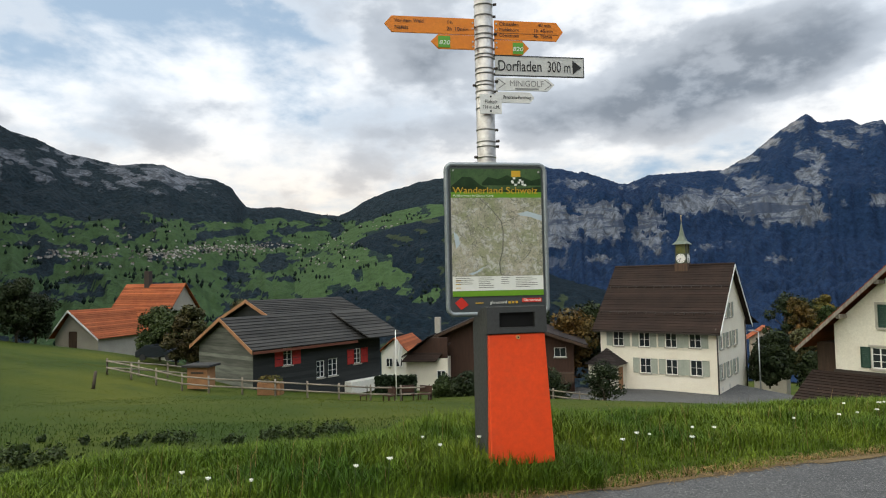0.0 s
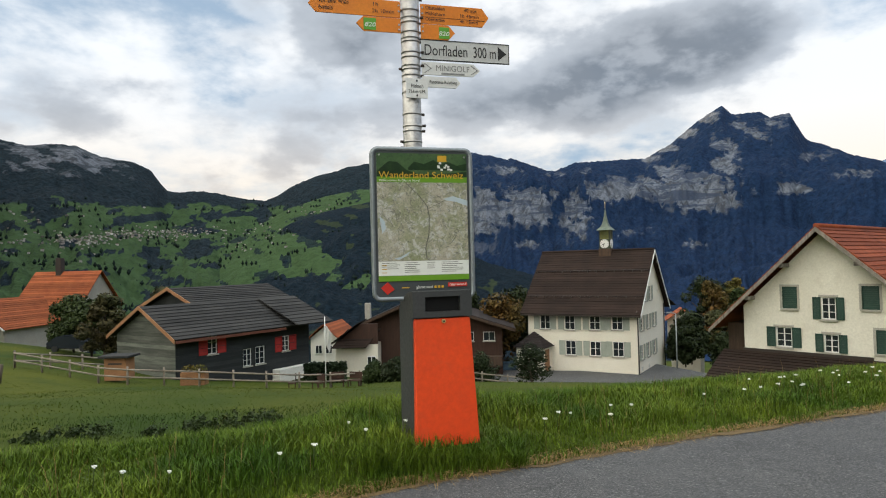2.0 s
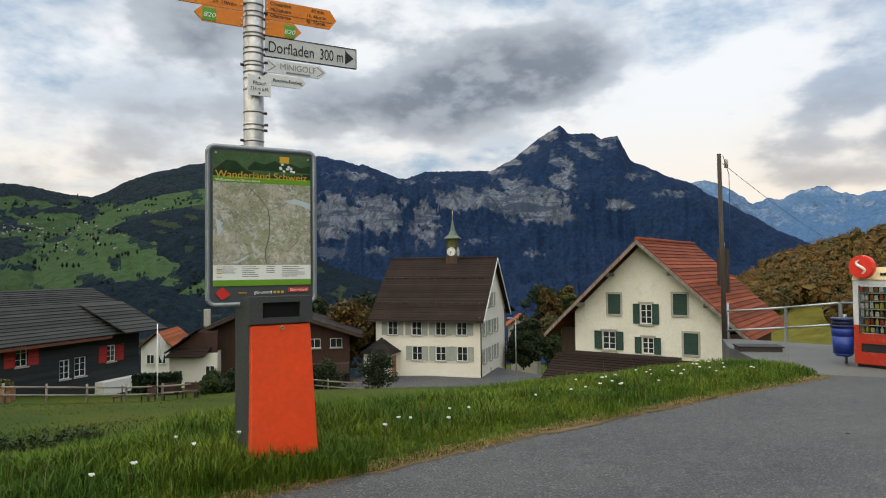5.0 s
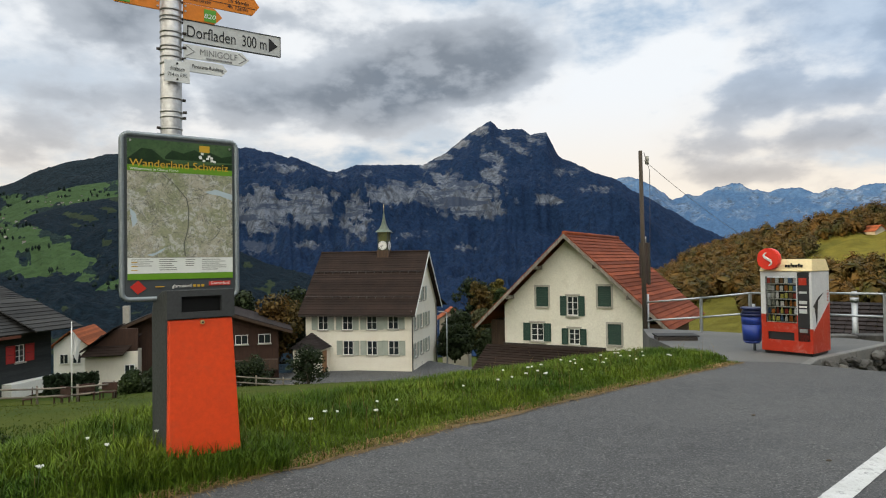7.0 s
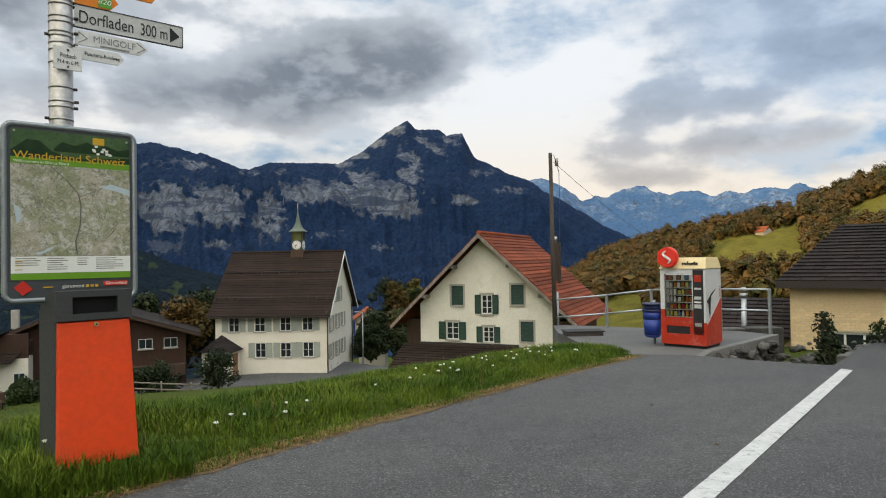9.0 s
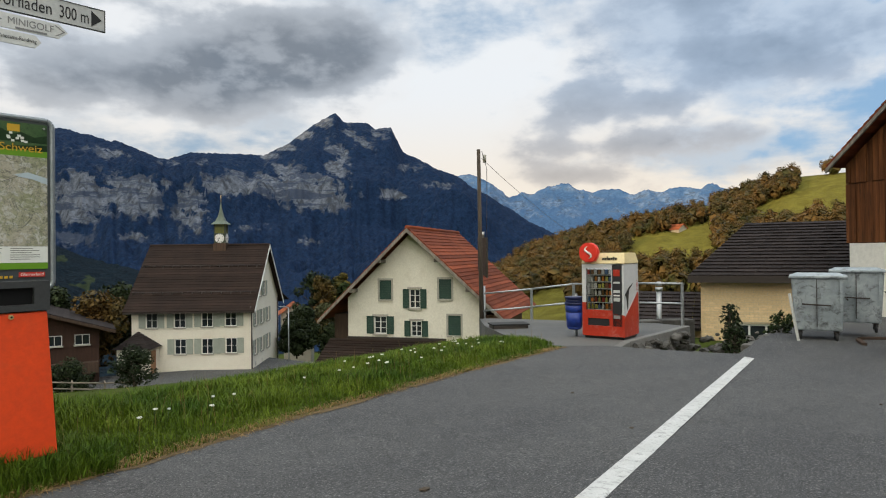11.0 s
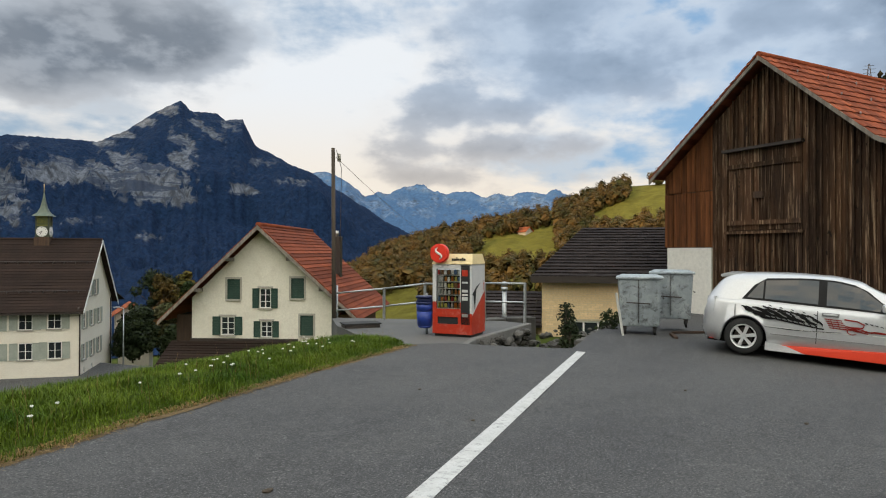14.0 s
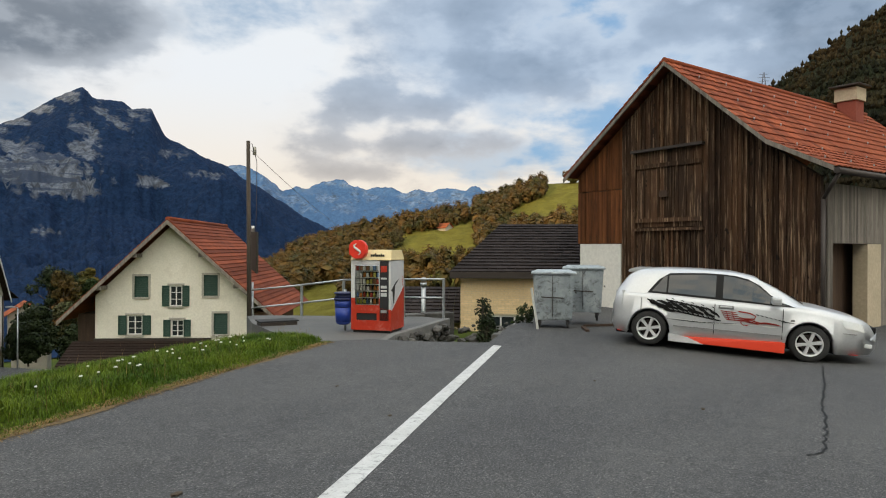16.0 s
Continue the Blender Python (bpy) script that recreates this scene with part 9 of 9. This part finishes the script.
def hedge():
    rng = np.random.default_rng(12)
    for (x0, x1, y, hh) in ((-8.7, -5.4, 53.0, 1.5), (1.5, 6.5, 56.0, 1.6)):
        zz = float(ground_z(x0, y))
        n = 3500
        p = np.stack([rng.uniform(x0, x1, n), y + rng.uniform(-0.6, 0.6, n), zz + rng.uniform(0, hh, n)], -1)
        p[: n // 2, 1] = y - 0.6 + rng.normal(scale=0.05, size=n // 2)
        u = rng.normal(size=(n, 3))
        u /= np.linalg.norm(u, axis=1, keepdims=True)
        w = np.cross(u, rng.normal(size=(n, 3)))
        w /= np.linalg.norm(w, axis=1, keepdims=True)
        ob = quads_mesh("hedge", np.stack([p - u * 0.14, p - w * 0.09, p + u * 0.14, p + w * 0.09], 1), M["hedge_leaf"])
        tagged(ob, "clipped dark green hedge", "hedge", kind="stuff")


hedge()


# ---- grass ----
def blades(rng, x, y, height, width, lean=0.35):
    """Bent blades of two quads each."""
    n = len(x)
    z = ground_z(x, y)
    a = rng.uniform(0, 2 * math.pi, n)
    d = np.stack([np.cos(a), np.sin(a), 0 * a], -1)
    side_ = np.stack([-np.sin(a), np.cos(a), 0 * a], -1)
    h = (height * rng.uniform(0.5, 1.25, n))[:, None]
    w = (width * rng.uniform(0.7, 1.3, n))[:, None]
    ln = rng.uniform(0.1, lean * 2, n)[:, None]
    p0 = np.stack([x, y, z - 0.02], -1)
    up = np.array([0, 0, 1.0])
    p1 = p0 + up * h * 0.6 + d * h * ln * 0.3
    p2 = p0 + up * h * (1 - 0.25 * ln) + d * h * ln
    q1 = np.stack([p0 - side_ * w, p0 + side_ * w, p1 + side_ * w * 0.8, p1 - side_ * w * 0.8], 1)
    q2 = np.stack([p1 - side_ * w * 0.8, p1 + side_ * w * 0.8, p2 + side_ * w * 0.1, p2 - side_ * w * 0.1], 1)
    return np.concatenate([q1, q2])


M["blade"] = leaf("blade", (0.034, 0.074, 0.005), (0.110, 0.152, 0.013), big=0.9)
M["blade_mown"] = leaf("blade_mown", (0.018, 0.042, 0.005), (0.044, 0.072, 0.008), big=0.25)
M["blade_far"] = leaf("blade_far", (0.036, 0.066, 0.006), (0.098, 0.106, 0.012), big=0.07, vary=0.25)
M["blade_dry"] = leaf("blade_dry", (0.24, 0.155, 0.06), (0.17, 0.115, 0.045), big=2)
M["petal"] = plain("petal", (0.78, 0.78, 0.72), 0.6)


def grass():
    rng = np.random.default_rng(77)

    def scatter(n, x0, x1, d0, d1, power=1.0):
        x = rng.uniform(x0, x1, n)
        d = d0 + (d1 - d0) * rng.uniform(0, 1, n) ** power
        return x, edge_y(x) + d / 0.9

    clump = lambda x, y: np.array([0.62 + 0.55 * noise.noise(Vector((a * 1.1, b * 1.1, 0))) + 0.3 * noise.noise(Vector((a * 4, b * 4, 5))) for a, b in zip(x, y)])
    x, y = scatter(135000, -5.0, 9.5, 0.0, 3.2)
    k = ~((x > 8.6) & (y > 9.6 + (9.5 - x)))
    x, y = x[k], y[k]
    fall = np.clip((y - edge_y(x)) / 0.6, 0.45, 1)
    q = blades(rng, x, y, (0.17 + 0.08 * np.exp(-(((x - 0.1) / 1.2) ** 2))) * clump(x, y) * fall + 0.03, 0.0042)
    tagged(quads_mesh("verge_grass", q, M["blade"]), "tall uncut green grass on the verge", "grass", kind="stuff")
    x, y = rng.uniform(-0.35, 0.95, 2600), rng.uniform(4.93, 5.2, 2600) + 0.05
    y = y + 0.28 * (x - 0.2)
    tagged(quads_mesh("bin_grass", blades(rng, x, y, 0.19 + 0 * x, 0.0042), M["blade"]), "tufts of uncut grass round the litter bin", "grass", kind="stuff")
    x, y = scatter(70000, -24, 12, 2.6, 16, 1.4)
    tagged(quads_mesh("meadow_grass", blades(rng, x, y, 0.085 * (0.4 + clump(x, y)), 0.008), M["blade_mown"]), "grass of the near meadow", "grass", kind="stuff")
    x, y = rng.uniform(-48, 16, 70000), rng.uniform(14, 50, 70000)
    k = y > edge_y(np.minimum(x, 9.6)) + 8
    x, y = x[k], y[k]
    tagged(quads_mesh("far_grass", blades(rng, x, y, 0.055 * (0.4 + clump(x * 0.3, y * 0.3)), 0.016), M["blade_far"]), "short grass of the far meadow", "grass", kind="stuff")
    x, y = scatter(20000, -5, 9.4, -0.08, 0.14, 0.7)
    tagged(quads_mesh("dry_grass", blades(rng, x, y, 0.075 + 0 * x, 0.0035, 1.4), M["blade_dry"]), "dry straw along the asphalt edge", "grass", kind="stuff")
    x, y = scatter(380, -5, 9.4, 0.15, 1.6)
    tagged(quads_mesh("seed_stalks", blades(rng, x, y, 0.34 + 0 * x, 0.0017, 0.3), M["blade_dry"]), "thin pale seed stalks in the verge", "grass", kind="stuff")
    # low weeds in rows on the meadow
    out = []
    for _ in range(110):
        t = rng.uniform()
        cx, cy = -9 + 12 * t + rng.normal(scale=0.8), 13 + 6.0 * t + rng.normal(scale=0.7)
        if rng.uniform() < 0.35:
            cx, cy = -9.5 + rng.normal(scale=1.6), 10.6 + rng.normal(scale=0.7)
        s = rng.uniform(0.06, 0.24)
        c = np.array([cx, cy, float(ground_z(cx, cy)) + s * 0.5])
        out.append(leaf_cloud(rng, 110, [(0, 0, 0, s, s, s * 0.8), (s * 0.6, 0, s * 0.5, s * 0.5, s * 0.5, s * 0.7), (-s * 0.7, s, 0, s * 0.5, s * 0.5, s * 0.5)], 0.035) + c)
    tagged(quads_mesh("weeds", np.concatenate(out), M["leaf_green"]), "dark leafy weeds in the meadow", "weeds", kind="stuff")
    # flower heads
    rnd = random.Random(15)
    heads = [(1.2, 0.5), (1.35, 0.55), (-0.9, 0.35), (-1.6, 0.6), (-2.1, 0.9), (4.1, 0.9), (4.3, 0.8), (4.45, 0.95), (4.6, 0.7), (5.4, 1.0), (5.6, 1.1), (5.9, 0.7), (6.6, 1.0), (3.2, 0.8), (0.5, 1.4), (7.2, 0.9)]
    heads += [(rnd.uniform(3.6, 7.6), rnd.uniform(0.5, 1.5)) for _ in range(22)] + [(rnd.uniform(-3.2, 2.5), rnd.uniform(0.3, 1.4)) for _ in range(10)]
    for i, (x, d) in enumerate(heads):
        y = float(edge_y(np.array(x))) + d
        z = float(ground_z(x, y))
        h = thing("wild_flower", "white umbel flower in the verge grass", "flower", pose(x, y, z), "white flowers in the verge")
        hh = 0.16 + 0.10 * ((i * 7) % 5) / 5
        part("stem", tubes(((0, 0, -0.02), (0.02, 0, hh), 0.003), n=5), M["leaf_green"], h)
        bm = bmesh.new()
        size = rnd.uniform(0.010, 0.024)
        for k in range(16):
            a, r = k * 2.4, size * math.sqrt(k / 16)
            c = Vector((0.02 + r * math.cos(a), r * math.sin(a), hh + 0.006 * math.sin(k * 1.7)))
            e = 0.0036
            box(bm, c.x - e, c.x + e, c.y - e, c.y + e, c.z, c.z + 0.006)
        part("umbel", bm, M["petal"], h)


grass()


def pylon():
    p = back_wood.at_elevation(82.0, 12.0)
    h = thing("power_pylon", "distant lattice power pylon on the slope", "pylon", pose(p.x * 0.9, p.y * 0.9, p.z * 0.9 - 2))
    H = 22.0
    legs = [(-1, -1), (1, -1), (1, 1), (-1, 1)]
    w = lambda t: 2.2 * (1 - t) + 0.35
    for sx, sy in legs:
        part("leg", tubes(((sx * w(0), sy * w(0), 0), (sx * w(1), sy * w(1), H), 0.16), n=5), M["gutter"], h)
    bm = bmesh.new()
    for i in range(9):
        t0, t1 = i / 9, (i + 1) / 9
        for (ax, ay), (bx, by) in zip(legs, legs[1:] + legs[:1]):
            tube(bm, (ax * w(t0), ay * w(t0), H * t0), (bx * w(t1), by * w(t1), H * t1), 0.09, 0.09, 4, False)
    part("lattice", bm, M["gutter"], h)
    for z, l in ((H * 0.66, 4.2), (H * 0.8, 5.0), (H * 0.93, 3.6)):
        part("cross_arm", tubes(((-l * 0.4, l * 0.9, z), (l * 0.4, -l * 0.9, z), 0.16), n=5), M["gutter"], h)


pylon()

# ---- roof tiles of the barn, laid singly ----
def barn_tiles():
    tw, th = 0.27, 0.36
    bm = bmesh.new()
    n = 5
    for i in range(n):
        t0, t1 = i / n, (i + 1) / n
        f = lambda t: 0.028 * math.sin(math.pi * t) ** 1.3
        x0, x1 = tw * t0, tw * t1
        hexa(bm, [(x0, 0, f(t0)), (x1, 0, f(t1)), (x1, th * 1.1, f(t1) - 0.03), (x0, th * 1.1, f(t0) - 0.03), (x0, 0, f(t0) + 0.022), (x1, 0, f(t1) + 0.022), (x1, th * 1.1, f(t1) - 0.012), (x0, th * 1.1, f(t0) - 0.012)])
    me = bpy.data.meshes.new("tile")
    bm.to_mesh(me)
    me.materials.append(M["tile_piece"])
    co = np.array([v.co for v in bm.verts])
    faces = np.array([[v.index for v in f.verts] for f in bm.faces])
    bm.free()
    X0, X1, AX, A = -1.82, 5.83, 1.8, 7.2
    segs = (((X1 + 0.53, 3.76), (4.76, 4.57)), ((4.76, 4.57), (AX, A)))
    rnd = random.Random(7)
    count, rest, base = 0, [], 0
    rows = []
    for (xa, za), (xb, zb) in segs:
        a, b = Vector((xa, 0, za)), Vector((xb, 0, zb))
        up = (b - a)
        k = max(1, round(up.length / th))
        for i in range(k):
            rows.append((a + up * (i / k), up.normalized()))
    cols = int(13.0 / tw)
    for r, (p, up) in enumerate(rows):
        for c in range(cols):
            y = -0.37 + c * tw
            nrm = up.cross(Vector((0, 1, 0)))
            if nrm.z < 0:
                nrm = -nrm
            e = Vector((0, 1, 0))
            rot = Matrix((e, up, nrm)).transposed().to_4x4()
            m = Matrix.Translation(p + e * y + nrm * (0.03 + rnd.uniform(0, 0.008))) @ rot @ Matrix.Rotation(rnd.uniform(-0.015, 0.015), 4, "Z")
            if count < 300 and c < 18:
                shared("tile", me, BARN, m)
                count += 1
            else:
                mm = np.array(m)
                q = co @ mm[:3, :3].T + mm[:3, 3]
                rest.append(q[faces].reshape(-1, 3))
    ob = quads_mesh("tiling", np.concatenate(rest), M["tile_joined"], BARN)
    tagged(ob, kind="stuff")
    # snow hooks
    bm = bmesh.new()
    for r in range(2, len(rows), 3):
        p, up = rows[r]
        for c in range(3, cols, 5):
            q = p + Vector((0, -0.37 + c * tw + (r % 2) * 0.6, 0)) + Vector((0.05, 0, 0.1))
            box(bm, q.x - 0.02, q.x + 0.01, q.y - 0.01, q.y + 0.01, q.z - 0.08, q.z - 0.01)
    tagged(part("snow_hooks", bm, M["steel"], BARN), kind="stuff")


M["tile_joined"] = surface("tile_joined", (0.20, 0.050, 0.024), (0.28, 0.078, 0.034), 1.2, 14, 0.9, bump=0.3, spec=0.15, dirt=(0.11, 0.045, 0.028), dirt_amount=0.7)
barn_tiles()
